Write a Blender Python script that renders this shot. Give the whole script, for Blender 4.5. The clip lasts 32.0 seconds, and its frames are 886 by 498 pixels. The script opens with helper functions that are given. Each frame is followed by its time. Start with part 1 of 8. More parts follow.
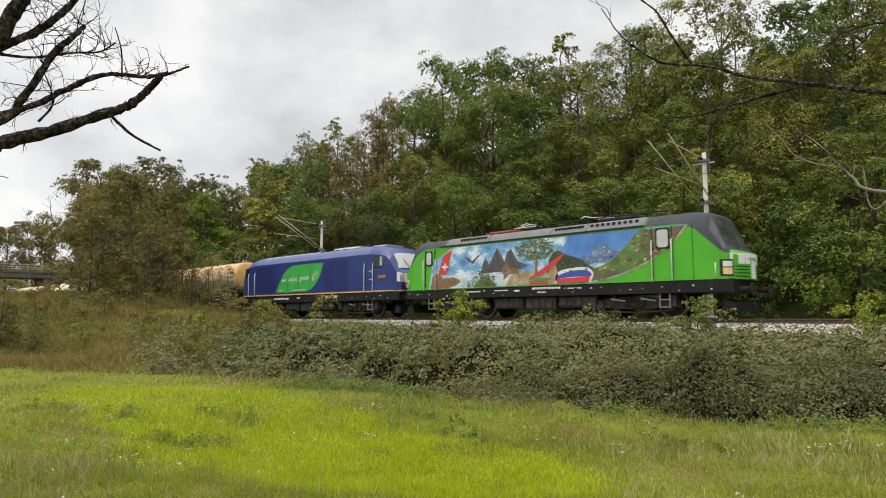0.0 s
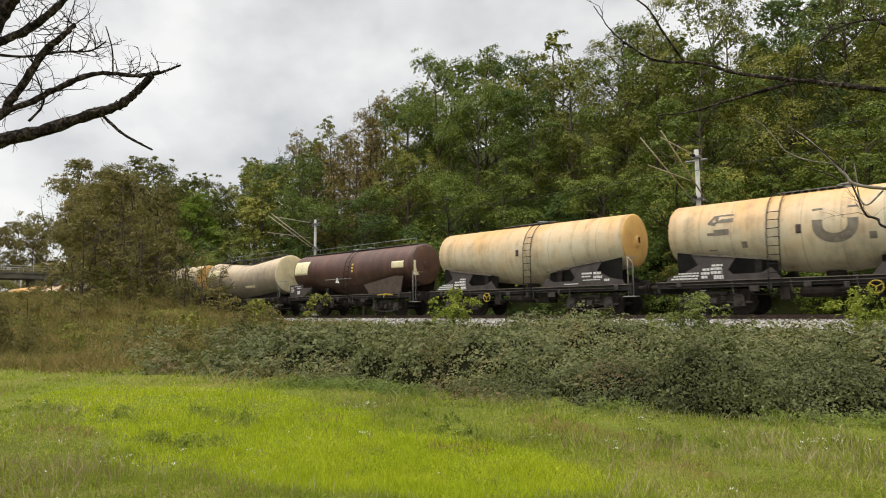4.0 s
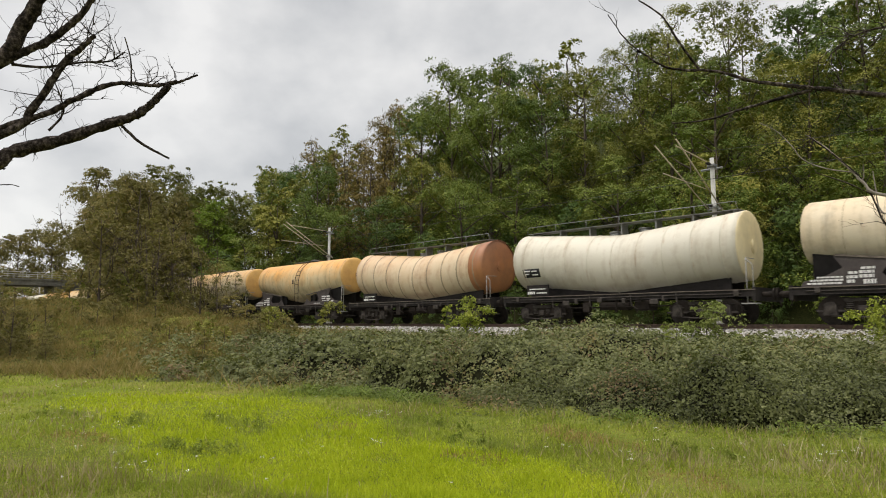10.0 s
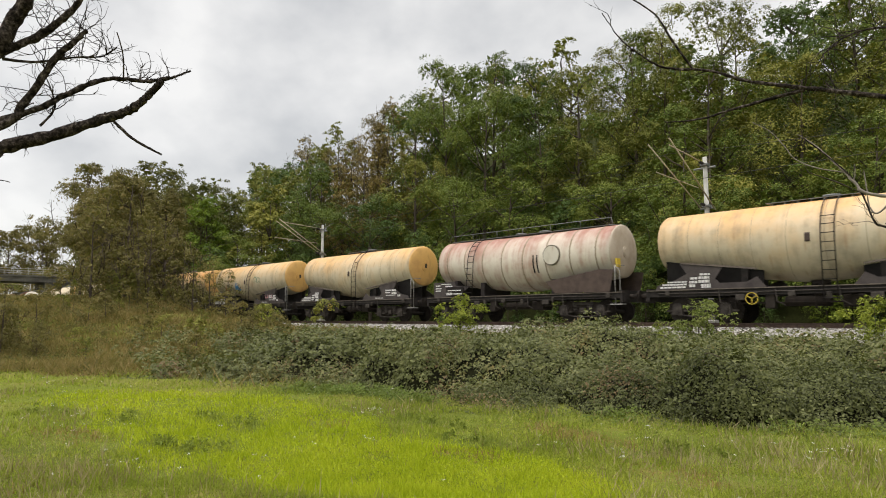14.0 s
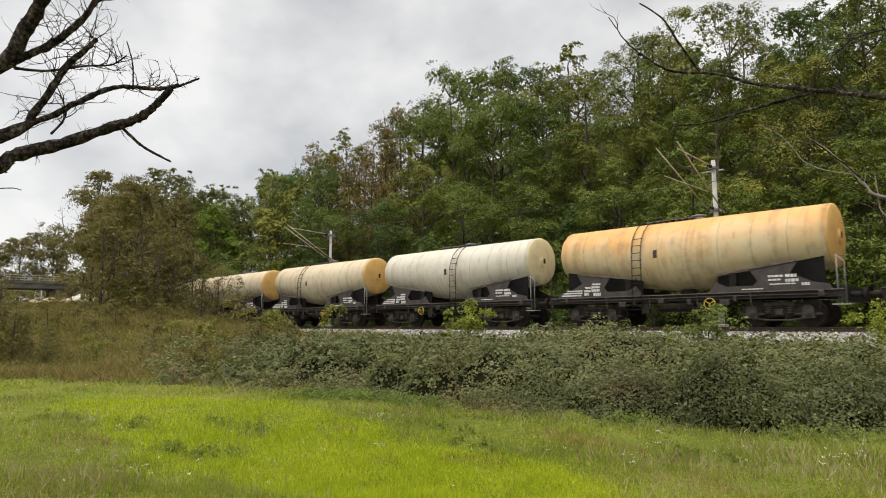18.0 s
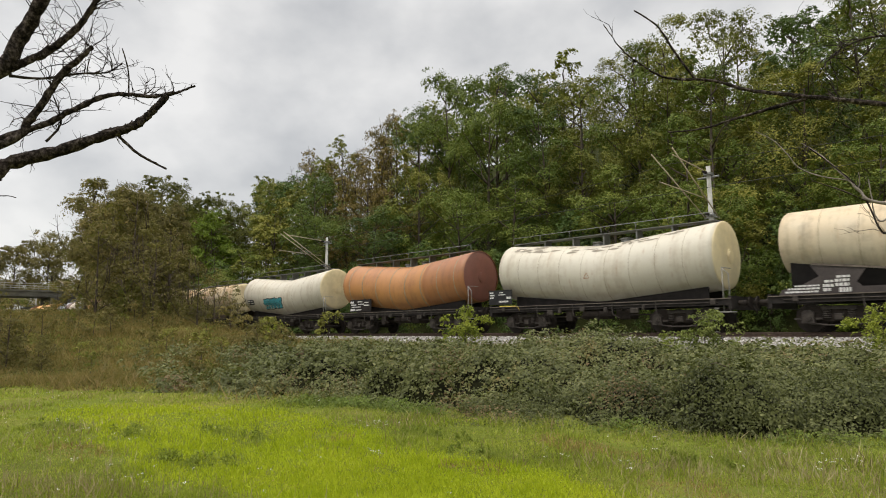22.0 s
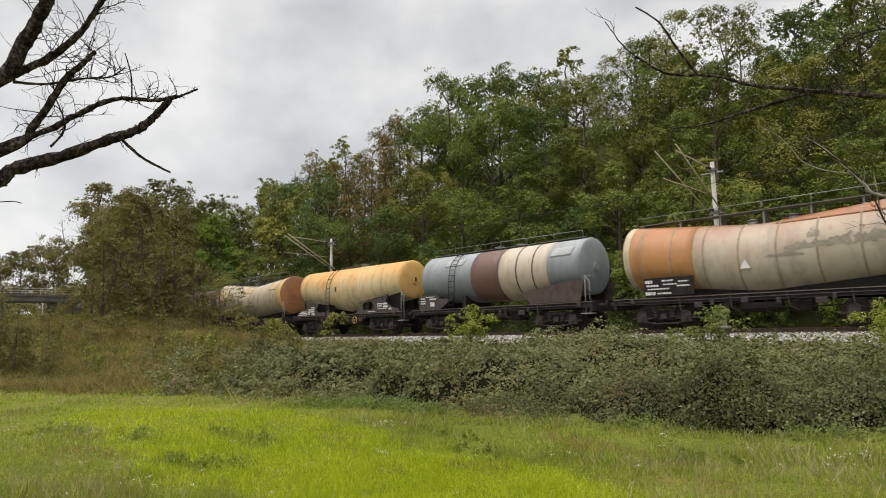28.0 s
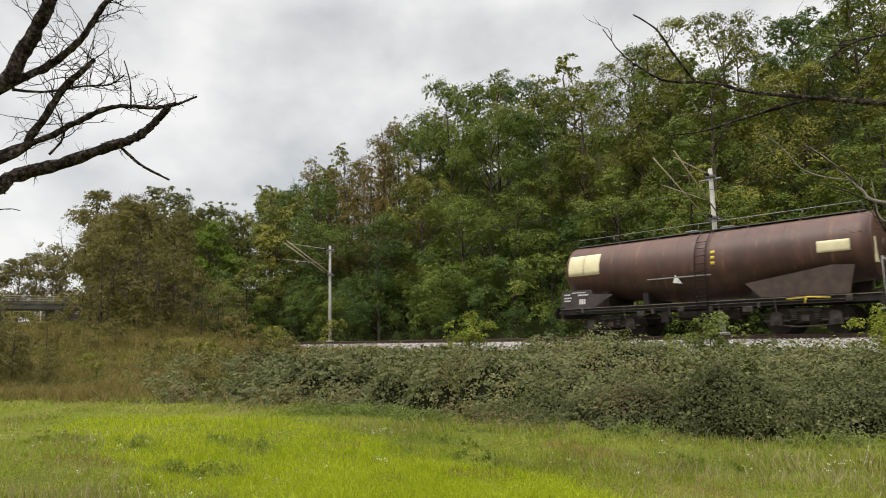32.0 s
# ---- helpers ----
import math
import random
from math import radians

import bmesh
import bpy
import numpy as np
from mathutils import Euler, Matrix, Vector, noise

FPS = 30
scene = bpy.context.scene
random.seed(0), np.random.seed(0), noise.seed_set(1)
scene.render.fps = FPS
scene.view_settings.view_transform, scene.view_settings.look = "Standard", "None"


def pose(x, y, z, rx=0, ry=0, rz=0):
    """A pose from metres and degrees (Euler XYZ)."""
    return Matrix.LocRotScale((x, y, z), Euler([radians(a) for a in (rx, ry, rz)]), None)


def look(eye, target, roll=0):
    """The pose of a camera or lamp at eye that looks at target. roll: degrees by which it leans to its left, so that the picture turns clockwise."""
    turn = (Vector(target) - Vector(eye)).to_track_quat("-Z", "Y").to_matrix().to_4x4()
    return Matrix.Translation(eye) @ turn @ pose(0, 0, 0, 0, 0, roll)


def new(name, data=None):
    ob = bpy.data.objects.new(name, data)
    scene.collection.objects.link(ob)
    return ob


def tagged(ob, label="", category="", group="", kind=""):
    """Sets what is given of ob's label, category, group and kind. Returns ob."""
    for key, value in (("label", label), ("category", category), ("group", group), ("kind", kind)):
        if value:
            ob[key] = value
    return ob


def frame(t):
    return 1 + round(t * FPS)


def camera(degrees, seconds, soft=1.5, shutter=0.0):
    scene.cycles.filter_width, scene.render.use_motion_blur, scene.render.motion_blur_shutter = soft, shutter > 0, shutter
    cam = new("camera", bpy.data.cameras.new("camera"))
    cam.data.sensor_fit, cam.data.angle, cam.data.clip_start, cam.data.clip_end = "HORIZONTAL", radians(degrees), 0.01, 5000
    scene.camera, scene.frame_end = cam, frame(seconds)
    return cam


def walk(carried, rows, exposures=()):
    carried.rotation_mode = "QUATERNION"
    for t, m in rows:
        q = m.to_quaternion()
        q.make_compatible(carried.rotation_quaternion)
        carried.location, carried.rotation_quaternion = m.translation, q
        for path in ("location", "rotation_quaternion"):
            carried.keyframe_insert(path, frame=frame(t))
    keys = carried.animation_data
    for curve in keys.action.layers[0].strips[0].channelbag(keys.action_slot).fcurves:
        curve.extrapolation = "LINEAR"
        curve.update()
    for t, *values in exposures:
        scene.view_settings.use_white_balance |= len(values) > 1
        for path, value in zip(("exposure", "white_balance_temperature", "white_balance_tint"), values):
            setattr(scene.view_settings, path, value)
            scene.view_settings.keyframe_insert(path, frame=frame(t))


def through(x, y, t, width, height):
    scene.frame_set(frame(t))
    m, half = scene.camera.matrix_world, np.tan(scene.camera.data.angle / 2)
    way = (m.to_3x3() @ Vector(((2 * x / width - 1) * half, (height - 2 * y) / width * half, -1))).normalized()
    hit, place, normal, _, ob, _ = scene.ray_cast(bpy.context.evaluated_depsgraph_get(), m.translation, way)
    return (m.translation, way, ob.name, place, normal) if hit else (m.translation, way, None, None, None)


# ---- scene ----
EYE = (0.0, -24.66, 0.19)
# seconds and the camera's turn; it is held by hand at one spot
PATH = [
    (0, 95.74, 0.06, 45.07), (0.5, 95.91, 0.03, 45.03), (1, 96.08, -0.12, 45.01), (1.5, 96.18, -0.17, 45.02), (2, 96.22, -0.13, 44.94),
    (2.5, 96.17, -0.08, 44.81), (3, 95.98, 0.08, 44.62), (3.5, 95.73, 0.34, 44.50), (5.5, 95.47, 0.76, 44.87),
    (6, 95.69, 0.67, 45.05), (6.5, 95.87, 0.56, 45.22), (7, 96.07, 0.37, 45.40), (7.5, 96.26, 0.29, 45.53), (8, 96.41, 0.16, 45.58),
    (8.5, 96.52, 0.11, 45.59), (9, 96.58, 0.12, 45.61), (9.5, 96.50, 0.13, 45.67), (10, 96.31, 0.20, 45.74), (10.5, 95.97, 0.22, 45.77),
    (11, 95.60, 0.24, 45.71), (11.5, 95.33, 0.19, 45.57), (12, 95.25, 0.07, 45.44), (12.5, 95.40, 0.01, 45.34),
    (13, 95.63, 0.00, 45.28), (13.5, 95.92, 0.04, 45.21), (14, 96.11, 0.04, 45.14), (14.5, 96.21, 0.04, 45.12),
    (16.5, 96.20, 0.19, 45.56), (17, 96.31, 0.26, 45.73), (17.5, 96.46, 0.30, 45.82), (18, 96.56, 0.25, 45.87),
    (18.5, 96.63, 0.21, 45.89), (19, 96.64, 0.22, 45.87), (19.5, 96.68, 0.36, 45.86), (20, 96.78, 0.51, 45.80),
    (20.5, 96.90, 0.55, 45.78), (21, 97.04, 0.59, 45.72), (21.5, 97.14, 0.53, 45.64), (22, 97.14, 0.47, 45.56),
    (22.5, 97.09, 0.53, 45.51), (23, 97.04, 0.69, 45.48), (23.5, 96.99, 0.82, 45.43), (24, 96.96, 0.94, 45.39),
    (24.5, 96.95, 1.00, 45.33), (25, 96.96, 1.11, 45.34), (25.5, 96.96, 1.14, 45.40), (27.5, 97.10, 1.08, 46.00),
    (28, 97.11, 1.18, 46.03), (28.5, 97.12, 1.34, 46.02), (29, 97.18, 1.41, 45.96), (29.5, 97.29, 1.43, 45.89),
    (30, 97.45, 1.46, 45.88), (30.5, 97.52, 1.44, 45.88), (31, 97.55, 1.36, 45.89), (31.5, 97.58, 1.37, 45.93),
    (32, 97.71, 1.30, 45.94),
]
cam = camera(69.03, 32.0, soft=1.0, shutter=0.15)
# the exposure drifts a little as pale and dark wagons pass
walk(cam, [(t, pose(*EYE, rx, ry, rz)) for t, rx, ry, rz in PATH],
     [(0, 0.28), (2, 0.21), (6, 0.26), (9, 0.14), (11, 0.13), (13, 0.2), (17, 0.24), (19, 0.13), (21, 0.11), (23, 0.1), (25, 0.1), (28, 0.13), (31, 0.14), (32, 0.2)])

# how far the train has rolled, in metres, at each second named
ROLL = [(0, 0), (1, 11.3), (2, 22.72), (3, 34.19), (6, 68.18), (7, 79.47), (8, 90.72), (9, 101.93), (10, 113.13), (11, 124.24),
        (12, 135.31), (13, 146.4), (14, 157.58), (17, 191.43), (18, 202.82), (19, 214.3), (20, 225.88), (21, 237.55),
        (22, 249.34), (23, 261.17), (24, 273.02), (25, 284.82), (28, 320.38), (29, 332.35), (30, 344.42), (31, 356.48), (32, 368.5)]


# ---- sky and light: an overcast autumn afternoon ----
def make_world():
    w = bpy.data.worlds.new("overcast")
    scene.world = w
    w.use_nodes = True
    nt = w.node_tree
    nt.nodes.clear()
    N, K = nt.nodes.new, nt.links.new
    out, bg, add = N("ShaderNodeOutputWorld"), N("ShaderNodeBackground"), N("ShaderNodeMix")
    sky = N("ShaderNodeTexSky")
    sky.sky_type, sky.sun_disc = "NISHITA", False
    sky.sun_elevation, sky.sun_rotation = radians(62), radians(198)
    tc, mp, n1, n2 = N("ShaderNodeTexCoord"), N("ShaderNodeMapping"), N("ShaderNodeTexNoise"), N("ShaderNodeTexNoise")
    mp.inputs["Scale"].default_value = (1.0, 1.0, 1.5)
    K(tc.outputs["Generated"], mp.inputs["Vector"])
    for n, s, d in ((n1, 2.3, 5), (n2, 7.5, 5)):
        n.inputs["Scale"].default_value, n.inputs["Detail"].default_value = s, d
        n.inputs["Roughness"].default_value = 0.5
        K(mp.outputs["Vector"], n.inputs["Vector"])
    mx = N("ShaderNodeMath")
    mx.operation = "MULTIPLY_ADD"
    mx.inputs[1].default_value = 0.6
    K(n2.outputs["Fac"], mx.inputs[0])
    K(n1.outputs["Fac"], mx.inputs[2])
    ramp = N("ShaderNodeValToRGB")
    ramp.color_ramp.elements[0].position, ramp.color_ramp.elements[0].color = 0.62, (0.49, 0.49, 0.488, 1)
    ramp.color_ramp.elements[1].position, ramp.color_ramp.elements[1].color = 0.95, (0.76, 0.745, 0.72, 1)
    K(mx.outputs[0], ramp.inputs["Fac"])
    # an overcast sky is about three times brighter overhead than low down
    sep, up, gain = N("ShaderNodeSeparateXYZ"), N("ShaderNodeMapRange"), N("ShaderNodeVectorMath")
    K(tc.outputs["Generated"], sep.inputs[0])
    K(sep.outputs["Z"], up.inputs[0])
    up.inputs[1].default_value, up.inputs[2].default_value = 0.46, 1.0
    up.inputs[3].default_value, up.inputs[4].default_value = 1.0, 3.6
    gain.operation = "SCALE"
    K(ramp.outputs["Color"], gain.inputs[0])
    K(up.outputs[0], gain.inputs["Scale"])
    add.data_type, add.blend_type = "RGBA", "ADD"
    add.inputs[0].default_value = 0.015
    K(gain.outputs[0], add.inputs[6])
    K(sky.outputs["Color"], add.inputs[7])
    K(add.outputs[2], bg.inputs["Color"])
    bg.inputs["Strength"].default_value = 1.0
    K(bg.outputs[0], out.inputs["Surface"])


make_world()
sun = new("sun", bpy.data.lights.new("sun", "SUN"))
sun.data.energy, sun.data.angle, sun.data.color = 1.4, radians(25), (1.0, 0.94, 0.84)
sun.matrix_world = look((-8, -24, 48), (0, 0, 0))


# ---- materials ----
def nodes_of(name):
    m = bpy.data.materials.new(name)
    m.use_nodes = True
    nt = m.node_tree
    return m, nt, nt.nodes["Principled BSDF"]


def add_noise(nt, scale, detail=4, vector=None, rough=0.55):
    n = nt.nodes.new("ShaderNodeTexNoise")
    n.inputs["Scale"].default_value, n.inputs["Detail"].default_value = scale, detail
    n.inputs["Roughness"].default_value = rough
    if vector is not None:
        nt.links.new(vector, n.inputs["Vector"])
    return n.outputs["Fac"]


def obj_coord(nt, scale=(1, 1, 1)):
    tc, mp = nt.nodes.new("ShaderNodeTexCoord"), nt.nodes.new("ShaderNodeMapping")
    mp.inputs["Scale"].default_value = scale
    nt.links.new(tc.outputs["Object"], mp.inputs["Vector"])
    return mp.outputs["Vector"]


def ramp_of(nt, fac, stops):
    r = nt.nodes.new("ShaderNodeValToRGB")
    e = r.color_ramp.elements
    while len(e) < len(stops):
        e.new(0.5)
    for el, (p, c) in zip(e, stops):
        el.position, el.color = p, (*c, 1) if len(c) == 3 else c
    nt.links.new(fac, r.inputs["Fac"])
    return r.outputs["Color"]


def mixed(nt, fac, a, b, blend="MIX"):
    m = nt.nodes.new("ShaderNodeMix")
    m.data_type, m.blend_type = "RGBA", blend
    for sock, v in ((m.inputs[0], fac), (m.inputs[6], a), (m.inputs[7], b)):
        if isinstance(v, (int, float)):
            sock.default_value = v
        elif isinstance(v, tuple):
            sock.default_value = (*v, 1)
        else:
            nt.links.new(v, sock)
    return m.outputs[2]


def maths(nt, op, a, b=0.0, clamp=False):
    m = nt.nodes.new("ShaderNodeMath")
    m.operation, m.use_clamp = op, clamp
    for sock, v in zip(m.inputs, (a, b)):
        if isinstance(v, (int, float)):
            sock.default_value = v
        else:
            nt.links.new(v, sock)
    return m.outputs[0]


def bumped(nt, bsdf, height, strength=0.3, dist=0.02):
    b = nt.nodes.new("ShaderNodeBump")
    b.inputs["Strength"].default_value, b.inputs["Distance"].default_value = strength, dist
    nt.links.new(height, b.inputs["Height"])
    nt.links.new(b.outputs[0], bsdf.inputs["Normal"])


def surface(name, dark, light, scale=6.0, rough=0.7, metal=0.0, bump=0.2, stretch=(1, 1, 1), fine=60.0):
    """A plain worn surface: two scales of noise between two colours, with fine relief."""
    m, nt, b = nodes_of(name)
    v = obj_coord(nt, stretch)
    f = maths(nt, "ADD", maths(nt, "MULTIPLY", add_noise(nt, scale, 5, v), 0.7), maths(nt, "MULTIPLY", add_noise(nt, fine, 3, v), 0.3))
    nt.links.new(ramp_of(nt, f, [(0.3, dark), (0.7, light)]), b.inputs["Base Color"])
    b.inputs["Roughness"].default_value, b.inputs["Metallic"].default_value = rough, metal
    b.inputs["Specular IOR Level"].default_value = 0.5 if rough < 0.6 else (0.2 if rough < 0.9 else 0.05)
    if bump:
        bumped(nt, b, add_noise(nt, fine, 3, v), bump, 0.01)
    return m


def leaf_material(name, stops, shine=0.6, through=0.32):
    """Leaves: each one its own shade, each plant its own tint, some light passing through."""
    m, nt, b = nodes_of(name)
    g, oi = nt.nodes.new("ShaderNodeNewGeometry"), nt.nodes.new("ShaderNodeObjectInfo")
    v = obj_coord(nt)
    clump = maths(nt, "ADD", maths(nt, "MULTIPLY", add_noise(nt, 0.55, 3, v), 0.55), maths(nt, "MULTIPLY", add_noise(nt, 2.8, 3, v), 0.45))
    f = maths(nt, "ADD", maths(nt, "MULTIPLY", g.outputs["Random Per Island"], 0.32), maths(nt, "MULTIPLY", maths(nt, "ADD", maths(nt, "MULTIPLY", maths(nt, "SUBTRACT", clump, 0.5), 1.5), 0.5), 0.68))
    f = maths(nt, "ADD", f, maths(nt, "MULTIPLY", maths(nt, "SUBTRACT", oi.outputs["Random"], 0.5), 0.24))
    col = ramp_of(nt, f, stops)
    nt.links.new(col, b.inputs["Base Color"])
    b.inputs["Roughness"].default_value = shine
    b.inputs["Specular IOR Level"].default_value = 0.12
    tr, mx = nt.nodes.new("ShaderNodeBsdfTranslucent"), nt.nodes.new("ShaderNodeMixShader")
    nt.links.new(mixed(nt, 0.5, col, (0.16, 0.2, 0.02)), tr.inputs["Color"])
    mx.inputs[0].default_value = through
    nt.links.new(b.outputs[0], mx.inputs[1])
    nt.links.new(tr.outputs[0], mx.inputs[2])
    nt.links.new(mx.outputs[0], nt.nodes["Material Output"].inputs["Surface"])
    return m


def ground_material():
    """Meadow soil and turf: lush, dry and mossy patches; darkened litter up the wooded slope."""
    m, nt, b = nodes_of("meadow_ground")
    v = obj_coord(nt)
    big, fine = add_noise(nt, 0.35, 4, v), add_noise(nt, 14, 5, v)
    turf = ramp_of(nt, big, [(0.36, (0.12, 0.135, 0.024)), (0.5, (0.17, 0.2, 0.028)), (0.64, (0.22, 0.2, 0.05))])
    col = mixed(nt, maths(nt, "MULTIPLY", fine, 0.75), turf, (0.05, 0.06, 0.016))
    # dead leaves beyond the track, with the wood's shade put into their colour
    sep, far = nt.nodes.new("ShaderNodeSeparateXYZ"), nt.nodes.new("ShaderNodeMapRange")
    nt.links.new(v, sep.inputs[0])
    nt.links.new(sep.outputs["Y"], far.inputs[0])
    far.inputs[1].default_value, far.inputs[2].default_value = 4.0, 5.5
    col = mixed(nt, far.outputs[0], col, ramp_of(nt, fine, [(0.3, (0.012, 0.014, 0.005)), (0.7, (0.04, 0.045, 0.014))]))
    nt.links.new(col, b.inputs["Base Color"])
    b.inputs["Roughness"].default_value = 1.0
    b.inputs["Specular IOR Level"].default_value = 0.03
    bumped(nt, b, fine, 0.6, 0.05)
    return m


def flaky_bark():
    """Dark bark with pale lichen-grey flakes and rough relief."""
    m, nt, b = nodes_of("dead_branch_bark")
    v = obj_coord(nt, (1, 1, 1))
    f = maths(nt, "ADD", maths(nt, "MULTIPLY", add_noise(nt, 34, 5, v, 0.7), 0.7), maths(nt, "MULTIPLY", add_noise(nt, 9, 3, v), 0.3))
    nt.links.new(ramp_of(nt, f, [(0.4, (0.006, 0.005, 0.0045)), (0.5, (0.035, 0.027, 0.023)), (0.57, (0.1, 0.08, 0.07)), (0.68, (0.26, 0.22, 0.2))]), b.inputs["Base Color"])
    b.inputs["Roughness"].default_value = 0.95
    b.inputs["Specular IOR Level"].default_value = 0.1
    bumped(nt, b, f, 1.0, 0.03)
    return m


MAT = {
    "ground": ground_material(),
    "ballast": surface("ballast_stone", (0.16, 0.15, 0.14), (0.42, 0.40, 0.37), 9, 0.9, fine=45, bump=0.8),
    "rail": surface("rail_steel", (0.05, 0.035, 0.028), (0.13, 0.09, 0.07), 8, 0.6, 0.4),
    "concrete": surface("weathered_concrete", (0.26, 0.25, 0.23), (0.5, 0.48, 0.44), 3, 0.85),
    "old_concrete": surface("stained_old_concrete", (0.07, 0.066, 0.058), (0.2, 0.19, 0.165), 0.8, 0.9, fine=9),
    "mast": surface("concrete_mast", (0.3, 0.29, 0.265), (0.5, 0.49, 0.45), 2.5, 0.8),
    "steel": surface("grey_steel", (0.16, 0.16, 0.16), (0.32, 0.32, 0.31), 6, 0.5, 0.5),
    "rust_wire": surface("rusty_bracket", (0.32, 0.26, 0.18), (0.56, 0.48, 0.35), 8, 0.7, 0.2),
    "wire": surface("dark_wire", (0.03, 0.03, 0.03), (0.07, 0.07, 0.065), 8, 0.6, 0.4),
    "bark": surface("tree_bark", (0.035, 0.028, 0.022), (0.13, 0.105, 0.085), 7, 0.95, bump=1.0, stretch=(1, 1, 0.25), fine=30),
    "dead_bark": flaky_bark(),
    "pale_bark": surface("pale_twig_bark", (0.12, 0.1, 0.085), (0.34, 0.3, 0.26), 20, 0.9, bump=0.6, fine=90),
    "frame": surface("wagon_black_frame", (0.012, 0.0105, 0.01), (0.038, 0.032, 0.029), 4, 0.75, fine=25),
    "bogie": surface("bogie_grimy_iron", (0.01, 0.008, 0.007), (0.04, 0.031, 0.025), 6, 0.8, fine=30),
    "tread": surface("wheel_rim_steel", (0.07, 0.06, 0.05), (0.17, 0.15, 0.13), 6, 0.5, 0.4),
    "loco_iron": surface("grey_running_gear", (0.018, 0.017, 0.016), (0.075, 0.07, 0.065), 4, 0.7, fine=30),
    "iron": surface("dusty_grey_ironwork", (0.022, 0.019, 0.017), (0.085, 0.072, 0.062), 5, 0.75, fine=30),
    "wheel": surface("wheel_steel", (0.012, 0.01, 0.009), (0.045, 0.037, 0.03), 6, 0.65, 0.3),
    "leaf_forest": leaf_material("forest_leaves", [(0.15, (0.0408, 0.0643, 0.0118)), (0.5, (0.107, 0.148, 0.0246)), (0.85, (0.257, 0.278, 0.0558))], 0.6, 0.13),
    "leaf_autumn": leaf_material("autumn_leaves", [(0.15, (0.075, 0.062, 0.024)), (0.5, (0.155, 0.132, 0.044)), (0.85, (0.28, 0.2, 0.07))], 0.6, 0.26),
    "leaf_deep": leaf_material("deep_green_leaves", [(0.15, (0.0287, 0.0552, 0.0155)), (0.5, (0.0773, 0.123, 0.0309)), (0.85, (0.166, 0.21, 0.0552))], 0.6, 0.13),
    "leaf_olive": leaf_material("olive_leaves", [(0.15, (0.072, 0.0816, 0.0144)), (0.5, (0.162, 0.17, 0.0312)), (0.85, (0.3, 0.282, 0.06))], 0.6, 0.13),
    "leaf_russet": leaf_material("russet_leaves", [(0.15, (0.09, 0.0696, 0.0216)), (0.5, (0.18, 0.132, 0.0384)), (0.85, (0.288, 0.198, 0.06))], 0.6, 0.13),
    "leaf_fresh": leaf_material("fresh_green_leaves", [(0.15, (0.055, 0.0935, 0.011)), (0.5, (0.143, 0.209, 0.0242)), (0.85, (0.286, 0.341, 0.0495))], 0.6, 0.28),
    "leaf_edge": leaf_material("edge_herb_leaves", [(0.15, (0.042, 0.064, 0.013)), (0.5, (0.1, 0.14, 0.025)), (0.85, (0.19, 0.23, 0.05))], 0.6, 0.25),
    "leaf_turned": leaf_material("withering_bramble_leaves", [(0.2, (0.0935, 0.0595, 0.0298)), (0.5, (0.17, 0.119, 0.0595)), (0.8, (0.255, 0.178, 0.102))], 0.55, 0.2),
    "leaf_yellowing": leaf_material("yellowing_leaves", [(0.15, (0.078, 0.0936, 0.0168)), (0.5, (0.186, 0.192, 0.036)), (0.85, (0.36, 0.324, 0.0696))], 0.6, 0.13),
    "leaf_oak": leaf_material("oak_leaves", [(0.15, (0.045, 0.05, 0.014)), (0.5, (0.105, 0.105, 0.027)), (0.85, (0.2, 0.165, 0.042))], 0.6, 0.24),
    "leaf_bright": leaf_material("sapling_leaves", [(0.25, (0.12, 0.15, 0.02)), (0.5, (0.23, 0.27, 0.036)), (0.75, (0.36, 0.38, 0.06))]),
    "leaf_sprout": leaf_material("olive_sprout_leaves", [(0.25, (0.1, 0.125, 0.03)), (0.5, (0.18, 0.215, 0.055)), (0.75, (0.3, 0.33, 0.1))], 0.5, 0.28),
    "leaf_bramble": leaf_material("bramble_leaves", [(0.2, (0.038, 0.044, 0.0135)), (0.45, (0.09, 0.099, 0.032)), (0.66, (0.172, 0.18, 0.071)), (0.84, (0.2, 0.152, 0.057))], 0.4, 0.22),
    "grass": leaf_material("meadow_grass", [(0.25, (0.176, 0.211, 0.0264)), (0.5, (0.326, 0.378, 0.044)), (0.75, (0.484, 0.475, 0.106))], 0.6, 0.35),
    "dry_grass": leaf_material("dry_bank_grass", [(0.2, (0.1, 0.076, 0.028)), (0.5, (0.19, 0.142, 0.052)), (0.8, (0.32, 0.22, 0.095))], 0.6, 0.3),
    "herb": leaf_material("meadow_herbs", [(0.25, (0.135, 0.162, 0.0216)), (0.5, (0.279, 0.324, 0.0396)), (0.75, (0.468, 0.45, 0.099))], 0.6, 0.35),
    "stalk": leaf_material("dry_stalks", [(0.15, (0.2, 0.155, 0.07)), (0.5, (0.36, 0.3, 0.15)), (0.85, (0.52, 0.48, 0.3))], 0.7, 0.2),
    "bank_herb": leaf_material("bank_weeds", [(0.22, (0.065, 0.064, 0.022)), (0.45, (0.14, 0.128, 0.04)), (0.66, (0.225, 0.185, 0.062)), (0.82, (0.33, 0.21, 0.095))], 0.6, 0.25),
    "flower": surface("white_flower_heads", (0.5, 0.5, 0.42), (0.75, 0.75, 0.68), 20, 0.8, bump=0),
}


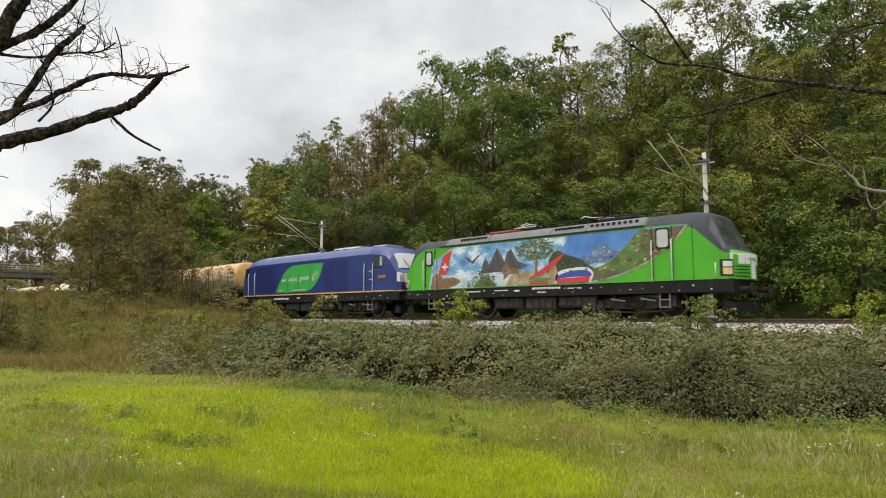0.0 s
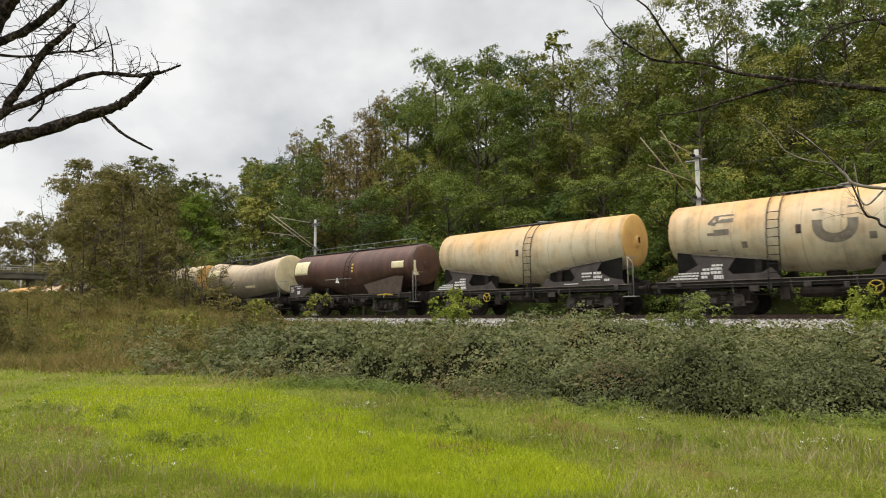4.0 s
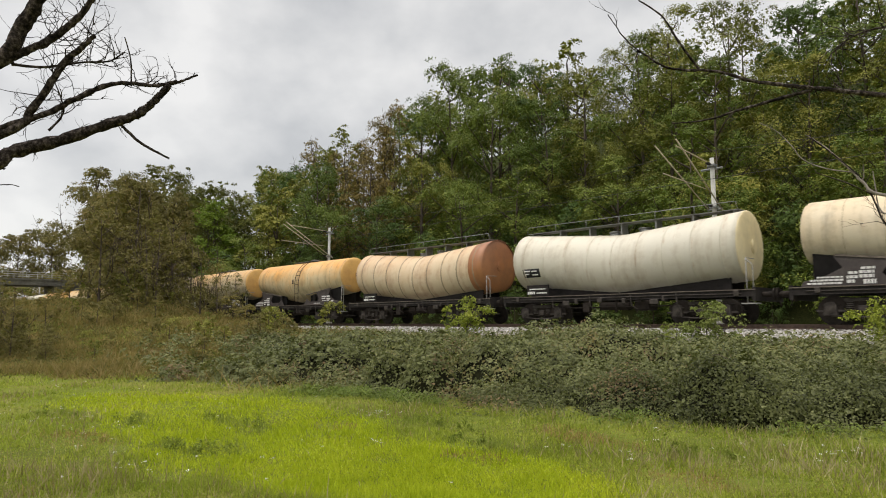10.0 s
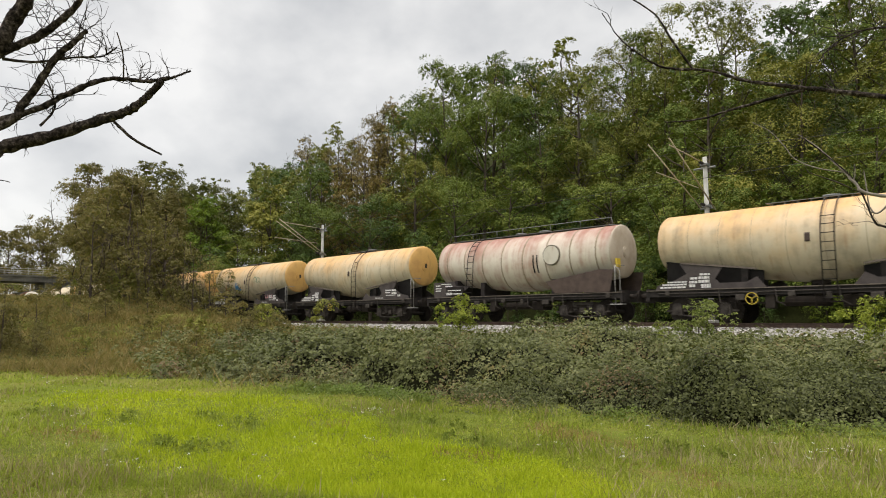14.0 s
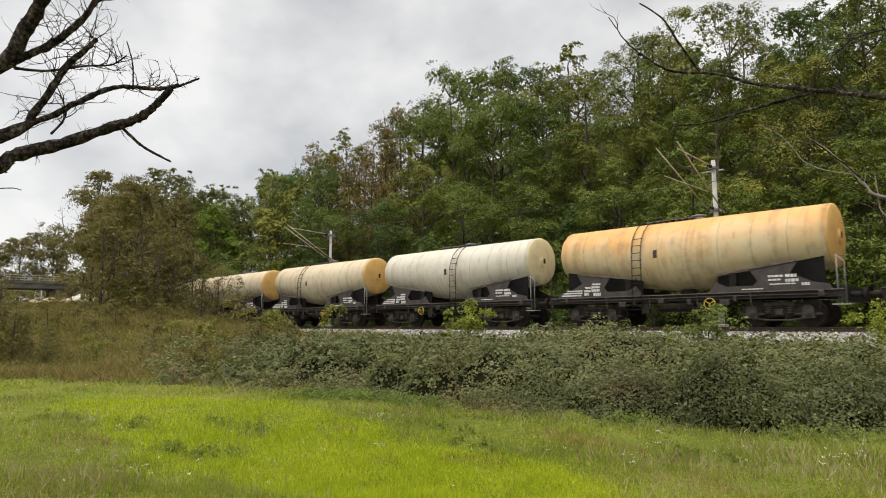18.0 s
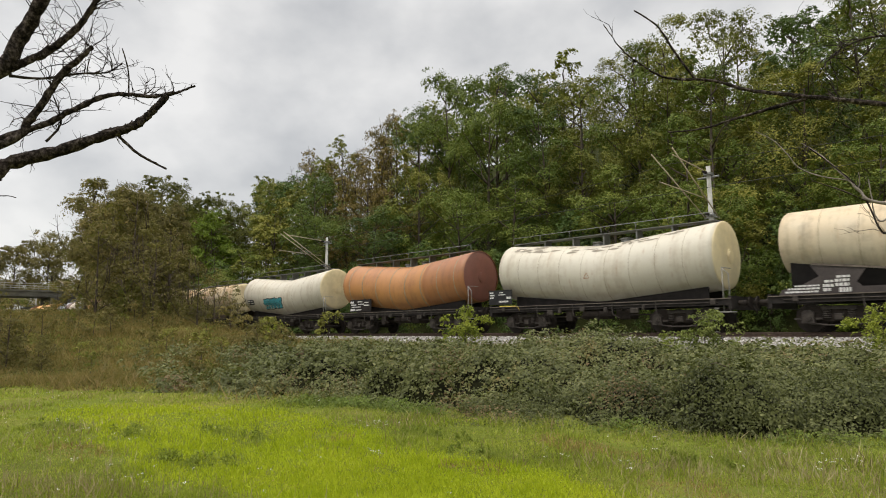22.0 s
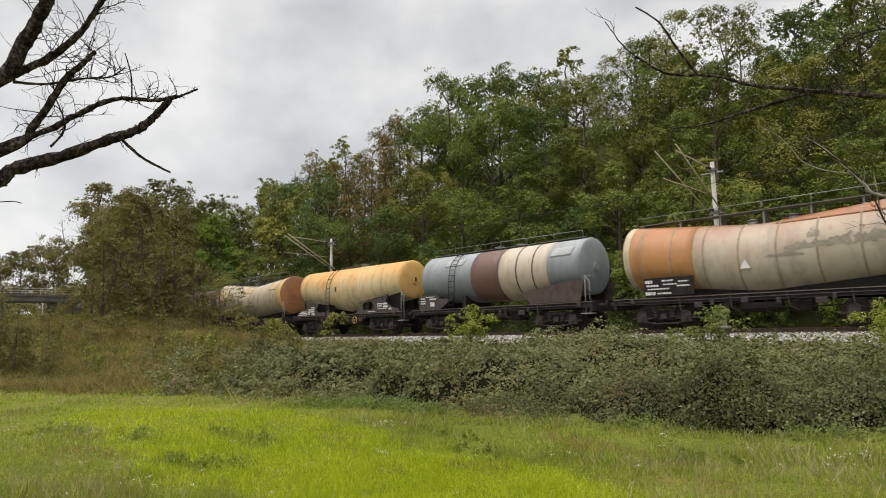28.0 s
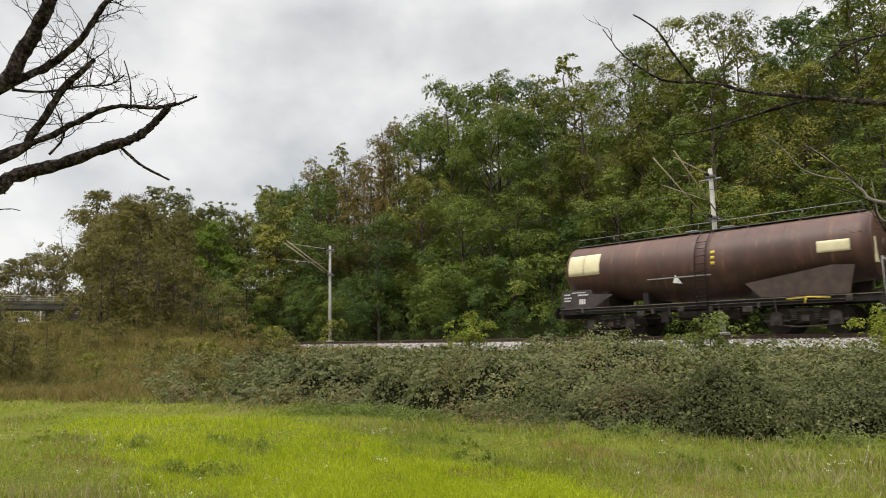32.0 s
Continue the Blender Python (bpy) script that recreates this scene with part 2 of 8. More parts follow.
# ---- mesh building ----
class Build:
    """Gathers points and faces, and becomes one mesh."""

    def __init__(self):
        self.v, self.f, self.s = [], [], []

    def put(self, pts, faces, smooth=False):
        o = len(self.v)
        self.v += [tuple(p) for p in pts]
        self.f += [tuple(i + o for i in f) for f in faces]
        self.s += [smooth] * len(faces)
        return self

    def box(self, x0, x1, y0, y1, z0, z1, bevel=0.0):
        """A block with its long edges taken off."""
        b = min(bevel, (y1 - y0) / 3, (z1 - z0) / 3)
        if b <= 0:
            p = [(x, y, z) for x in (x0, x1) for y in (y0, y1) for z in (z0, z1)]
            return self.put(p, [(0, 1, 3, 2), (4, 6, 7, 5), (0, 4, 5, 1), (2, 3, 7, 6), (0, 2, 6, 4), (1, 5, 7, 3)])
        ring = [(y0 + b, z0), (y1 - b, z0), (y1, z0 + b), (y1, z1 - b), (y1 - b, z1), (y0 + b, z1), (y0, z1 - b), (y0, z0 + b)]
        p = [(x, y, z) for x in (x0, x1) for y, z in ring]
        return self.put(p, [tuple((i, (i + 1) % 8, 8 + (i + 1) % 8, 8 + i)) for i in range(8)] + [tuple(range(7, -1, -1)), tuple(range(8, 16))])

    def prism(self, outline, y0, y1):
        """An outline in x and z, given depth along y."""
        n = len(outline)
        p = [(x, y, z) for y in (y0, y1) for x, z in outline]
        return self.put(p, [(i, n + i, n + (i + 1) % n, (i + 1) % n) for i in range(n)] + [tuple(range(n)), tuple(range(2 * n - 1, n - 1, -1))])

    def loft(self, rings, close=True, smooth=True, caps=True):
        n, o = len(rings[0]), []
        for r in rings:
            o += list(r)
        fs = []
        for k in range(len(rings) - 1):
            for i in range(n if close else n - 1):
                j = (i + 1) % n
                fs.append((k * n + i, k * n + j, (k + 1) * n + j, (k + 1) * n + i))
        self.put(o, fs, smooth)
        if caps:
            m = (len(rings) - 1) * n
            base = len(self.v) - len(o)
            self.f += [tuple(base + i for i in range(n - 1, -1, -1)), tuple(base + m + i for i in range(n))]
            self.s += [False, False]
        return self

    def tube(self, path, radius, seg=6, smooth=True):
        """A round bar along a path; radius is one number, or one for each point."""
        P = [Vector(p) for p in path]
        R = radius if isinstance(radius, (list, tuple)) else [radius] * len(P)
        rings = []
        for i, p in enumerate(P):
            d = (P[min(i + 1, len(P) - 1)] - P[max(i - 1, 0)]).normalized()
            if i:
                a = (a - d * a.dot(d)).normalized()
            else:
                a = d.cross(Vector((0, 0, 1)) if abs(d.z) < 0.9 else Vector((1, 0, 0))).normalized()
            c = d.cross(a)
            rings.append([p + (a * math.cos(2 * math.pi * k / seg) + c * math.sin(2 * math.pi * k / seg)) * R[i] for k in range(seg)])
        return self.loft(rings, smooth=smooth)

    def disc(self, centre, radius, width, axis="y", seg=20, smooth=False):
        """A wheel or drum with its axis along x, y or z."""
        x, y, z = centre
        rings = []
        for w in (-width / 2, width / 2):
            ring = []
            for k in range(seg):
                a, b = radius * math.cos(2 * math.pi * k / seg), radius * math.sin(2 * math.pi * k / seg)
                ring.append({"y": (x + a, y + w, z + b), "x": (x + w, y + a, z + b), "z": (x + a, y + b, z + w)}[axis])
            rings.append(ring)
        return self.loft(rings, smooth=True)

    def mesh(self, name, mat):
        me = bpy.data.meshes.new(name)
        me.from_pydata(self.v, [], self.f)
        me.polygons.foreach_set("use_smooth", self.s)
        me.materials.append(mat)
        bm = bmesh.new()
        bm.from_mesh(me)
        bmesh.ops.recalc_face_normals(bm, faces=bm.faces)
        bm.to_mesh(me)
        bm.free()
        return me


def quads(name, pts, mat):
    """One mesh of loose pieces with k corners each from an array (n, k, 3)."""
    n, k = len(pts), np.shape(pts)[1]
    me = bpy.data.meshes.new(name)
    me.vertices.add(n * k)
    me.vertices.foreach_set("co", np.asarray(pts, np.float32).ravel())
    me.loops.add(n * k)
    me.loops.foreach_set("vertex_index", np.arange(n * k, dtype=np.int32))
    me.polygons.add(n)
    me.polygons.foreach_set("loop_start", np.arange(0, n * k, k, dtype=np.int32))
    me.materials.append(mat)
    me.update()
    me.validate()
    return me


def part(name, made, material, parent, label=""):
    """Links a build, or a mesh made before, as one mesh object under a thing or a part."""
    me = made.mesh(name, material) if isinstance(made, Build) else made
    ob = new(name, me)
    ob.parent = parent
    return tagged(ob, label)


def thing(name, label, category, m=None, group="", kind=""):
    ob = new(name)
    ob.empty_display_size = 0.3
    if m is not None:
        ob.matrix_basis = m
    return tagged(ob, label, category, group, kind)


def lone(name, made, material, label, category, group="", kind=""):
    me = made.mesh(name, material) if isinstance(made, Build) else made
    return tagged(new(name, me), label, category, group, kind)


def unit(a):
    return a / np.maximum(np.linalg.norm(a, axis=-1, keepdims=True), 1e-9)


def leaves(centres, length, width, rng, up=0.6, spread=1.0):
    """Pointed leaves, one at each centre, mostly facing up, as an array of four corners each."""
    n = len(centres)
    nrm = unit(rng.normal(size=(n, 3)) * spread + (np.array([0, 0, up]) if np.isscalar(up) else np.array(up)))
    a = unit(np.cross(nrm, rng.normal(size=(n, 3))))
    b = np.cross(nrm, a)
    l = (length * rng.uniform(0.6, 1.3, n))[:, None]
    w = (width * rng.uniform(0.6, 1.3, n))[:, None]
    droop = nrm * l * 0.12
    return np.stack([centres - a * l / 2 - droop, centres + b * w / 2, centres + a * l / 2 - droop, centres - b * w / 2], 1)


# ---- the lie of the land: x runs along the track, y away from the meadow, z = 0 at the top of the rails ----
def smooth(a, b, x):
    t = np.clip((np.asarray(x, float) - a) / (b - a), 0, 1)
    return t * t * (3 - 2 * t)


FOOT_X = [-400, -100, -40, -21.7, -18.5, -15, -11, -5, -2, 30, 400]
FOOT_Y = [-120, -45, -27, -20.5, -18.6, -17.2, -16.8, -15.8, -14.9, -13, -13]


def waves(x, y, k):
    return (np.sin(x * 1.3 * k + 1.7) * np.cos(y * 1.1 * k - 0.4) + np.sin((x + y) * 0.83 * k + 3.1) + np.cos((x - 1.7 * y) * 0.57 * k)) / 3


def ground_height(x, y):
    x, y = np.asarray(x, float), np.asarray(y, float)
    foot = np.interp(x, FOOT_X, FOOT_Y)
    t = np.clip((y - foot) / (-4.2 - foot), 0, 1)
    z = -1.36 + 0.76 * smooth(0, 1, t)
    z = z + 2.3 * smooth(-22, -54, x) * smooth(0.0, 0.55, t) * (1 - smooth(0.86, 1.0, t))
    up = np.maximum(y - 5.2, 0)
    gain = 0.3 + 0.7 * smooth(-150, -62, x)
    hill = gain * 0.62 * (np.sqrt(up * up + 4) - 2)
    hill = np.where(up > 45, gain * 0.62 * 43 + (up - 45) * 0.02, hill)
    z = z + np.where(y > 5.2, hill, 0)
    rough = smooth(3.8, 6, np.abs(y))
    return z + rough * (0.05 * waves(x, y, 1.0) + 0.03 * waves(x, y, 3.1)) + 0.8 * waves(x, y, 0.05) * smooth(60, 200, np.abs(y))


def axis(parts):
    out = []
    for a, b, n in parts:
        out += list(np.linspace(a, b, n, endpoint=False))
    return np.array(out + [parts[-1][1]])


def make_ground():
    xs = axis([(-2500, -420, 10), (-420, -110, 40), (-110, -50, 40), (-50, 12, 100), (12, 120, 24), (120, 2500, 10)])
    ys = axis([(-2500, -200, 10), (-200, -40, 30), (-40, -26, 20), (-26, -3.6, 46), (-3.6, 5.2, 6), (5.2, 60, 30), (60, 300, 20), (300, 2500, 8)])
    gx, gy = np.meshgrid(xs, ys, indexing="ij")
    gz = ground_height(gx, gy)
    n, m = len(xs), len(ys)
    pts = np.stack([gx, gy, gz], -1).reshape(-1, 3)
    idx = np.arange(n * m).reshape(n, m)
    fs = np.stack([idx[:-1, :-1], idx[1:, :-1], idx[1:, 1:], idx[:-1, 1:]], -1).reshape(-1, 4)
    me = bpy.data.meshes.new("ground")
    me.from_pydata(pts.tolist(), [], fs.tolist())
    me.polygons.foreach_set("use_smooth", [True] * len(fs))
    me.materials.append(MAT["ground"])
    tagged(new("ground", me), "meadow and wooded bank with green turf and shade-darkened leaf litter", "ground", kind="structure")


make_ground()


# ---- the railway ----
def make_track():
    track = thing("railway_track", "single railway track on grey crushed-stone ballast", "railway track", kind="structure")
    bed = Build()
    prof = [(-3.3, -0.62), (-1.75, -0.2), (-0.9, -0.19), (0.9, -0.19), (1.75, -0.2), (3.3, -0.62)]
    xs = list(np.linspace(-420, -60, 50)) + list(np.linspace(-59, 20, 160)) + [60, 200, 400]
    rings = [[(x, y + 0.05 * noise.noise((x * 0.7, y, 3)), z + 0.035 * noise.noise((x * 1.3, y * 2, 0))) for y, z in prof] for x in xs]
    bed.loft(rings, close=True, smooth=False, caps=True)
    part("ballast_bed", bed, MAT["ballast"], track, "pale grey crushed-stone ballast")
    rail_prof = [(-0.075, -0.17), (0.075, -0.17), (0.075, -0.155), (0.012, -0.13), (0.012, -0.045), (0.036, -0.035), (0.036, -0.004), (0.028, 0),
                 (-0.028, 0), (-0.036, -0.004), (-0.036, -0.035), (-0.012, -0.045), (-0.012, -0.13), (-0.075, -0.155)]
    for side in (-0.755, 0.755):
        b = Build()
        b.loft([[(x, side + y, z) for y, z in rail_prof] for x in (-420, -60, 20, 400)], smooth=False)
        part("rail", b, MAT["rail"], track, "rust-brown steel rail")
    sl = Build()
    sl.loft([[(x, y, z) for x, z in ((-0.13, -0.3), (0.13, -0.3), (0.1, -0.175), (-0.1, -0.175))] for y in (-1.3, -0.5, 0.5, 1.3)], smooth=False)
    me = sl.mesh("sleeper", MAT["concrete"])
    for i in range(110):
        part("sleeper", me, None, track).location.x = -56 + i * 0.6
    return track


def make_stones(track):
    rng = np.random.default_rng(5)
    n = 10500
    x = -44 + 52 * rng.random(n) ** 0.8
    y = -rng.uniform(1.3, 3.45, n)
    z = np.where(y > -1.75, -0.19, -0.2 - 0.42 * (-1.75 - y) / 1.55) + rng.uniform(-0.01, 0.02, n)
    c = np.stack([x, y, z], 1)
    s = rng.uniform(0.025, 0.06, (n, 1))
    d = unit(rng.normal(size=(n, 6, 3)) * 0.35 + np.array([[1, 0, 0], [-1, 0, 0], [0, 1, 0], [0, -1, 0], [0, 0, 1], [0, 0, -1]]))
    pts = c[:, None] + d * s[:, None]
    tri = np.array([[0, 2, 4], [2, 1, 4], [1, 3, 4], [3, 0, 4], [2, 0, 5], [1, 2, 5], [3, 1, 5], [0, 3, 5]])
    f = (np.arange(n)[:, None, None] * 6 + tri).reshape(-1, 3)
    me = bpy.data.meshes.new("ballast_stones")
    me.vertices.add(n * 6)
    me.vertices.foreach_set("co", pts.astype(np.float32).ravel())
    me.loops.add(f.size)
    me.loops.foreach_set("vertex_index", f.astype(np.int32).ravel())
    me.polygons.add(len(f))
    me.polygons.foreach_set("loop_start", np.arange(0, f.size, 3, dtype=np.int32))
    me.update()
    m, nt, b = nodes_of("loose_stone")
    g = nt.nodes.new("ShaderNodeNewGeometry")
    nt.links.new(ramp_of(nt, g.outputs["Random Per Island"], [(0.0, (0.13, 0.12, 0.105)), (0.5, (0.34, 0.32, 0.29)), (1.0, (0.62, 0.59, 0.55))]), b.inputs["Base Color"])
    b.inputs["Roughness"].default_value = 0.9
    me.materials.append(m)
    tagged(part("ballast_stones", me, None, track), "loose pale grey stones on the ballast shoulder", kind="stuff")


def make_mast(x, y=3.2, height=7.25):
    mast = thing("catenary_mast", "slim pale concrete overhead-line mast with rusty bracket beside the track", "mast", pose(x, y, -0.6), "overhead-line masts")
    b = Build()
    b.tube([(0, 0, 0), (0, 0, 2.5), (0, 0, height + 0.6)], [0.13, 0.115, 0.09], 10)
    part("pole", b, MAT["mast"], mast, "pale grey concrete pole")
    b = Build()
    b.box(-0.22, 0.22, -0.22, 0.22, 0, 0.7, 0.05)
    part("footing", b, MAT["concrete"], mast)
    top, low = height + 0.35, height - 1.0
    for nm, path, r in (("top_tie", [(0, 0, top - 0.05), (0.05, -3.5, top + 0.12)], 0.026), ("cantilever", [(0.3, 0.15, low - 0.75), (0.25, -3.9, top + 0.28)], 0.032), ("cantilever", [(-0.3, 0.1, low - 0.65), (-0.85, -3.5, top + 0.3)], 0.028),
                        ("steady_arm", [(-0.2, -0.3, top - 1.15), (-0.35, -3.9, top - 1.0)], 0.02), ("crossarm", [(-0.34, 0.12, low - 0.68), (0.3, 0.12, low - 0.68)], 0.045), ("crossarm", [(-0.55, 0.12, top - 0.22), (0.4, 0.12, top - 0.22)], 0.05)):
        b = Build()
        b.tube(path, r, 6)
        part(nm, b, MAT["steel" if nm == "crossarm" else "rust_wire"], mast)
    for z in (top - 0.1, low - 0.6):
        b = Build()
        for k in range(4):
            b.disc((0, -0.3 - 0.07 * k, z + 0.03), 0.07, 0.03, "y", 10)
        part("insulator", b, MAT["frame"], mast)
    for z in (top - 0.1, low - 0.6):
        b = Build()
        b.box(-0.16, 0.16, -0.17, 0.17, z - 0.06, z + 0.06, 0.02)
        part("clamp", b, MAT["steel"], mast)
    return mast


TRACK = make_track()
make_stones(TRACK)
MASTS = (-128.5, -99.3, -70.2, -41.0, -11.6, 17.8, 47.0)
for mx in MASTS:
    make_mast(mx)


def make_wires():
    for nm, z, sag, r in (("contact_wire", 5.55, 0.02, 0.009), ("messenger_wire", 6.75, 0.6, 0.008)):
        wire = thing(nm, "thin dark overhead wire strung between the masts", "wire")
        for a, c in zip(MASTS, MASTS[1:]):
            b = Build()
            b.tube([(a + (c - a) * k / 10, -0.3, z - sag * 4 * (k / 10) * (1 - k / 10)) for k in range(11)], r, 4)
            part("span", b, MAT["wire"], wire)


make_wires()


def make_bridge():
    br = thing("road_overpass", "small concrete road bridge over the track with a pale metal railing", "bridge", pose(-121, 0, 0))
    b = Build()
    b.box(-3.2, 3.2, -40, 6.8, 5.9, 6.7, 0.1)
    part("deck", b, MAT["old_concrete"], br)
    b = Build()
    b.box(3.0, 3.35, -40, 6.8, 6.7, 6.95, 0.04)
    part("kerb", b, MAT["old_concrete"], br)
    for y0, y1 in ((2.9, 6.9), (-5.4, -4.2)):
        b = Build()
        b.prism([(-3.0, -1.0), (3.0, -1.0), (3.0, 5.9), (-3.0, 5.9)], y0, y1)
        part("pier", b, MAT["old_concrete"], br, "dark weathered concrete pier")
    for side in (3.15, -3.1):
        for z in (7.25, 7.6, 7.95):
            b = Build()
            b.tube([(side, -40, z), (side, 6.6, z)], 0.04, 6)
            part("railing_bar", b, MAT["mast"], br)
        post = Build()
        post.box(side - 0.04, side + 0.04, -0.04, 0.04, 6.7, 8.0)
        me = post.mesh("railing_post", MAT["mast"])
        for k in range(24):
            part("railing_post", me, None, br).location.y = -39.5 + k * 2
    return br


make_bridge()


# ---- trees and undergrowth ----
def sprays(centre, facing, radius, count, leaf, rng, sag=0.45, slim=0.6, rough=0.3, corners=3, loose=0.1):
    """Flat drooping sprays of small pointed leaves, as an array of three or four corners each."""
    own = np.repeat(np.arange(len(centre)), count)
    n = len(own)
    up = facing[own]
    a = unit(np.cross(up, rng.normal(size=(n, 3))))
    d = np.sqrt(rng.random(n))
    pts = centre[own] + a * (radius[own] * d)[:, None]
    pts[:, 2] -= sag * radius[own] * d ** 2
    pts += rng.normal(size=(n, 3)) * (loose * radius[own])[:, None]
    nrm = unit(up + a * (0.6 * d)[:, None] + rng.normal(size=(n, 3)) * rough)
    along = unit(a + rng.normal(size=(n, 3)) * 1.3)
    along = unit(along - nrm * (along * nrm).sum(1)[:, None])
    side = np.cross(nrm, along)
    l = (leaf * rng.uniform(0.65, 1.35, n))[:, None]
    w = l * slim * rng.uniform(0.7, 1.2, (n, 1))
    if corners == 4:
        return np.stack([pts - along * l * 0.5, pts + side * w * 0.5 + nrm * l * 0.06, pts + along * l * 0.5 - nrm * l * 0.1, pts - side * w * 0.5 + nrm * l * 0.06], 1)
    return np.stack([pts - along * l * 0.4 + side * w * 0.5, pts - along * l * 0.4 - side * w * 0.5, pts + along * l * 0.6 - nrm * l * 0.1], 1)


def tree_meshes(seed, height, width, low, n_bough, n_pad, per, leaf, mat, bark="bark", bare=0):
    """A trunk mesh and a crown mesh, standing on the origin: boughs, each with layered leafy sprays."""
    rng = np.random.default_rng(seed)
    b = Build()
    lean = rng.normal(size=2) * 0.02 * height
    trunk = [Vector((lean[0] * k * k / 25, lean[1] * k * k / 25, height * 0.9 * k / 5)) for k in range(6)]
    r0 = height * 0.0125 + 0.006
    b.tube([trunk[0] - Vector((0, 0, 0.5))] + trunk, [r0 * 1.25] + [r0 * (1.1 - 0.19 * k) for k in range(6)], 7)
    # boughs spread over the crown, keeping clear of one another
    size = 0.5 * (width * width * height * (1 - low) / n_bough) ** (1 / 3)
    boughs, tries = [], 0
    while len(boughs) < n_bough and tries < 4000:
        tries += 1
        s = rng.random() ** 0.85
        reach = width / 2 * (0.72 + 0.4 * s) * max(1 - s ** 3.2, 0.03) ** 0.5
        a, d = rng.uniform(0, 2 * np.pi), (0.35 + 0.65 * rng.random()) * reach
        p = np.array([d * np.cos(a) + lean[0] * s, d * np.sin(a) + lean[1] * s, (low + (0.97 - low) * s) * height])
        if all(np.linalg.norm((p - q) * np.array([1, 1, 0.85])) > size * (0.95 if tries < 1500 else 0.6) for q, _ in boughs):
            boughs.append((p, size * rng.uniform(0.7, 1.15) * (1.1 - 0.3 * s)))
    mid = np.array([0, 0, height * (low + 1) / 2])
    cs, nr, rd, hearts = [], [], [], []
    for p, r in boughs:
        rise = min(max(p[2] - 0.7 * math.hypot(p[0], p[1]) - 0.3 * r, 0.05 * height), 0.86 * height)
        root = Vector((lean[0] * (rise / (0.9 * height)) ** 2, lean[1] * (rise / (0.9 * height)) ** 2, rise))
        tip = Vector(p)
        knee = root.lerp(tip, 0.5) + Vector(rng.normal(size=3)) * 0.12 * r - Vector((0, 0, 0.1 * r))
        b.tube([root, knee, tip, tip + Vector((p[0] * 0.1, p[1] * 0.1, 0.7 * r))], [r0 * 0.36, r0 * 0.26, r0 * 0.15, r0 * 0.05], 4)
        for _ in range(n_pad):
            u = unit(rng.normal(size=3) + 0.7 * unit(p - mid) + np.array([0, 0, 0.25]))
            far = rng.uniform(0.55, 1.0) if rng.random() > 0.14 else rng.uniform(1.1, 1.45)
            cs.append(p + u * r * far * np.array([1, 1, 0.8]))
            nr.append(unit(np.array([0, 0, 0.75]) + u * 0.75 + rng.normal(size=3) * 0.15))
            rd.append(r * rng.uniform(0.24, 0.46) * (1 if far < 1.05 else 0.6))
        hearts.append(p + rng.normal(size=(7, 3)) * r * 0.36)
    # bare twigs that stand out of the crown
    for _ in range(bare):
        p, r = boughs[int(rng.integers(len(boughs)))]
        q = Vector(unit(np.array([p[0] * 0.12, p[1] * 0.12, 1.0]) + rng.normal(size=3) * 0.35))
        l = r * rng.uniform(1.2, 2.1)
        t0 = Vector(p)
        b.tube([t0, t0 + q * l * 0.5, t0 + q * l + Vector(rng.normal(size=3)) * 0.12 * l], [0.035, 0.026, 0.012], 3)
        for k in range(3):
            s0 = t0 + q * l * rng.uniform(0.45, 0.85)
            b.tube([s0, s0 + (q + Vector(rng.normal(size=3)) * 0.6).normalized() * l * 0.32], [0.018, 0.008], 3)
    tm = b.mesh("trunk", MAT[bark])
    outer = sprays(np.array(cs), np.array(nr), np.array(rd), per, leaf, rng, rough=0.36, loose=0.2)
    hearts = np.concatenate(hearts)
    inner = sprays(hearts, np.tile([0, 0, 1.0], (len(hearts), 1)), np.full(len(hearts), size * 0.4), 8, min(leaf * 1.9, size * 0.25), rng, slim=0.8, rough=0.7)
    return tm, quads("crown", np.concatenate([outer, inner]), MAT[mat])


def plant(name, label, category, meshes, x, y, turn, size, group="", z=None, tall=1.0):
    t = thing(name, label, category, None, group)
    t.matrix_basis = pose(x, y, float(ground_height(x, y)) - 0.05 if z is None else z, 0, 0, turn) @ Matrix.Diagonal((size, size, size * tall, 1))
    part("trunk", meshes[0], None, t)
    part("crown", meshes[1], None, t)
    return t


def grove(seed, height, low, rows, *a, **k):
    return [tree_meshes(seed + i, height, w, low, nb, *a[:3], m, **k) for i, (w, nb, m) in enumerate(rows)]


LOCUST = grove(20, 13, 0.1, [(7.5, 17, "leaf_forest"), (6.2, 15, "leaf_forest"), (8.4, 19, "leaf_forest"), (6.8, 16, "leaf_deep")], 18, 62, 0.125)
OLIVE = grove(30, 13, 0.12, [(7.2, 16, "leaf_yellowing"), (5.8, 14, "leaf_yellowing"), (6.8, 16, "leaf_olive")], 18, 62, 0.122)
RUSSET = grove(36, 13, 0.12, [(6.6, 15, "leaf_russet"), (5.6, 13, "leaf_russet")], 12, 48, 0.13, bare=16)
BACK = grove(40, 13, 0.2, [(7.5, 15, "leaf_forest"), (6.2, 13, "leaf_yellowing"), (8.0, 16, "leaf_deep"), (6.8, 14, "leaf_olive")], 10, 30, 0.23)
SCRUB = grove(60, 4.2, 0.06, [(4.6, 9, "leaf_deep"), (4.2, 8, "leaf_deep"), (5.0, 10, "leaf_forest"), (4.4, 9, "leaf_fresh")], 12, 40, 0.11)
BROWN = grove(80, 12, 0.12, [(7.0, 17, "leaf_autumn"), (5.5, 15, "leaf_autumn"), (8.0, 19, "leaf_autumn")], 17, 40, 0.16, bare=9) + grove(86, 12, 0.42, [(6.4, 14, "leaf_autumn")], 17, 40, 0.16, bare=10)
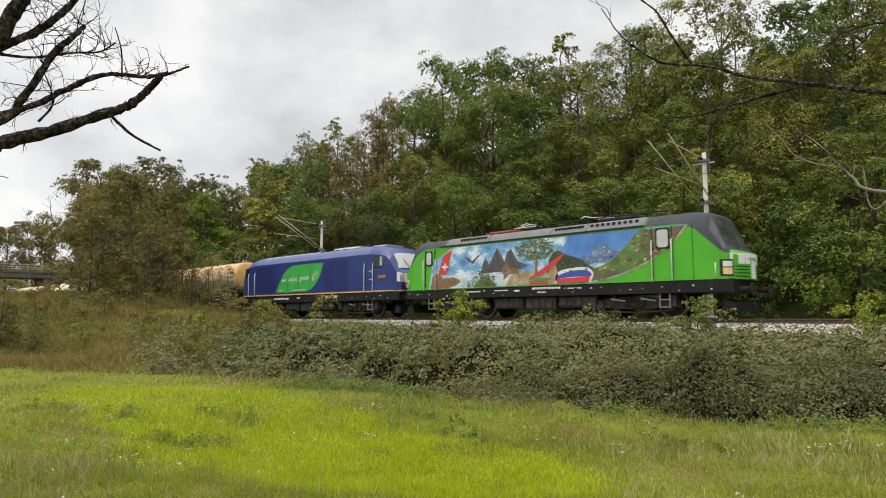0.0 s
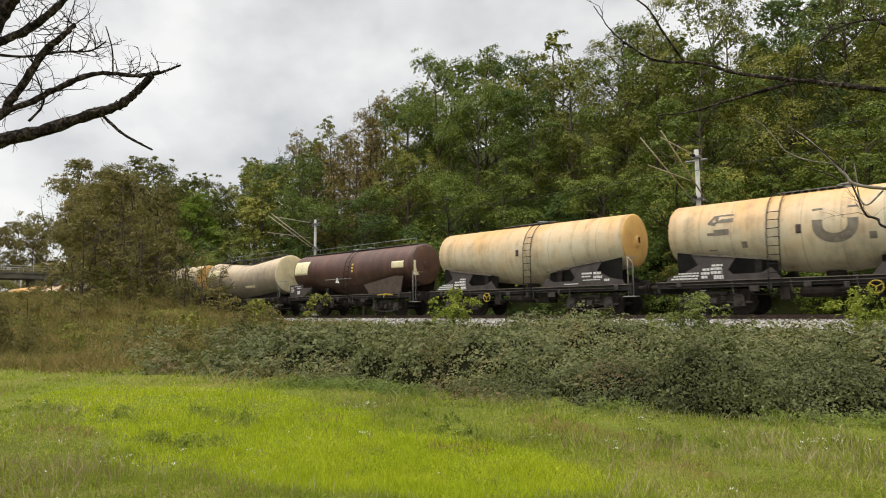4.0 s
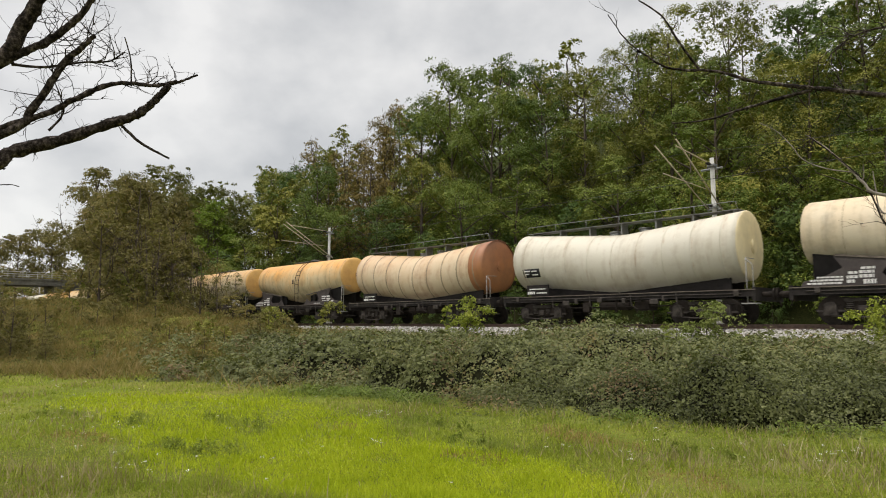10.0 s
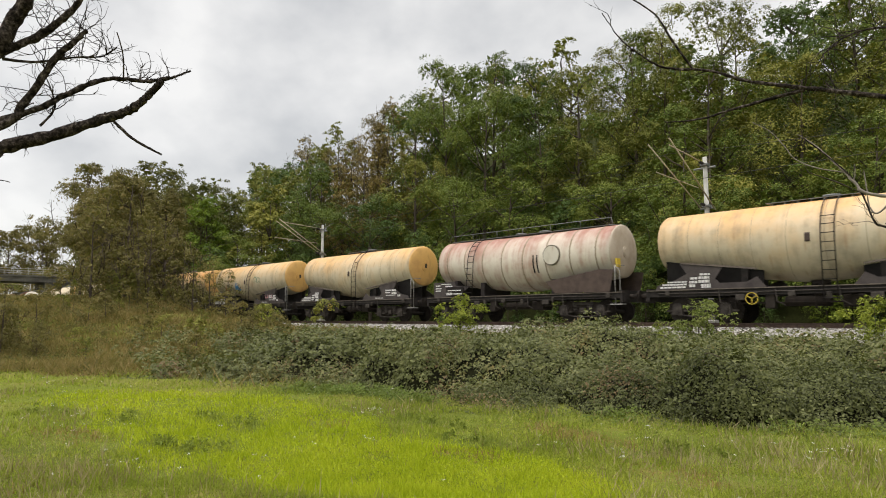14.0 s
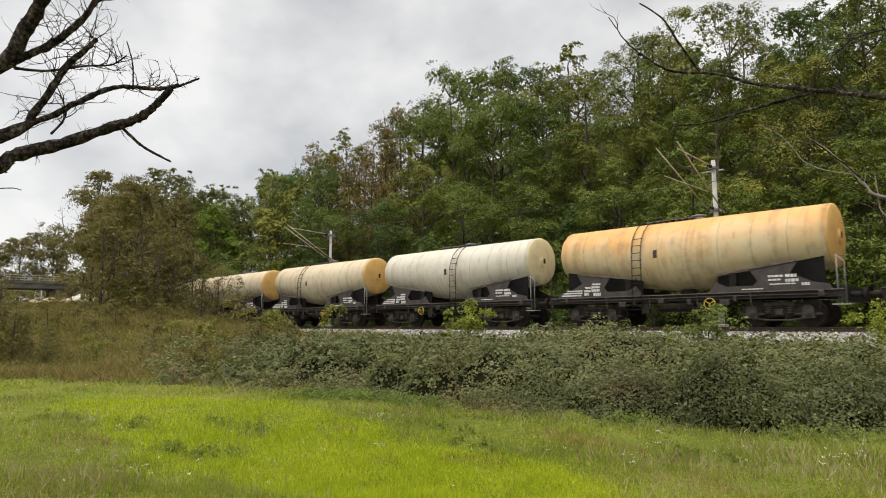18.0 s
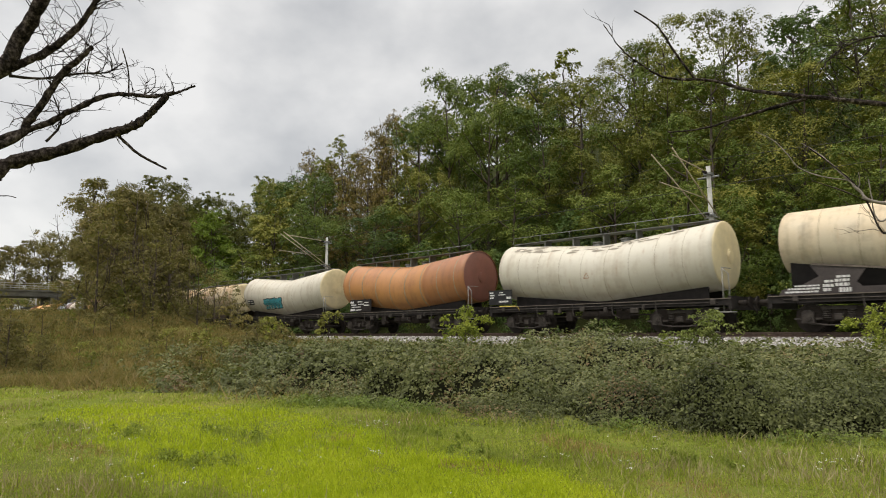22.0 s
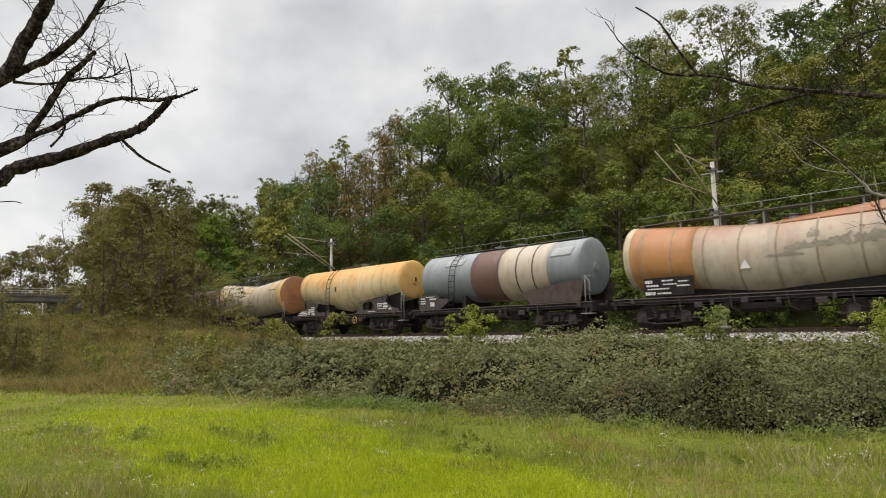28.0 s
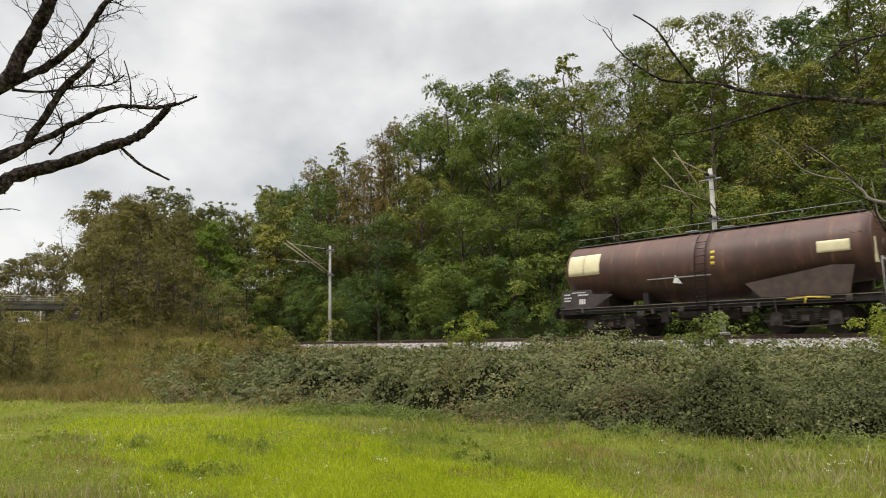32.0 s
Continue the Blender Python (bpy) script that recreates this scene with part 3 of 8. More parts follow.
THIN = grove(90, 6.5, 0.12, [(4.5, 10, "leaf_autumn"), (3.6, 9, "leaf_autumn"), (5.2, 11, "leaf_autumn")], 7, 22, 0.11, bare=12)
BUSH = grove(120, 6.5, 0.02, [(6.0, 12, "leaf_autumn"), (5.6, 11, "leaf_autumn"), (6.4, 13, "leaf_olive")], 12, 40, 0.16, bare=6)
OAK = grove(130, 12, 0.12, [(8.0, 20, "leaf_oak"), (9.0, 22, "leaf_oak"), (7.0, 18, "leaf_oak")], 17, 42, 0.19)
GREEN = grove(140, 13, 0.06, [(7.0, 20, "leaf_fresh")], 17, 42, 0.19)
WEED = grove(150, 1.4, 0.02, [(1.3, 6, "leaf_autumn"), (1.5, 7, "leaf_autumn"), (1.2, 6, "leaf_olive")], 7, 22, 0.075)
SAPLING = grove(110, 1.9, 0.0, [(2.2, 12, "leaf_bright"), (2.1, 12, "leaf_sprout")], 6, 24, 0.065)

# the top of the wood as it is seen over the track: x / distance -> rise
SKY_X = [-6.0, -3.0, -2.4, -2.05, -1.75, -1.5, -1.166, -1.03, -0.857, -0.72, -0.6, -0.5, -0.36, 0.0, 1.0]
SKY_Z = [0.40, 0.44, 0.46, 0.455, 0.487, 0.52, 0.54, 0.572, 0.6, 0.53, 0.52, 0.535, 0.50, 0.48, 0.48]


def make_wood():
    rng = np.random.default_rng(3)
    rows = [(8.5, 5.0, 0.6), (13.5, 4.8, 0.84), (19.0, 4.3, 1.0), (23.0, 6.0, 1.0), (28, 9, 1.0)]
    names = {"olive": ("tall olive-green broadleaf tree with yellowing leaves", OLIVE), "russet": ("brownish thinning tree with bare upper twigs", RUSSET), "green": ("leafy green broadleaf tree on the wooded slope", LOCUST)}
    for ry, step, grow in rows:
        depth = ry + 24.66
        x = -3.4 * depth if ry > 10 else -2.9 * depth
        while x < 0.35 * depth:
            px, py = x + rng.normal() * 1.2, ry + rng.normal() * 1.3
            d = py + 24.66
            side = px / d
            top = np.interp(side, SKY_X, SKY_Z) * d * rng.uniform(0.9, 1.02) * (grow if ry < 19 else 1.0)
            g = float(ground_height(px, py))
            h = float(np.clip(top - g, 6.5, 19))
            u = rng.random()
            kind = "green"
            if -1.62 < side < -1.12 and ry > 12:
                kind = "russet" if u < 0.6 else "green"
            elif side > -0.78:
                kind = "olive" if u < 0.62 else "green"
            elif u < 0.16:
                kind = "olive"
            label, meshes = names[kind]
            if kind == "green" and (ry > 22 or px < -62):
                meshes = BACK
            wide = 0.55 + 0.45 * h / 13
            plant("forest_tree", label, "tree", meshes[int(rng.integers(len(meshes)))], px, py, rng.uniform(0, 360), wide, "trees of the wooded slope", tall=h / 13 / wide)
            x += step * rng.uniform(0.75, 1.25) * (1 if x > -70 else 1.35)
    x = -62.0
    while x < 8:
        for dx, y, wob, lo, hi in ((0, 6.6, 0.4, 0.3, 0.6), (1.2, 8.6, 0.6, 0.8, 1.3), (0.6, 11.2, 0.7, 0.9, 1.4)):
            if y < 11 or x > -48:
                plant("shrub", "dense green shrub at the edge of the wood", "shrub", SCRUB[int(rng.integers(0, 2) if y < 7 and x < -9 else rng.integers(1, 4) if x > -9 else rng.integers(0, 3))], x + dx, y + rng.normal() * wob, rng.uniform(0, 360), rng.uniform(lo, hi), "shrubs along the wood")
        x += rng.uniform(2.2, 3.6)


make_wood()


def make_left_trees():
    rng = np.random.default_rng(9)
    spots = [(-57, -6.6, 0.92, 0), (-49.5, -8.0, 0.8, 2), (-52, -6.0, 0.95, 0), (-59, -5.0, 0.98, 2), (-46, -6.6, 0.72, 1), (-66, -4.4, 1.05, 0), (-64, -6.9, 1.1, 3), (-60, -5.6, 1.05, 3)]
    for x, y, s, k in spots:
        plant("autumn_tree", "brownish autumn tree on the grassy bank", "tree", BROWN[k], x, y, rng.uniform(0, 360), s, "autumn trees on the bank")
    for x, y, s, k in [(-92, 9.5, 1.8, 0), (-84, 9, 1.4, 2), (-76, 9.5, 1.3, 1), (-104, 9, 1.7, 2), (-115, 12, 1.7, 0)]:
        plant("oak_tree", "large dark olive-brown tree beside the track", "tree", OAK[k], x, y, rng.uniform(0, 360), s, "large trees beyond the track")
    plant("green_tree", "bright green tree at the edge of the wood", "tree", GREEN[0], -70.5, 7.6, 40, 1.05)
    for x, y, s, k in [(-44, -5.6, 0.42, 0), (-47, -6.3, 0.5, 1), (-50, -7.2, 0.5, 2), (-54, -7, 0.5, 0), (-58, -11, 0.2, 1), (-31, -19.4, 0.36, 0), (-29, -19.2, 0.3, 1), (-33, -19.2, 0.34, 1), (-28, -18.4, 0.2, 0), (-26.5, -18.6, 0.16, 1), (-140, 7.5, 1.2, 0), (-150, 9.5, 1.5, 1), (-146, 12.5, 1.6, 2), (-165, 15, 1.9, 0), (-134, 8.5, 0.9, 1), (-158, 6.5, 1.4, 2), (-46, -9.5, 0.35, 2), (-41.5, -7.5, 0.32, 1), (-52, -11.5, 0.4, 0)]:
        plant("bank_bush", "tangled olive-brown bush" + (" beyond the road bridge" if x < -100 else " low on the grassy bank"), "bush", BUSH[k], x, y, rng.uniform(0, 360), s, "bushes on the bank")
    for _ in range(34):
        x = rng.uniform(-46, -19)
        foot = float(np.interp(x, FOOT_X, FOOT_Y))
        y = foot + rng.uniform(0.15, 0.9) * (-4.5 - foot)
        if x < -33 - y + 3:
            plant("small_bush", "small tangled brown weed bush on the bank", "bush", WEED[int(rng.integers(3))], x, y, rng.uniform(0, 360), rng.uniform(0.5, 1.2), "weed bushes on the bank")
    for x, y, s, k in [(-38, -8, 0.62, 0), (-41, -9.5, 0.8, 1), (-44, -9, 0.95, 2), (-36.5, -6.5, 0.45, 1), (-33.5, -18.9, 0.5, 0), (-31.5, -20.3, 0.45, 2), (-36, -19.4, 0.8, 1), (-39, -19.6, 0.85, 2), (-47, -11, 1.0, 0), (-40, -6.0, 0.6, 2), (-30.5, -18.9, 0.4, 1), (-43, -6.5, 0.8, 0)]:
        plant("thin_shrub", "sparse shrub with thin bare twigs and few brown leaves", "shrub", THIN[k], x, y, rng.uniform(0, 360), s, "shrubs on the bank")
    for x, y, s, k in [(-172, 8, 1.75, 1), (-165, 13, 1.6, 1), (-182, 13, 1.9, 2), (-178, 4.8, 1.7, 1), (-190, 20, 2.0, 0), (-160, -22, 1.6, 2), (-175, -12, 1.6, 0)]:
        plant("distant_tree", "distant tree with thinning autumn crown", "tree", BROWN[k], x, y, rng.uniform(0, 360), s, "far trees")
    for x, y, s, k in [(-18.2, -5.6, 0.95, 0), (-7.9, -6.6, 0.8, 1), (-7.3, -6.9, 0.62, 1), (-8.5, -7.2, 0.5, 1), (-9.7, -5.6, 0.36, 0), (-3.9, -5.4, 0.75, 0), (-35.0, -4.9, 0.8, 0)]:
        plant("sapling", "young sapling with bright yellow-green leaves among brambles", "sapling", SAPLING[k], x, y, rng.uniform(0, 360), s, "saplings by the track", z=float(ground_height(x, y)) - 0.12)
        plant("sapling", "young sapling with bright yellow-green leaves among brambles", "sapling", SAPLING[k], x + 0.15, y - 0.1, rng.uniform(0, 360), s * 0.62, "saplings by the track", z=float(ground_height(x, y)) - 0.15)


make_left_trees()


def foot_line(x):
    """Uneven lower edge of the thicket."""
    return np.interp(x, FOOT_X, FOOT_Y) + 0.7 * waves(x, 0 * x, 0.9) + 0.35 * waves(x + 5, 0 * x, 2.9)


def mound_list():
    rng = np.random.default_rng(71)
    out = []
    for _ in range(370):
        r = rng.uniform(0.55, 1.9) if rng.random() < 0.75 else rng.uniform(0.35, 0.7)
        out.append((rng.uniform(-38, 11), rng.uniform(-22, -3.6), r * 1.15, r, rng.uniform(0.5, 1.2) * (0.7 + 0.18 * r)))
    return out


MOUNDS = mound_list()


def heaped(x, y):
    """How high the overlapping mounds stand, about 0.2 to 1.1, with sharp creases between them."""
    x, y = np.asarray(x, float), np.asarray(y, float)
    x, y = x + 0.16 * waves(x, y, 3.1), y + 0.16 * waves(x + 9, y, 2.7)
    top = np.full(x.shape, 0.2)
    for mx_, my, ra, rb, h in MOUNDS:
        k = 1 - ((x - mx_) / ra) ** 2 - ((y - my) / rb) ** 2
        top = np.maximum(top, h * np.sqrt(np.maximum(k, 0)))
    return top


def bramble_top(x, y):
    foot = foot_line(x)
    t = np.clip((y - foot) / (-4.0 - foot), 0, 1)
    body = smooth(0.0, 0.1, t + 0.06 * waves(x, y * 0.4, 1.05) + 0.03 * waves(x, y, 2.6)) * (1 - smooth(0.4, 0.95, t) * 0.8)
    return ground_height(x, y) + body * (heaped(x, y) + 0.05 * waves(x, y, 4.3)) * (0.5 + 0.5 * smooth(-30, -12, x)) * 1.09


def bramble_reach(x, y):
    """Where the thicket gives way to the grassy bank."""
    return x + 3.5 * waves(x, y, 0.6) + 34.5 + y


def make_brambles():
    rng = np.random.default_rng(13)
    br = thing("bramble_thicket", "dense dark green bramble thicket covering the embankment", "brambles", kind="stuff")
    # near-black sheet below the leaves, its colour standing in for the shade between them
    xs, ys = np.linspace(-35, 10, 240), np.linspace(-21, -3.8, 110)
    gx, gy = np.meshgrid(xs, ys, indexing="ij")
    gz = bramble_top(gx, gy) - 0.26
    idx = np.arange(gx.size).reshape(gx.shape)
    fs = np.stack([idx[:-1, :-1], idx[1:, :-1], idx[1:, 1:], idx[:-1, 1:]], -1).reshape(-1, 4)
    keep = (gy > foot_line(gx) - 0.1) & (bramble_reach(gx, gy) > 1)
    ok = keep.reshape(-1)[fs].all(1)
    me = bpy.data.meshes.new("shade_sheet")
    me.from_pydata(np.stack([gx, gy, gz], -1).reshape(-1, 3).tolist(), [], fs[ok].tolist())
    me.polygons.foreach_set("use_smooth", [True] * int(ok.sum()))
    me.materials.append(surface("bramble_shade_black", (0.006, 0.006, 0.003), (0.02, 0.021, 0.008), 7, 0.95, bump=0.8, fine=24))
    part("shade_sheet", me, None, br)
    # leafy shoots that follow the mounds, thin in the creases between them
    n = 26500
    x = -37 + 47 * rng.random(n)
    foot = foot_line(x)
    y = foot - 0.05 + 0.12 * rng.normal(size=n) + rng.random(n) ** 1.25 * (-3.9 - foot)
    near = np.hypot(x, y + 24.66)
    keep = (rng.random(n) < np.clip(11 / near, 0, 1) ** 0.8) & (rng.random(n) < smooth(-7, 2.5, bramble_reach(x, y)))
    x, y, near = x[keep], y[keep], near[keep]
    z = bramble_top(x, y)
    e = 0.22
    ring = [bramble_top(x + e, y), bramble_top(x - e, y), bramble_top(x, y + e), bramble_top(x, y - e)]
    swell = z - sum(ring) / 4
    keep = rng.random(len(x)) < smooth(-0.1, 0.015, swell) + 0.07
    slope = np.stack([(ring[1] - ring[0]) / (2 * e), (ring[3] - ring[2]) / (2 * e), np.full(len(x), 0.9)], 1)
    x, y, z, near, slope = x[keep], y[keep], z[keep], near[keep], slope[keep]
    m = len(x)
    face = unit(unit(slope) + rng.normal(size=(m, 3)) * 0.25 + np.array([0, -0.15, 0.1]))
    lift = np.where(rng.random(m) < 0.12, rng.uniform(0.08, 0.28, m), rng.uniform(-0.2, 0.07, m))
    c = np.stack([x, y, z + lift * smooth(0.0, 0.2, (y - foot_line(x)) / 3)], 1)
    rad = rng.uniform(0.13, 0.36, m)
    pts = [sprays(c[a], face[a], rad[a], count, leaf, rng, 0.7, wide, 0.3, k) for a, count, leaf, wide, k in ((near < 12.5, 44, 0.046, 0.66, 4), ((near >= 12.5) & (near < 17), 32, 0.062, 0.9, 3), (near >= 17, 22, 0.088, 0.9, 3))]
    n = 8500
    x = -37 + 47 * rng.random(n)
    foot = foot_line(x)
    y = foot + rng.random(n) ** 1.25 * (-3.9 - foot)
    near = np.hypot(x, y + 24.66)
    keep = (rng.random(n) < np.clip(11 / near, 0, 1) ** 0.8) & (rng.random(n) < smooth(-5, 2.5, bramble_reach(x, y)))
    x, y = x[keep], y[keep]
    c = np.stack([x, y, bramble_top(x, y) - rng.uniform(0.08, 0.26, len(x))], 1)
    deep = sprays(c, unit(rng.normal(size=c.shape) * 0.35 + np.array([0.1, -0.55, 0.7])), rng.uniform(0.14, 0.32, len(x)), 15, 0.066, rng, 0.5, 0.8, 0.4)
    part("inner_leaves", quads("inner_leaves", deep, MAT["leaf_bramble"]), None, br)
    # here and there the shoots have turned, mostly near the lower edge
    for p in pts:
        mx_, my = p[:, 0, 0], p[:, 0, 1]
        low = 1 - smooth(0.1, 0.5, (my - foot_line(mx_)) / 4)
        turned = rng.random(len(p)) < 0.75 * smooth(0.3, 0.62, waves(mx_ + 3, my, 1.5) + 0.35 * waves(mx_, my + 2, 3.3)) * (0.3 + 0.7 * low)
        part("leaves", quads("leaves", p[~turned], MAT["leaf_bramble"]), None, br)
        part("turned_leaves", quads("turned_leaves", p[turned], MAT["leaf_turned"]), None, br, "reddish-brown withering bramble leaves")
    # fresh green herbs creep out along the lower edge in ragged tongues
    n = 1900
    x = rng.uniform(-13, 3, n)
    tongue = waves(x, 0 * x, 0.9) + 0.5 * waves(x + 5, 0 * x, 2.7)
    keep = rng.random(n) < smooth(-0.25, 0.6, tongue)
    x, tongue = x[keep], tongue[keep]
    m = len(x)
    y = foot_line(x) + 0.05 - np.abs(rng.normal(size=m)) * (0.22 + 0.25 * np.clip(tongue, 0, 1)) + 0.25 * rng.random(m)
    c = np.stack([x, y, ground_height(x, y) + rng.uniform(0.02, 0.2, m)], 1)
    green = sprays(c, unit(rng.normal(size=c.shape) * 0.35 + np.array([0.0, -0.4, 0.8])), rng.uniform(0.08, 0.2, m), 20, 0.036, rng, 0.7, 0.8, 0.3)
    part("edge_herbs", quads("edge_herbs", green, MAT["leaf_edge"]), None, br, "fresh green herbs along the foot of the brambles")
    # a few long canes rising out of the thicket
    b = Build()
    for _ in range(60):
        cx, cy = rng.uniform(-26, 4), rng.uniform(-15.5, -6)
        p = Vector((cx, cy, float(bramble_top(cx, cy)) - 0.15))
        a, l = rng.uniform(0, 6.28), rng.uniform(0.35, 0.9)
        b.tube([p + Vector((math.cos(a) * l * u, math.sin(a) * l * u, l * (1.1 * u - 0.9 * u * u))) for u in (0, 0.3, 0.6, 1.0)], 0.006, 4)
    tagged(part("canes", b, MAT["bark"], br), kind="stuff")


make_brambles()


def blades(x, y, z, h, w, rng, lean=0.35):
    """Grass blades: narrow upright triangles that lean a little."""
    n = len(x)
    p = np.stack([x, y, z], 1)
    a = rng.uniform(0, 2 * np.pi, n)
    side = np.stack([np.cos(a), np.sin(a), np.zeros(n)], 1) * (w * rng.uniform(0.6, 1.4, n))[:, None]
    tip = np.stack([rng.normal(size=n) * lean, rng.normal(size=n) * lean, np.ones(n)], 1) * (h * rng.uniform(0.5, 1.3, n))[:, None]
    return np.stack([p - side, p + side, p + tip], 1)


def strewn(n, rng, near=4.6, far=25.0, half=43):
    """Spots on the meadow, closer together near the lower end of it."""
    r = 1 / (1 / near - rng.random(n) * (1 / near - 1 / far))
    a = radians(45) + rng.uniform(-radians(half), radians(half), n)
    return -r * np.sin(a), -24.66 + r * np.cos(a), r


# darker herb clumps, reddish withered spots: x, y, half width, half depth
CLUMPS = [(-9.2, -19.95, 0.75, 0.28), (-7.62, -20.92, 0.42, 0.3), (-7.75, -21.3, 0.3, 0.22), (-8.2, -21.4, 0.28, 0.2), (-10.6, -20.9, 0.5, 0.25), (-5.6, -18.6, 0.5, 0.3), (-6.9, -18.0, 0.7, 0.3), (-3.4, -17.0, 0.6, 0.35), (-12.5, -21.6, 0.6, 0.3)]
SPOTS = [(-9.54, -22.04, 0.8, 0.35), (-8.0, -19.1, 0.5, 0.3), (-5.18, -19.2, 0.4, 0.28), (-4.9, -17.3, 0.8, 0.4), (-3.0, -18.4, 0.5, 0.3)]


def spotted(x, y, spots):
    """How deep inside any of the spots a place lies, 0 to 1, with a ragged edge."""
    out = np.zeros(len(x))
    for cx, cy, rx, ry in spots:
        out = np.maximum(out, 1 - np.hypot((x - cx) / rx, (y - cy) / ry) * 0.7)
    return smooth(0.05, 0.5, out + 0.22 * waves(x, y, 5.1))


def lushness(x, y):
    patch = 1.0 - np.hypot((x + 10.0) / 5.9, (y + 19.9) / 2.0)
    patch = np.maximum(patch, 0.95 - np.hypot((x + 5.4) / 2.6, (y + 20.1) / 1.7))
    patch = patch + 0.22 * waves(x, y, 1.1) + 0.13 * waves(x, y, 2.9)
    return smooth(0.0, 0.22, patch)


def make_meadow():
    rng = np.random.default_rng(17)
    MAT["lush"] = leaf_material("lush_grass_blades", [(0.12, (0.23, 0.3, 0.008)), (0.5, (0.39, 0.47, 0.014)), (0.85, (0.56, 0.6, 0.04))], 0.6, 0.4)
    MAT["soft_grass"] = leaf_material("soft_green_grass", [(0.2, (0.18, 0.225, 0.0234)), (0.5, (0.306, 0.369, 0.0378)), (0.8, (0.468, 0.495, 0.09))], 0.6, 0.4)
    MAT["red_herb"] = leaf_material("reddish_withered_herbs", [(0.2, (0.15, 0.11, 0.035)), (0.5, (0.28, 0.19, 0.07)), (0.8, (0.42, 0.3, 0.12))], 0.7, 0.2)
    MAT["dull_herb"] = leaf_material("dull_green_herbs", [(0.2, (0.105, 0.138, 0.023)), (0.5, (0.205, 0.25, 0.041)), (0.8, (0.34, 0.37, 0.08))], 0.6, 0.33)
    x, y, r = strewn(270000, rng)
    foot = np.interp(x, FOOT_X, FOOT_Y)
    ok = y < foot + 0.7 + 1.3 * waves(x, y, 0.9) + 0.6 * waves(x, y, 2.6) + 0.5 * rng.normal(size=len(x))
    x, y, r = x[ok], y[ok], r[ok]
    n = len(x)
    lush, dark, red = lushness(x, y), spotted(x, y, CLUMPS), spotted(x, y, SPOTS)
    edge = smooth(-2.2, -0.2, y - np.interp(x, FOOT_X, FOOT_Y))
    dry = smooth(0.1, 0.55, waves(x - 4, y + 3, 0.8) + 0.5 * waves(x, y, 2.1)) * (1 - lush) * 0.16
    soft = smooth(-0.3, 0.4, waves(x + 6, y * 1.4, 0.6) + 0.4 * waves(x, y, 1.9))
    u, v, w = rng.random(n), rng.random(n), rng.random(n)
    is_red = u < 0.3 * red
    is_dark = ~is_red & (v < np.maximum(0.5 * dark, 0.22 * edge))
    is_lush = ~is_red & ~is_dark & (w < lush * 0.96)
    rest = ~(is_red | is_dark | is_lush)
    is_dry = rest & (u > 1 - dry - 0.03)
    is_soft = rest & ~is_dry & (v > 0.8 - soft * 0.7)
    is_plain = rest & ~is_dry & ~is_soft
    g = ground_height(x, y)
    tuft = np.clip(0.9 + 0.75 * waves(x, y, 2.1) + 0.75 * waves(x + 2, y, 5.3), 0.35, 1.9)
    for nm, label, mat, sel, h in (("lush_grass", "patch of lush bright green grass in the meadow", "lush", is_lush, 0.075), ("dry_tufts", "brownish dry tufts scattered in the meadow", "stalk", is_dry, 0.12),
                                   ("soft_grass", "soft green grass of the meadow", "soft_grass", is_soft, 0.058), ("meadow_grass", "ordinary meadow grass, green with yellowing tufts", "grass", is_plain, 0.052),
                                   ("dark_grass", "darker green clumps of coarse grass", "dull_herb", is_dark, 0.12), ("withered_grass", "reddish withered grass in small patches", "red_herb", is_red, 0.085)):
        even = 0.55 if nm == "lush_grass" else 0.0
        lone(nm, quads(nm, blades(x[sel], y[sel], g[sel] - 0.01, h * (tuft[sel] * (1 - even) + even), 0.0024 + 0.00062 * r[sel], rng, 0.42), MAT[mat]), None, label, "grass", kind="stuff")
    # shorter grass over the rest of the meadow
    low = np.random.default_rng(71)
    r, a = 13 * np.sqrt(low.random(110000)), low.uniform(0, 2 * np.pi, 110000)
    x, y = -r * np.sin(a), -24.66 + r * np.cos(a)
    ok = (y < np.interp(x, FOOT_X, FOOT_Y)) & ((r < 4.7) | (np.abs(a - radians(45)) > radians(42.5)))
    x, y = x[ok], y[ok]
    some = low.random(len(x)) < 0.25 + 0.5 * smooth(-0.3, 0.4, waves(x + 6, y * 1.4, 0.6))
    for sel, mat in ((some, "soft_grass"), (~some, "grass")):
        lone("short_grass", quads("short_grass", blades(x[sel], y[sel], ground_height(x[sel], y[sel]) - 0.01, low.uniform(0.03, 0.08, int(sel.sum())), np.full(int(sel.sum()), 0.009), low, 0.5), MAT[mat]), None, "short green grass covering the rest of the meadow", "grass", kind="stuff")
    # broad-leaved herbs between the grass
    x, y, r = strewn(190000, rng)
    ok = (y < np.interp(x, FOOT_X, FOOT_Y) + 1.0) & (rng.random(len(x)) < 0.25 + 0.75 * smooth(-0.2, 0.5, waves(x, y, 2.7) + 0.4 * waves(x, y, 6.3)))
    x, y, r = x[ok], y[ok], r[ok]
    dark, lush, red = spotted(x, y, CLUMPS), lushness(x, y), spotted(x, y, SPOTS)
    z = ground_height(x, y) + rng.uniform(0.015, 0.1, len(x)) * (1 + 0.7 * waves(x, y, 2.3) + 0.8 * dark)
    c = np.stack([x, y, z], 1)
    l = leaves(c, 1.0, 0.5, rng, 1.0, 0.6)
    l = c[:, None] + (l - c[:, None]) * (0.006 + 0.0017 * r)[:, None, None]
    pick = rng.random(len(x))
    is_red = pick < 0.7 * red
    is_dark = ~is_red & (rng.random(len(x)) < 0.1 + 0.55 * dark)
    is_lush = ~is_red & ~is_dark & (rng.random(len(x)) < lush)
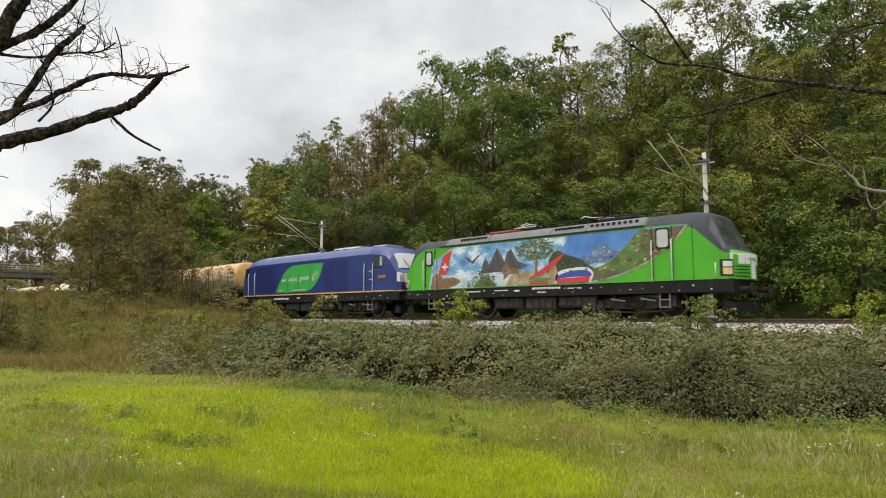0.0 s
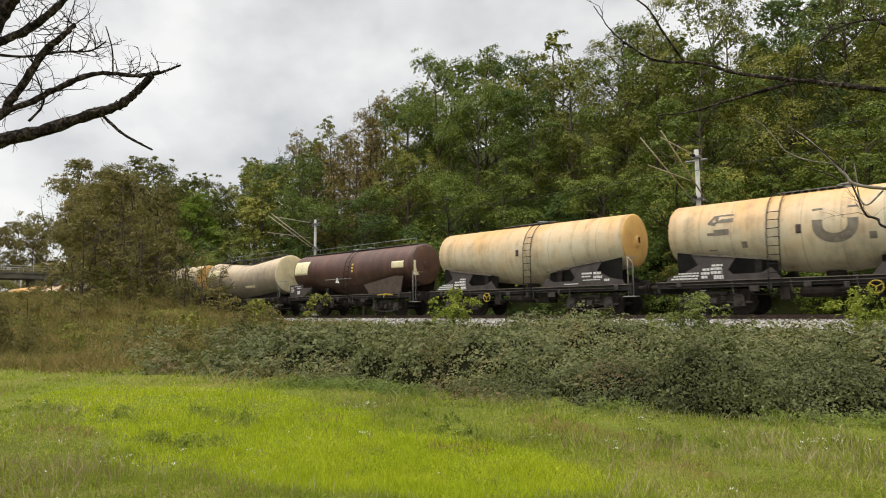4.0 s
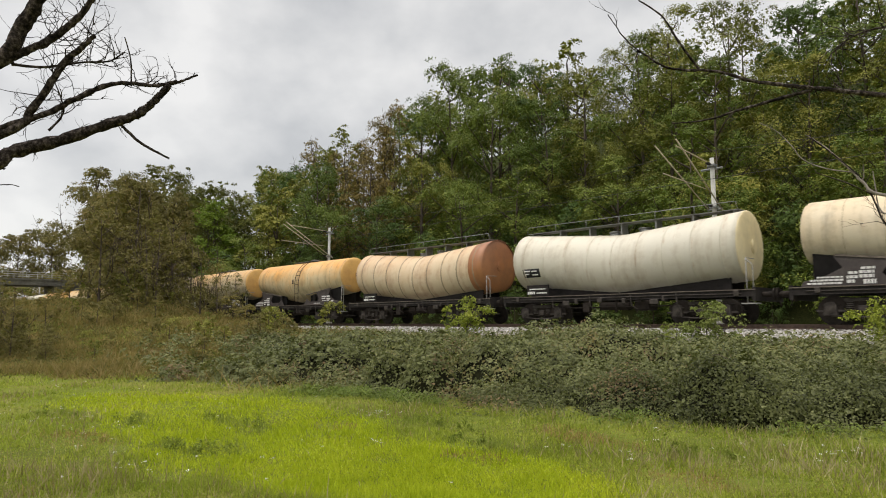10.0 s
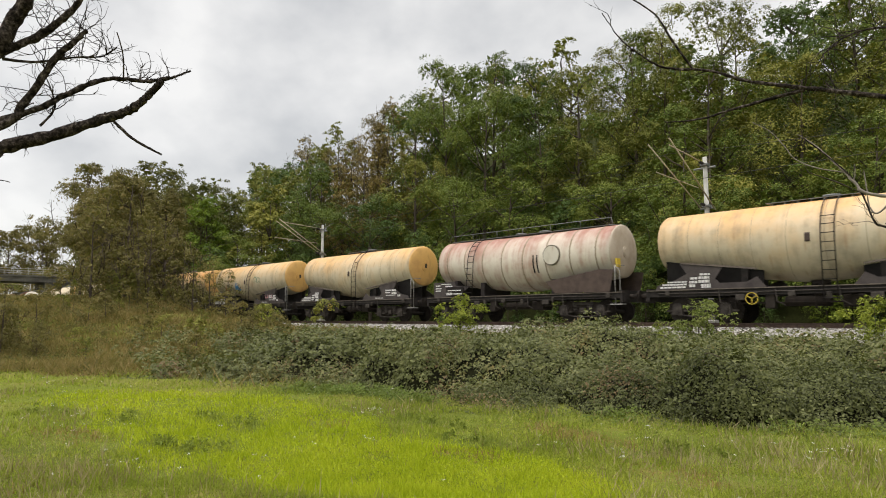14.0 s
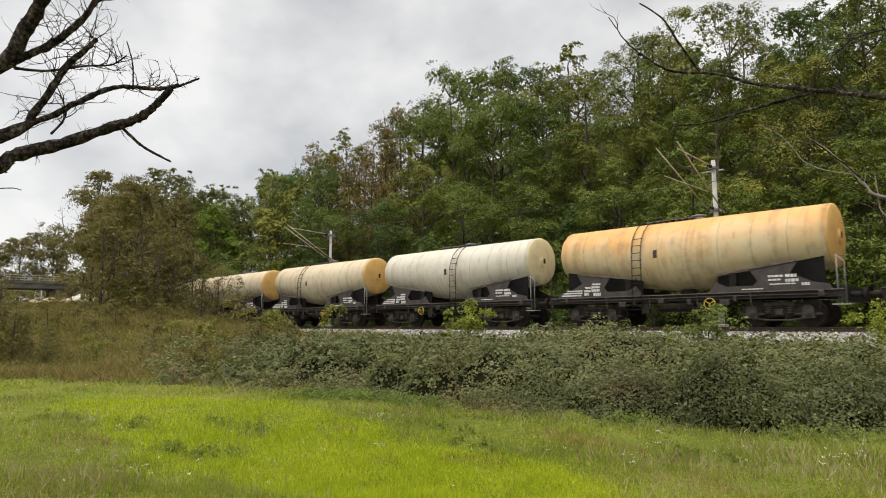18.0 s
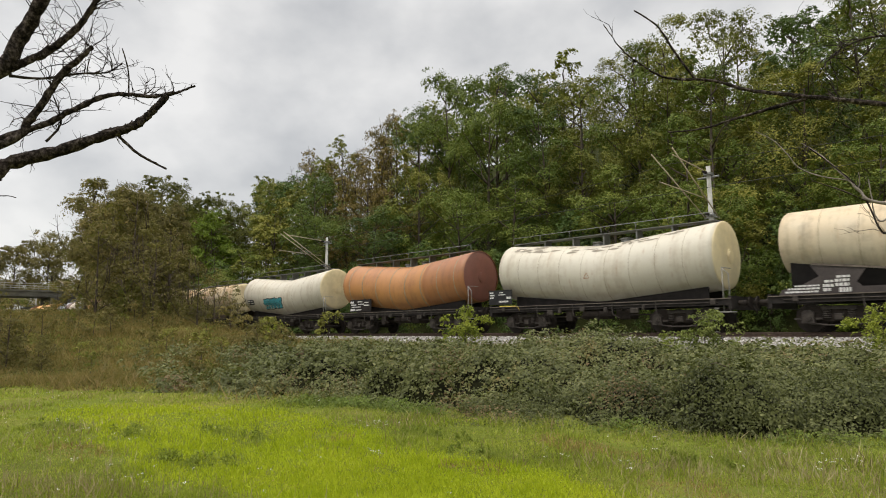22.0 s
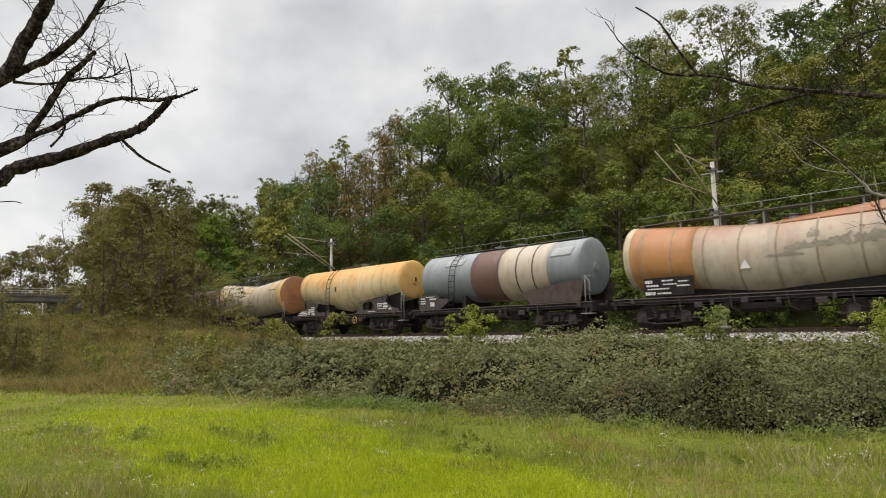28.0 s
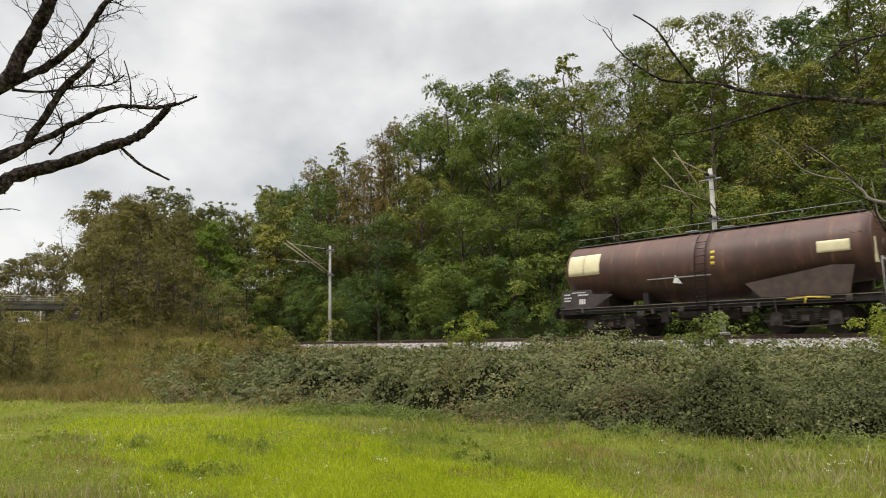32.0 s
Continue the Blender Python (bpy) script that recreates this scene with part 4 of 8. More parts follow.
    for nm, label, mat, sel in (("withered_herbs", "reddish withered herb patches in the meadow", "red_herb", is_red), ("dull_herbs", "darker green herb clumps in the meadow", "dull_herb", is_dark), ("clover_patch", "bright green clover between the lush grass", "lush", is_lush),
                                ("meadow_herbs", "low broad-leaved herbs among the meadow grass", "herb", ~(is_red | is_dark | is_lush))):
        lone(nm, quads(nm, l[sel], MAT[mat]), None, label, "herbs", kind="stuff")
    # leafy sprigs of the taller herb clumps
    cx = np.concatenate([rng.normal(size=8) * rx * 0.5 + a for a, b_, rx, ry in CLUMPS])
    cy = np.concatenate([rng.normal(size=8) * ry * 0.5 + b_ for a, b_, rx, ry in CLUMPS])
    own = np.repeat(np.arange(len(cx)), 26)
    tall = rng.uniform(0.05, 0.15, len(cx))
    up = rng.random(len(own))
    c = np.stack([cx[own] + rng.normal(size=len(own)) * 0.025, cy[own] + rng.normal(size=len(own)) * 0.025, ground_height(cx, cy)[own] + up * tall[own]], 1)
    lone("herb_tufts", quads("herb_tufts", leaves(c, 0.055, 0.024, rng, 0.6, 0.8), MAT["dull_herb"]), None, "taller sprigs of coarse dark green herbs in the meadow", "herbs", kind="stuff")
    # taller pale stalks
    x, y, r = strewn(7000, rng, 4.6, 18)
    ok = (y < np.interp(x, FOOT_X, FOOT_Y)) & (waves(x, y, 0.8) + rng.normal(size=len(x)) * 0.4 > 0.55 + 0.8 * lushness(x, y) - 0.6 * smooth(-20.5, -22, y))
    x, y, r = x[ok], y[ok], r[ok]
    lone("dry_stalks", quads("dry_stalks", blades(x, y, ground_height(x, y), np.full(len(x), 0.2), 0.0018 + 0.0002 * r, rng, 0.25), MAT["stalk"]), None, "thin pale dry stalks standing over the grass", "stalks", kind="stuff")
    # small white flower heads, in loose groups
    groups = [(-7.64, -18.5, 0.16, 16), (-6.02, -19.89, 0.1, 4), (-2.05, -16.7, 0.16, 16), (-3.72, -18.26, 0.1, 5), (-12.6, -22.4, 0.9, 30), (-10.0, -21.9, 0.7, 16), (-7.0, -22.2, 0.6, 12), (-16.5, -20.6, 0.8, 10), (-3.4, -17.3, 0.6, 8)]
    x = np.concatenate([rng.normal(size=n_) * s_ + a for a, b_, s_, n_ in groups] + [rng.uniform(-17, -1, 60)])
    y = np.concatenate([rng.normal(size=n_) * s_ * 0.8 + b_ for a, b_, s_, n_ in groups] + [rng.uniform(-23.5, -16, 60)])
    ok = y < np.interp(x, FOOT_X, FOOT_Y) - 0.1
    x, y = x[ok], y[ok]
    z = ground_height(x, y) + rng.uniform(0.1, 0.24, len(x))
    fl = []
    for k in range(5):
        c = np.stack([x, y, z], 1) + rng.normal(size=(len(x), 3)) * np.array([0.016, 0.016, 0.006])
        fl.append(leaves(c, 0.017, 0.013, rng, 1.4, 0.6))
    lone("meadow_flowers", quads("meadow_flowers", np.concatenate(fl), MAT["flower"]), None, "small white wildflowers scattered in the meadow", "flowers", kind="stuff")
    # dry grass and weeds on the bank
    n = 125000
    x = rng.uniform(-75, -12, n)
    foot = np.interp(x, FOOT_X, FOOT_Y)
    y = foot - 0.5 + 0.5 * rng.normal(size=n) + rng.random(n) * (-3.9 - foot)
    ok = (y > foot + 0.8 * waves(x, y, 0.9) + 0.5 * waves(x, y, 2.6) - 0.2) & (y < -4.3) & (rng.random(n) < np.clip(1.1 - smooth(-24, -14, x + 3 * waves(x, y, 0.6)), 0, 1))
    x, y = x[ok], y[ok]
    d = np.hypot(x, y + 24.66)
    lone("bank_grass", quads("bank_grass", blades(x, y, ground_height(x, y) - 0.02, 0.3 * (1 + 0.6 * waves(x, y, 0.8)), 0.007 + 0.00048 * d, rng, 0.6), MAT["dry_grass"]), None,
         "tall yellow-brown dry grass on the bank", "grass", kind="stuff")
    n = 95000
    x = -14 - 56 * rng.random(n) ** 1.4
    foot = np.interp(x, FOOT_X, FOOT_Y)
    y = foot - 0.4 + 0.5 * rng.normal(size=n) + rng.random(n) * (-3.9 - foot)
    tuft = smooth(-0.35, 0.4, waves(x, y, 1.6) + 0.7 * waves(x, y, 3.9))
    ok = (y < -4.3) & (rng.random(n) < np.clip(1.15 - smooth(-24, -16, x + 3 * waves(x, y, 0.6)), 0, 1)) & (rng.random(n) < 0.3 + 0.7 * tuft)
    x, y, tuft = x[ok], y[ok], tuft[ok]
    d = np.hypot(x, y + 24.66)
    c = np.stack([x, y, ground_height(x, y) + (0.05 + 0.55 * tuft * (0.6 + 0.4 * waves(x, y, 0.5))) * rng.random(len(x)) ** 0.7 * smooth(-1.2, 0.8, y - np.interp(x, FOOT_X, FOOT_Y))], 1)
    l = leaves(c, 1.0, 0.6, rng, 0.8, 0.8)
    l = c[:, None] + (l - c[:, None]) * (0.036 + 0.0013 * d)[:, None, None]
    lone("bank_weeds", quads("bank_weeds", l, MAT["bank_herb"]), None, "tangled olive and brown weeds on the bank", "weeds", kind="stuff")


make_meadow()


# ---- the train: x forward, y to the far side, z up from the rail top; each vehicle stands on its own middle ----
def tank_paint(name, base, top, amount, dirt=(0.1, 0.075, 0.05), grime=0.5, streak=0.5, lo=2.2, hi=4.1, speck=(0.3, 0.25, 0.18), stain=(0.3, 0.14, 0.055)):
    """Old tank paint: a second colour toward the top, rust-orange on many, runs down the sides, grime in blotches."""
    m, nt, b = nodes_of(name)
    v = obj_coord(nt)
    sep = nt.nodes.new("ShaderNodeSeparateXYZ")
    nt.links.new(v, sep.inputs[0])
    run = add_noise(nt, 1.0, 5, obj_coord(nt, (2.3, 0.6, 0.22)))
    cloud = add_noise(nt, 0.8, 5, v)
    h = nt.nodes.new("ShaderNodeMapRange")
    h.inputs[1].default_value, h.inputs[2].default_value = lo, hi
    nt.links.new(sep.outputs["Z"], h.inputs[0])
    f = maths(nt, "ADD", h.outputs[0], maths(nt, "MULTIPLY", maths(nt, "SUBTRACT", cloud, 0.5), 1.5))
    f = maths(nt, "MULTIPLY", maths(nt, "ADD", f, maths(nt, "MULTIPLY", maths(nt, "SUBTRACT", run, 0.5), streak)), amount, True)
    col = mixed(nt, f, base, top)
    g = ramp_of(nt, maths(nt, "ADD", maths(nt, "MULTIPLY", run, 0.6), maths(nt, "MULTIPLY", add_noise(nt, 2.6, 6, v), 0.4)), [(0.5, (0, 0, 0)), (0.68, (1, 1, 1))])
    col = mixed(nt, maths(nt, "MULTIPLY", g, grime), col, dirt)
    col = mixed(nt, maths(nt, "MULTIPLY", add_noise(nt, 22, 4, v), 0.25), col, speck)
    # rust creeping out of the welded seams, and thin runs of it
    at = maths(nt, "ABSOLUTE", maths(nt, "SUBTRACT", maths(nt, "FRACT", maths(nt, "ADD", maths(nt, "DIVIDE", sep.outputs["X"], 1.1556), 10.0)), 0.5))
    creep = maths(nt, "MULTIPLY", maths(nt, "SUBTRACT", at, 0.44), 16.0, True)
    patchy = ramp_of(nt, add_noise(nt, 1.7, 5, v), [(0.5, (0, 0, 0)), (0.62, (1, 1, 1))])
    thin = ramp_of(nt, add_noise(nt, 1.0, 4, obj_coord(nt, (9.0, 2.0, 0.5))), [(0.62, (0, 0, 0)), (0.72, (1, 1, 1))])
    col = mixed(nt, maths(nt, "MULTIPLY", maths(nt, "MULTIPLY", creep, patchy), 0.4), col, stain)
    col = mixed(nt, maths(nt, "MULTIPLY", thin, 0.3), col, stain)
    nt.links.new(col, b.inputs["Base Color"])
    b.inputs["Roughness"].default_value = 0.5
    bumped(nt, b, add_noise(nt, 3, 3, v), 0.15, 0.03)
    return m


PAINT = {
    "cream_orange": tank_paint("cream_paint_orange_top", (0.6, 0.52, 0.37), (0.66, 0.36, 0.1), 0.95, lo=2.6, hi=4.2),
    "orange": tank_paint("orange_stained_paint", (0.66, 0.54, 0.33), (0.72, 0.35, 0.07), 1.15, lo=2.5, hi=4.1),
    "cream": tank_paint("cream_paint", (0.6, 0.525, 0.39), (0.66, 0.47, 0.24), 0.62, lo=2.4, hi=4.4),
    "white": tank_paint("off_white_paint", (0.61, 0.575, 0.49), (0.64, 0.575, 0.44), 0.45, (0.3, 0.22, 0.14), 0.5),
    "orange_wash": tank_paint("orange_washed_white_paint", (0.6, 0.54, 0.43), (0.68, 0.42, 0.16), 0.9, (0.34, 0.17, 0.07), 0.6, 0.9, 1.6, 5.0),
    # dark grey-brown low down, turning to pale cream toward the top
    "grey_cream": tank_paint("grey_to_cream_paint", (0.27, 0.23, 0.18), (0.62, 0.49, 0.33), 1.15, grime=0.6, lo=2.3, hi=3.9),
    "rust_orange": tank_paint("rust_orange_paint", (0.5, 0.225, 0.065), (0.38, 0.14, 0.042), 0.8, (0.22, 0.08, 0.035), 0.6),
    "pale_rust": tank_paint("peeling_pale_orange_paint", (0.66, 0.54, 0.37), (0.58, 0.36, 0.18), 0.8, (0.3, 0.12, 0.06), 0.6),
    "pink": tank_paint("faded_pinkish_paint", (0.66, 0.6, 0.5), (0.34, 0.14, 0.1), 1.0, (0.33, 0.13, 0.08), 0.65, 1.4, 2.8, 4.1),
    # a lighter brown toward the top
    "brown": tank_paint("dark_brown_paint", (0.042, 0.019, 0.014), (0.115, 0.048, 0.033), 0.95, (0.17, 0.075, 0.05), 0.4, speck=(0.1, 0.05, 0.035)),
    "patch": tank_paint("patched_rust_paint", (0.5, 0.44, 0.34), (0.33, 0.13, 0.07), 0.8, (0.22, 0.2, 0.18), 0.7),
    # a lighter grey toward the top
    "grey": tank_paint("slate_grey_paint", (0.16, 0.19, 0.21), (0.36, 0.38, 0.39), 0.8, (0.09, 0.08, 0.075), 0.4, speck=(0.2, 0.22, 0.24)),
    "grimy": tank_paint("grimy_tan_paint", (0.45, 0.38, 0.28), (0.56, 0.48, 0.34), 0.8, grime=0.7),
    "brown_band": tank_paint("brown_band_paint", (0.14, 0.075, 0.055), (0.12, 0.06, 0.045), 0.8, (0.07, 0.04, 0.03), 0.5, speck=(0.2, 0.13, 0.1)),
    "band_cream": tank_paint("stained_cream_band_paint", (0.5, 0.42, 0.33), (0.58, 0.5, 0.4), 0.8, (0.3, 0.2, 0.13), 0.6),
    "end_orange": tank_paint("orange_end_paint", (0.7, 0.42, 0.13), (0.74, 0.42, 0.1), 0.8, (0.3, 0.12, 0.04), 0.4),
    "end_cream": tank_paint("cream_end_paint", (0.76, 0.66, 0.42), (0.76, 0.6, 0.3), 0.6, grime=0.3),
    "end_rust": tank_paint("rust_end_paint", (0.4, 0.16, 0.05), (0.3, 0.1, 0.04), 0.8, (0.1, 0.05, 0.03), 0.5),
    "end_dark": tank_paint("dark_red_end_paint", (0.2, 0.06, 0.045), (0.24, 0.08, 0.055), 0.8, (0.1, 0.03, 0.02), 0.5),
    "end_brown": tank_paint("brown_end_paint", (0.08, 0.04, 0.03), (0.11, 0.055, 0.04), 0.8, (0.2, 0.12, 0.08), 0.3, speck=(0.12, 0.07, 0.05)),
}
MARK = {
    "white": surface("white_marking", (0.55, 0.54, 0.52), (0.75, 0.74, 0.72), 12, 0.7, bump=0),
    "yellow": surface("yellow_marking", (0.5, 0.36, 0.05), (0.75, 0.56, 0.08), 9, 0.7, bump=0),
    "cream": surface("cream_panel", (0.66, 0.58, 0.36), (0.8, 0.72, 0.48), 4, 0.7, bump=0),
    "grey": surface("grey_marking", (0.2, 0.19, 0.18), (0.34, 0.33, 0.31), 8, 0.8, bump=0),
    "black": surface("black_board", (0.012, 0.012, 0.013), (0.035, 0.034, 0.034), 5, 0.6, bump=0),
    "plate": surface("grimy_side_plate", (0.04, 0.034, 0.033), (0.095, 0.08, 0.076), 3, 0.75),
    "belly_shade": surface("belly_shade_black", (0.004, 0.0035, 0.003), (0.014, 0.012, 0.011), 3, 0.85),
    "flange": surface("dusty_flange", (0.07, 0.058, 0.05), (0.19, 0.16, 0.13), 4, 0.8, fine=25),
    "dark": surface("dark_plate", (0.01, 0.0085, 0.008), (0.03, 0.025, 0.023), 3, 0.75),
    "brown": surface("brown_plate", (0.05, 0.036, 0.03), (0.105, 0.076, 0.064), 3, 0.75),
    "teal": surface("teal_spray_paint", (0.03, 0.2, 0.24), (0.09, 0.34, 0.38), 7, 0.6, bump=0),
    "red": surface("red_spray_paint", (0.4, 0.06, 0.03), (0.55, 0.1, 0.05), 7, 0.6, bump=0),
    "blue": surface("blue_spray_paint", (0.04, 0.16, 0.34), (0.08, 0.26, 0.5), 7, 0.6, bump=0),
    "green": surface("green_spray_paint", (0.1, 0.2, 0.13), (0.16, 0.28, 0.18), 7, 0.6, bump=0),
    "faded": surface("faded_grey_paint", (0.2, 0.175, 0.14), (0.34, 0.3, 0.23), 6, 0.8, bump=0),
    "pale": surface("pale_grey_roof_metal", (0.3, 0.31, 0.31), (0.45, 0.46, 0.46), 3, 0.6),
    "pink": surface("pink_spray_paint", (0.5, 0.2, 0.22), (0.65, 0.34, 0.34), 7, 0.6, bump=0),
    "letter": surface("worn_dark_letter_paint", (0.1, 0.09, 0.075), (0.26, 0.22, 0.17), 5, 0.8, bump=0),
    "seam": surface("grimy_seam", (0.2, 0.16, 0.11), (0.4, 0.33, 0.23), 5, 0.7, bump=0),
    "tan": surface("tan_repair_paint", (0.42, 0.29, 0.14), (0.6, 0.44, 0.24), 2.5, 0.6, bump=0),
    "rust": surface("rust_patch", (0.2, 0.08, 0.04), (0.42, 0.2, 0.09), 5, 0.8),
}
SHAPE = {  # half length, end radius, end axis height, middle radius, middle axis height, how far the kink is rounded
    "funnel": (5.2, 1.1, 3.1, 1.4, 2.8, 1.0),
    "bent": (5.08, 1.31, 2.91, 1.31, 2.47, 0.5),
    "slim": (5.7, 1.11, 2.84, 1.32, 2.6, 1.5),
    "ribbed": (5.0, 1.13, 3.02, 1.34, 2.76, 1.2),
    "straight": (5.0, 1.27, 2.85, 1.3, 2.8, 1.0),
}


def tank_at(kind, x):
    """Radius and axis height of a tank at x."""
    hl, re, ze, rm, zm, k = SHAPE[kind]
    t = math.sqrt(x * x + k * k * 0.25) - k * 0.5
    t = min(t / (hl - k * 0.3), 1)
    return rm + (re - rm) * t, zm + (ze - zm) * t


def tank_ring(kind, x, grow=0.0, seg=40):
    r, z = tank_at(kind, x)
    return [(x, (r + grow) * math.sin(2 * math.pi * k / seg), z + (r + grow) * math.cos(2 * math.pi * k / seg)) for k in range(seg)]


def tank_side(kind, x, z, out=0.0):
    """The y of the tank's near skin at x and z."""
    r, c = tank_at(kind, x)
    return -math.sqrt(max((r + out) ** 2 - (z - c) ** 2, 0.0001))


def skin_patch(kind, x0, x1, z0, z1, out=0.006, nx=6, nz=5, slant=0.0):
    """A thin plate that hugs the tank's side."""
    b = Build()
    p = []
    for o in (out, -0.01):
        for i in range(nx + 1):
            for j in range(nz + 1):
                z = z0 + (z1 - z0) * j / nz
                x = x0 + (x1 - x0) * i / nx + slant * (z - z0)
                p.append((x, tank_side(kind, x, z, o), z))
    k, n = (nx + 1) * (nz + 1), nz + 1
    f = [(i * n + j, (i + 1) * n + j, (i + 1) * n + j + 1, i * n + j + 1) for i in range(nx) for j in range(nz)]
    edge = [i * n for i in range(nx + 1)] + [nx * n + j for j in range(1, n)] + [i * n + nz for i in range(nx - 1, -1, -1)] + [j for j in range(nz - 1, 0, -1)]
    f += [(edge[i], edge[(i + 1) % len(edge)], k + edge[(i + 1) % len(edge)], k + edge[i]) for i in range(len(edge))]
    return b.put(p, f, True)


STORE = {}


def stored(key, make, mat):
    if key not in STORE:
        b = Build()
        make(b)
        STORE[key] = b.mesh(key, mat)
    return STORE[key]


def add_bogie(parent, x, base=1.8, wheel_r=0.46, key="wagon"):
    def side(b):
        for s in (-1, 1):
            b.prism([(-base / 2 - 0.35, 0.5), (-base / 2 - 0.35, 0.72), (-0.5, 0.86), (0.5, 0.86), (base / 2 + 0.35, 0.72), (base / 2 + 0.35, 0.5), (base / 2 - 0.3, 0.42), (0.35, 0.36), (-0.35, 0.36), (-base / 2 + 0.3, 0.42)], s * 1.02 - 0.05, s * 1.02 + 0.05)
        b.box(-0.3, 0.3, -1.0, 1.0, 0.55, 0.8, 0.05)
    bg = part("bogie", stored(key + "_bogie_frame", side, MAT["loco_iron" if key == "loco" else "bogie"]), None, parent, "grimy black bogie")
    bg.location.x = x
    def box_(b):
        b.prism([(-0.2, -0.2), (0.2, -0.2), (0.17, 0.16), (0.08, 0.24), (-0.08, 0.24), (-0.17, 0.16)], -0.1, 0.1)
        b.disc((0, -0.11, 0), 0.12, 0.06, "y", 12)
        b.disc((0, -0.15, 0), 0.06, 0.03, "y", 8)
        b.box(-0.42, -0.22, -0.06, 0.06, -0.08, -0.02)
        b.box(0.22, 0.42, -0.06, 0.06, -0.08, -0.02)
    def spring(b):
        for k in range(5):
            b.disc((0, 0, -0.12 + 0.06 * k), 0.11, 0.035, "z", 10)
    def rim(b):
        n = 28
        ring = [[(r * math.cos(6.2832 * k / n), y, r * math.sin(6.2832 * k / n)) for k in range(n)] for r, y in ((wheel_r - 0.075, -0.832), (wheel_r - 0.07, -0.845), (wheel_r - 0.01, -0.845), (wheel_r + 0.004, -0.83))]
        b.loft(ring, caps=False)
    def wheels(b):
        for s in (-0.76, 0.76):
            b.disc((0, s, 0), wheel_r, 0.13, "y", 24)
            b.disc((0, s * 0.93, 0), wheel_r + 0.03, 0.03, "y", 24)
            b.disc((0, s * 1.07, 0), wheel_r * 0.45, 0.08, "y", 16)
        b.tube([(0, -1.05, 0), (0, 1.05, 0)], 0.08, 8)
    def shoe(b):
        b.prism([(-0.06, -0.2), (0.06, -0.16), (0.1, 0.2), (-0.02, 0.22)], -0.84, -0.68)
    def rod(b):
        b.tube([(-base / 2, -1.12, 0.3), (-0.3, -1.12, 0.24), (0.3, -1.12, 0.24), (base / 2, -1.12, 0.3)], 0.03, 5)
        b.box(-0.5, 0.5, -1.13, -1.06, 0.74, 0.84)
        b.box(-0.12, 0.12, -1.16, -1.06, 0.4, 0.62, 0.03)
    part("tie_rod", stored(key + "_tie_rod", rod, MAT["iron"]), None, bg)
    for s in (-1, 1):
        w = part("wheelset", stored(key + "_wheelset%.2f" % wheel_r, wheels, MAT["wheel"]), None, bg, "worn steel wheelset")
        w.location = (s * base / 2, 0, wheel_r)
        if key == "loco":
            r_ = part("tread", stored(key + "_tread", rim, MAT["tread"]), None, bg)
            r_.location = (s * base / 2, 0, wheel_r)
        a = part("axle_box", stored(key + "_axle_box", box_, MAT["loco_iron" if key == "loco" else "iron"]), None, bg)
        a.location = (s * base / 2, -1.09, 0.5)
        p = part("brake_shoe", stored(key + "_shoe", shoe, MAT["bogie"]), None, bg)
        p.location = (s * (base / 2 - wheel_r - 0.12), 0, 0.5)
    for s in (-0.35, 0.35):
        p = part("spring", stored(key + "_spring", spring, MAT["iron"]), None, bg)
        p.location = (s, -1.08, 0.6)
    return bg


def add_buffers(parent, ends, z=1.05):
    def buf(b):
        b.tube([(-0.42, 0, 0), (-0.12, 0, 0)], 0.1, 10)
        b.tube([(-0.14, 0, 0), (-0.03, 0, 0)], 0.07, 10)
        b.tube([(-0.035, 0, 0), (0.0, 0, 0)], 0.23, 16)
    def hook(b):
        b.tube([(-0.3, 0, 0), (0.12, 0, 0), (0.16, 0, 0.08), (0.08, 0, 0.12)], 0.04, 6)
        b.tube([(0.05, 0.05, -0.02), (0.18, 0.03, -0.25), (0.22, 0.0, -0.4)], 0.025, 5)
    for x in ends:
        for y in (-0.875, 0.875):
            o = part("buffer", stored("buffer", buf, MAT["bogie"]), None, parent, "round black buffer")
            o.matrix_basis = pose(x, y, z, 0, 0, 0 if x > 0 else 180)
        o = part("coupling_hook", stored("coupling_hook", hook, MAT["bogie"]), None, parent)
        o.matrix_basis = pose(x - (0.35 if x > 0 else -0.35), 0, z, 0, 0, 0 if x > 0 else 180)


def add_bars(parent, x, z, y, rows, mat="white", slope=0.0):
    """Lines of lettering too small to read, as short raised bars."""
    rng = random.Random(int(x * 100) + int(z * 10))
    b = Build()
    for dx, dz, w, h in rows:
        u = 0.0
        while u < w - 0.02:
            s = min(rng.uniform(0.05, 0.14), w - u)
            b.box(x + dx + u, x + dx + u + s, y - 0.006, y + 0.004, z + dz, z + dz + h)
            u += s + 0.025
    return tagged(part("lettering", b, MARK[mat], parent, "rows of small pale lettering"), kind="stuff")


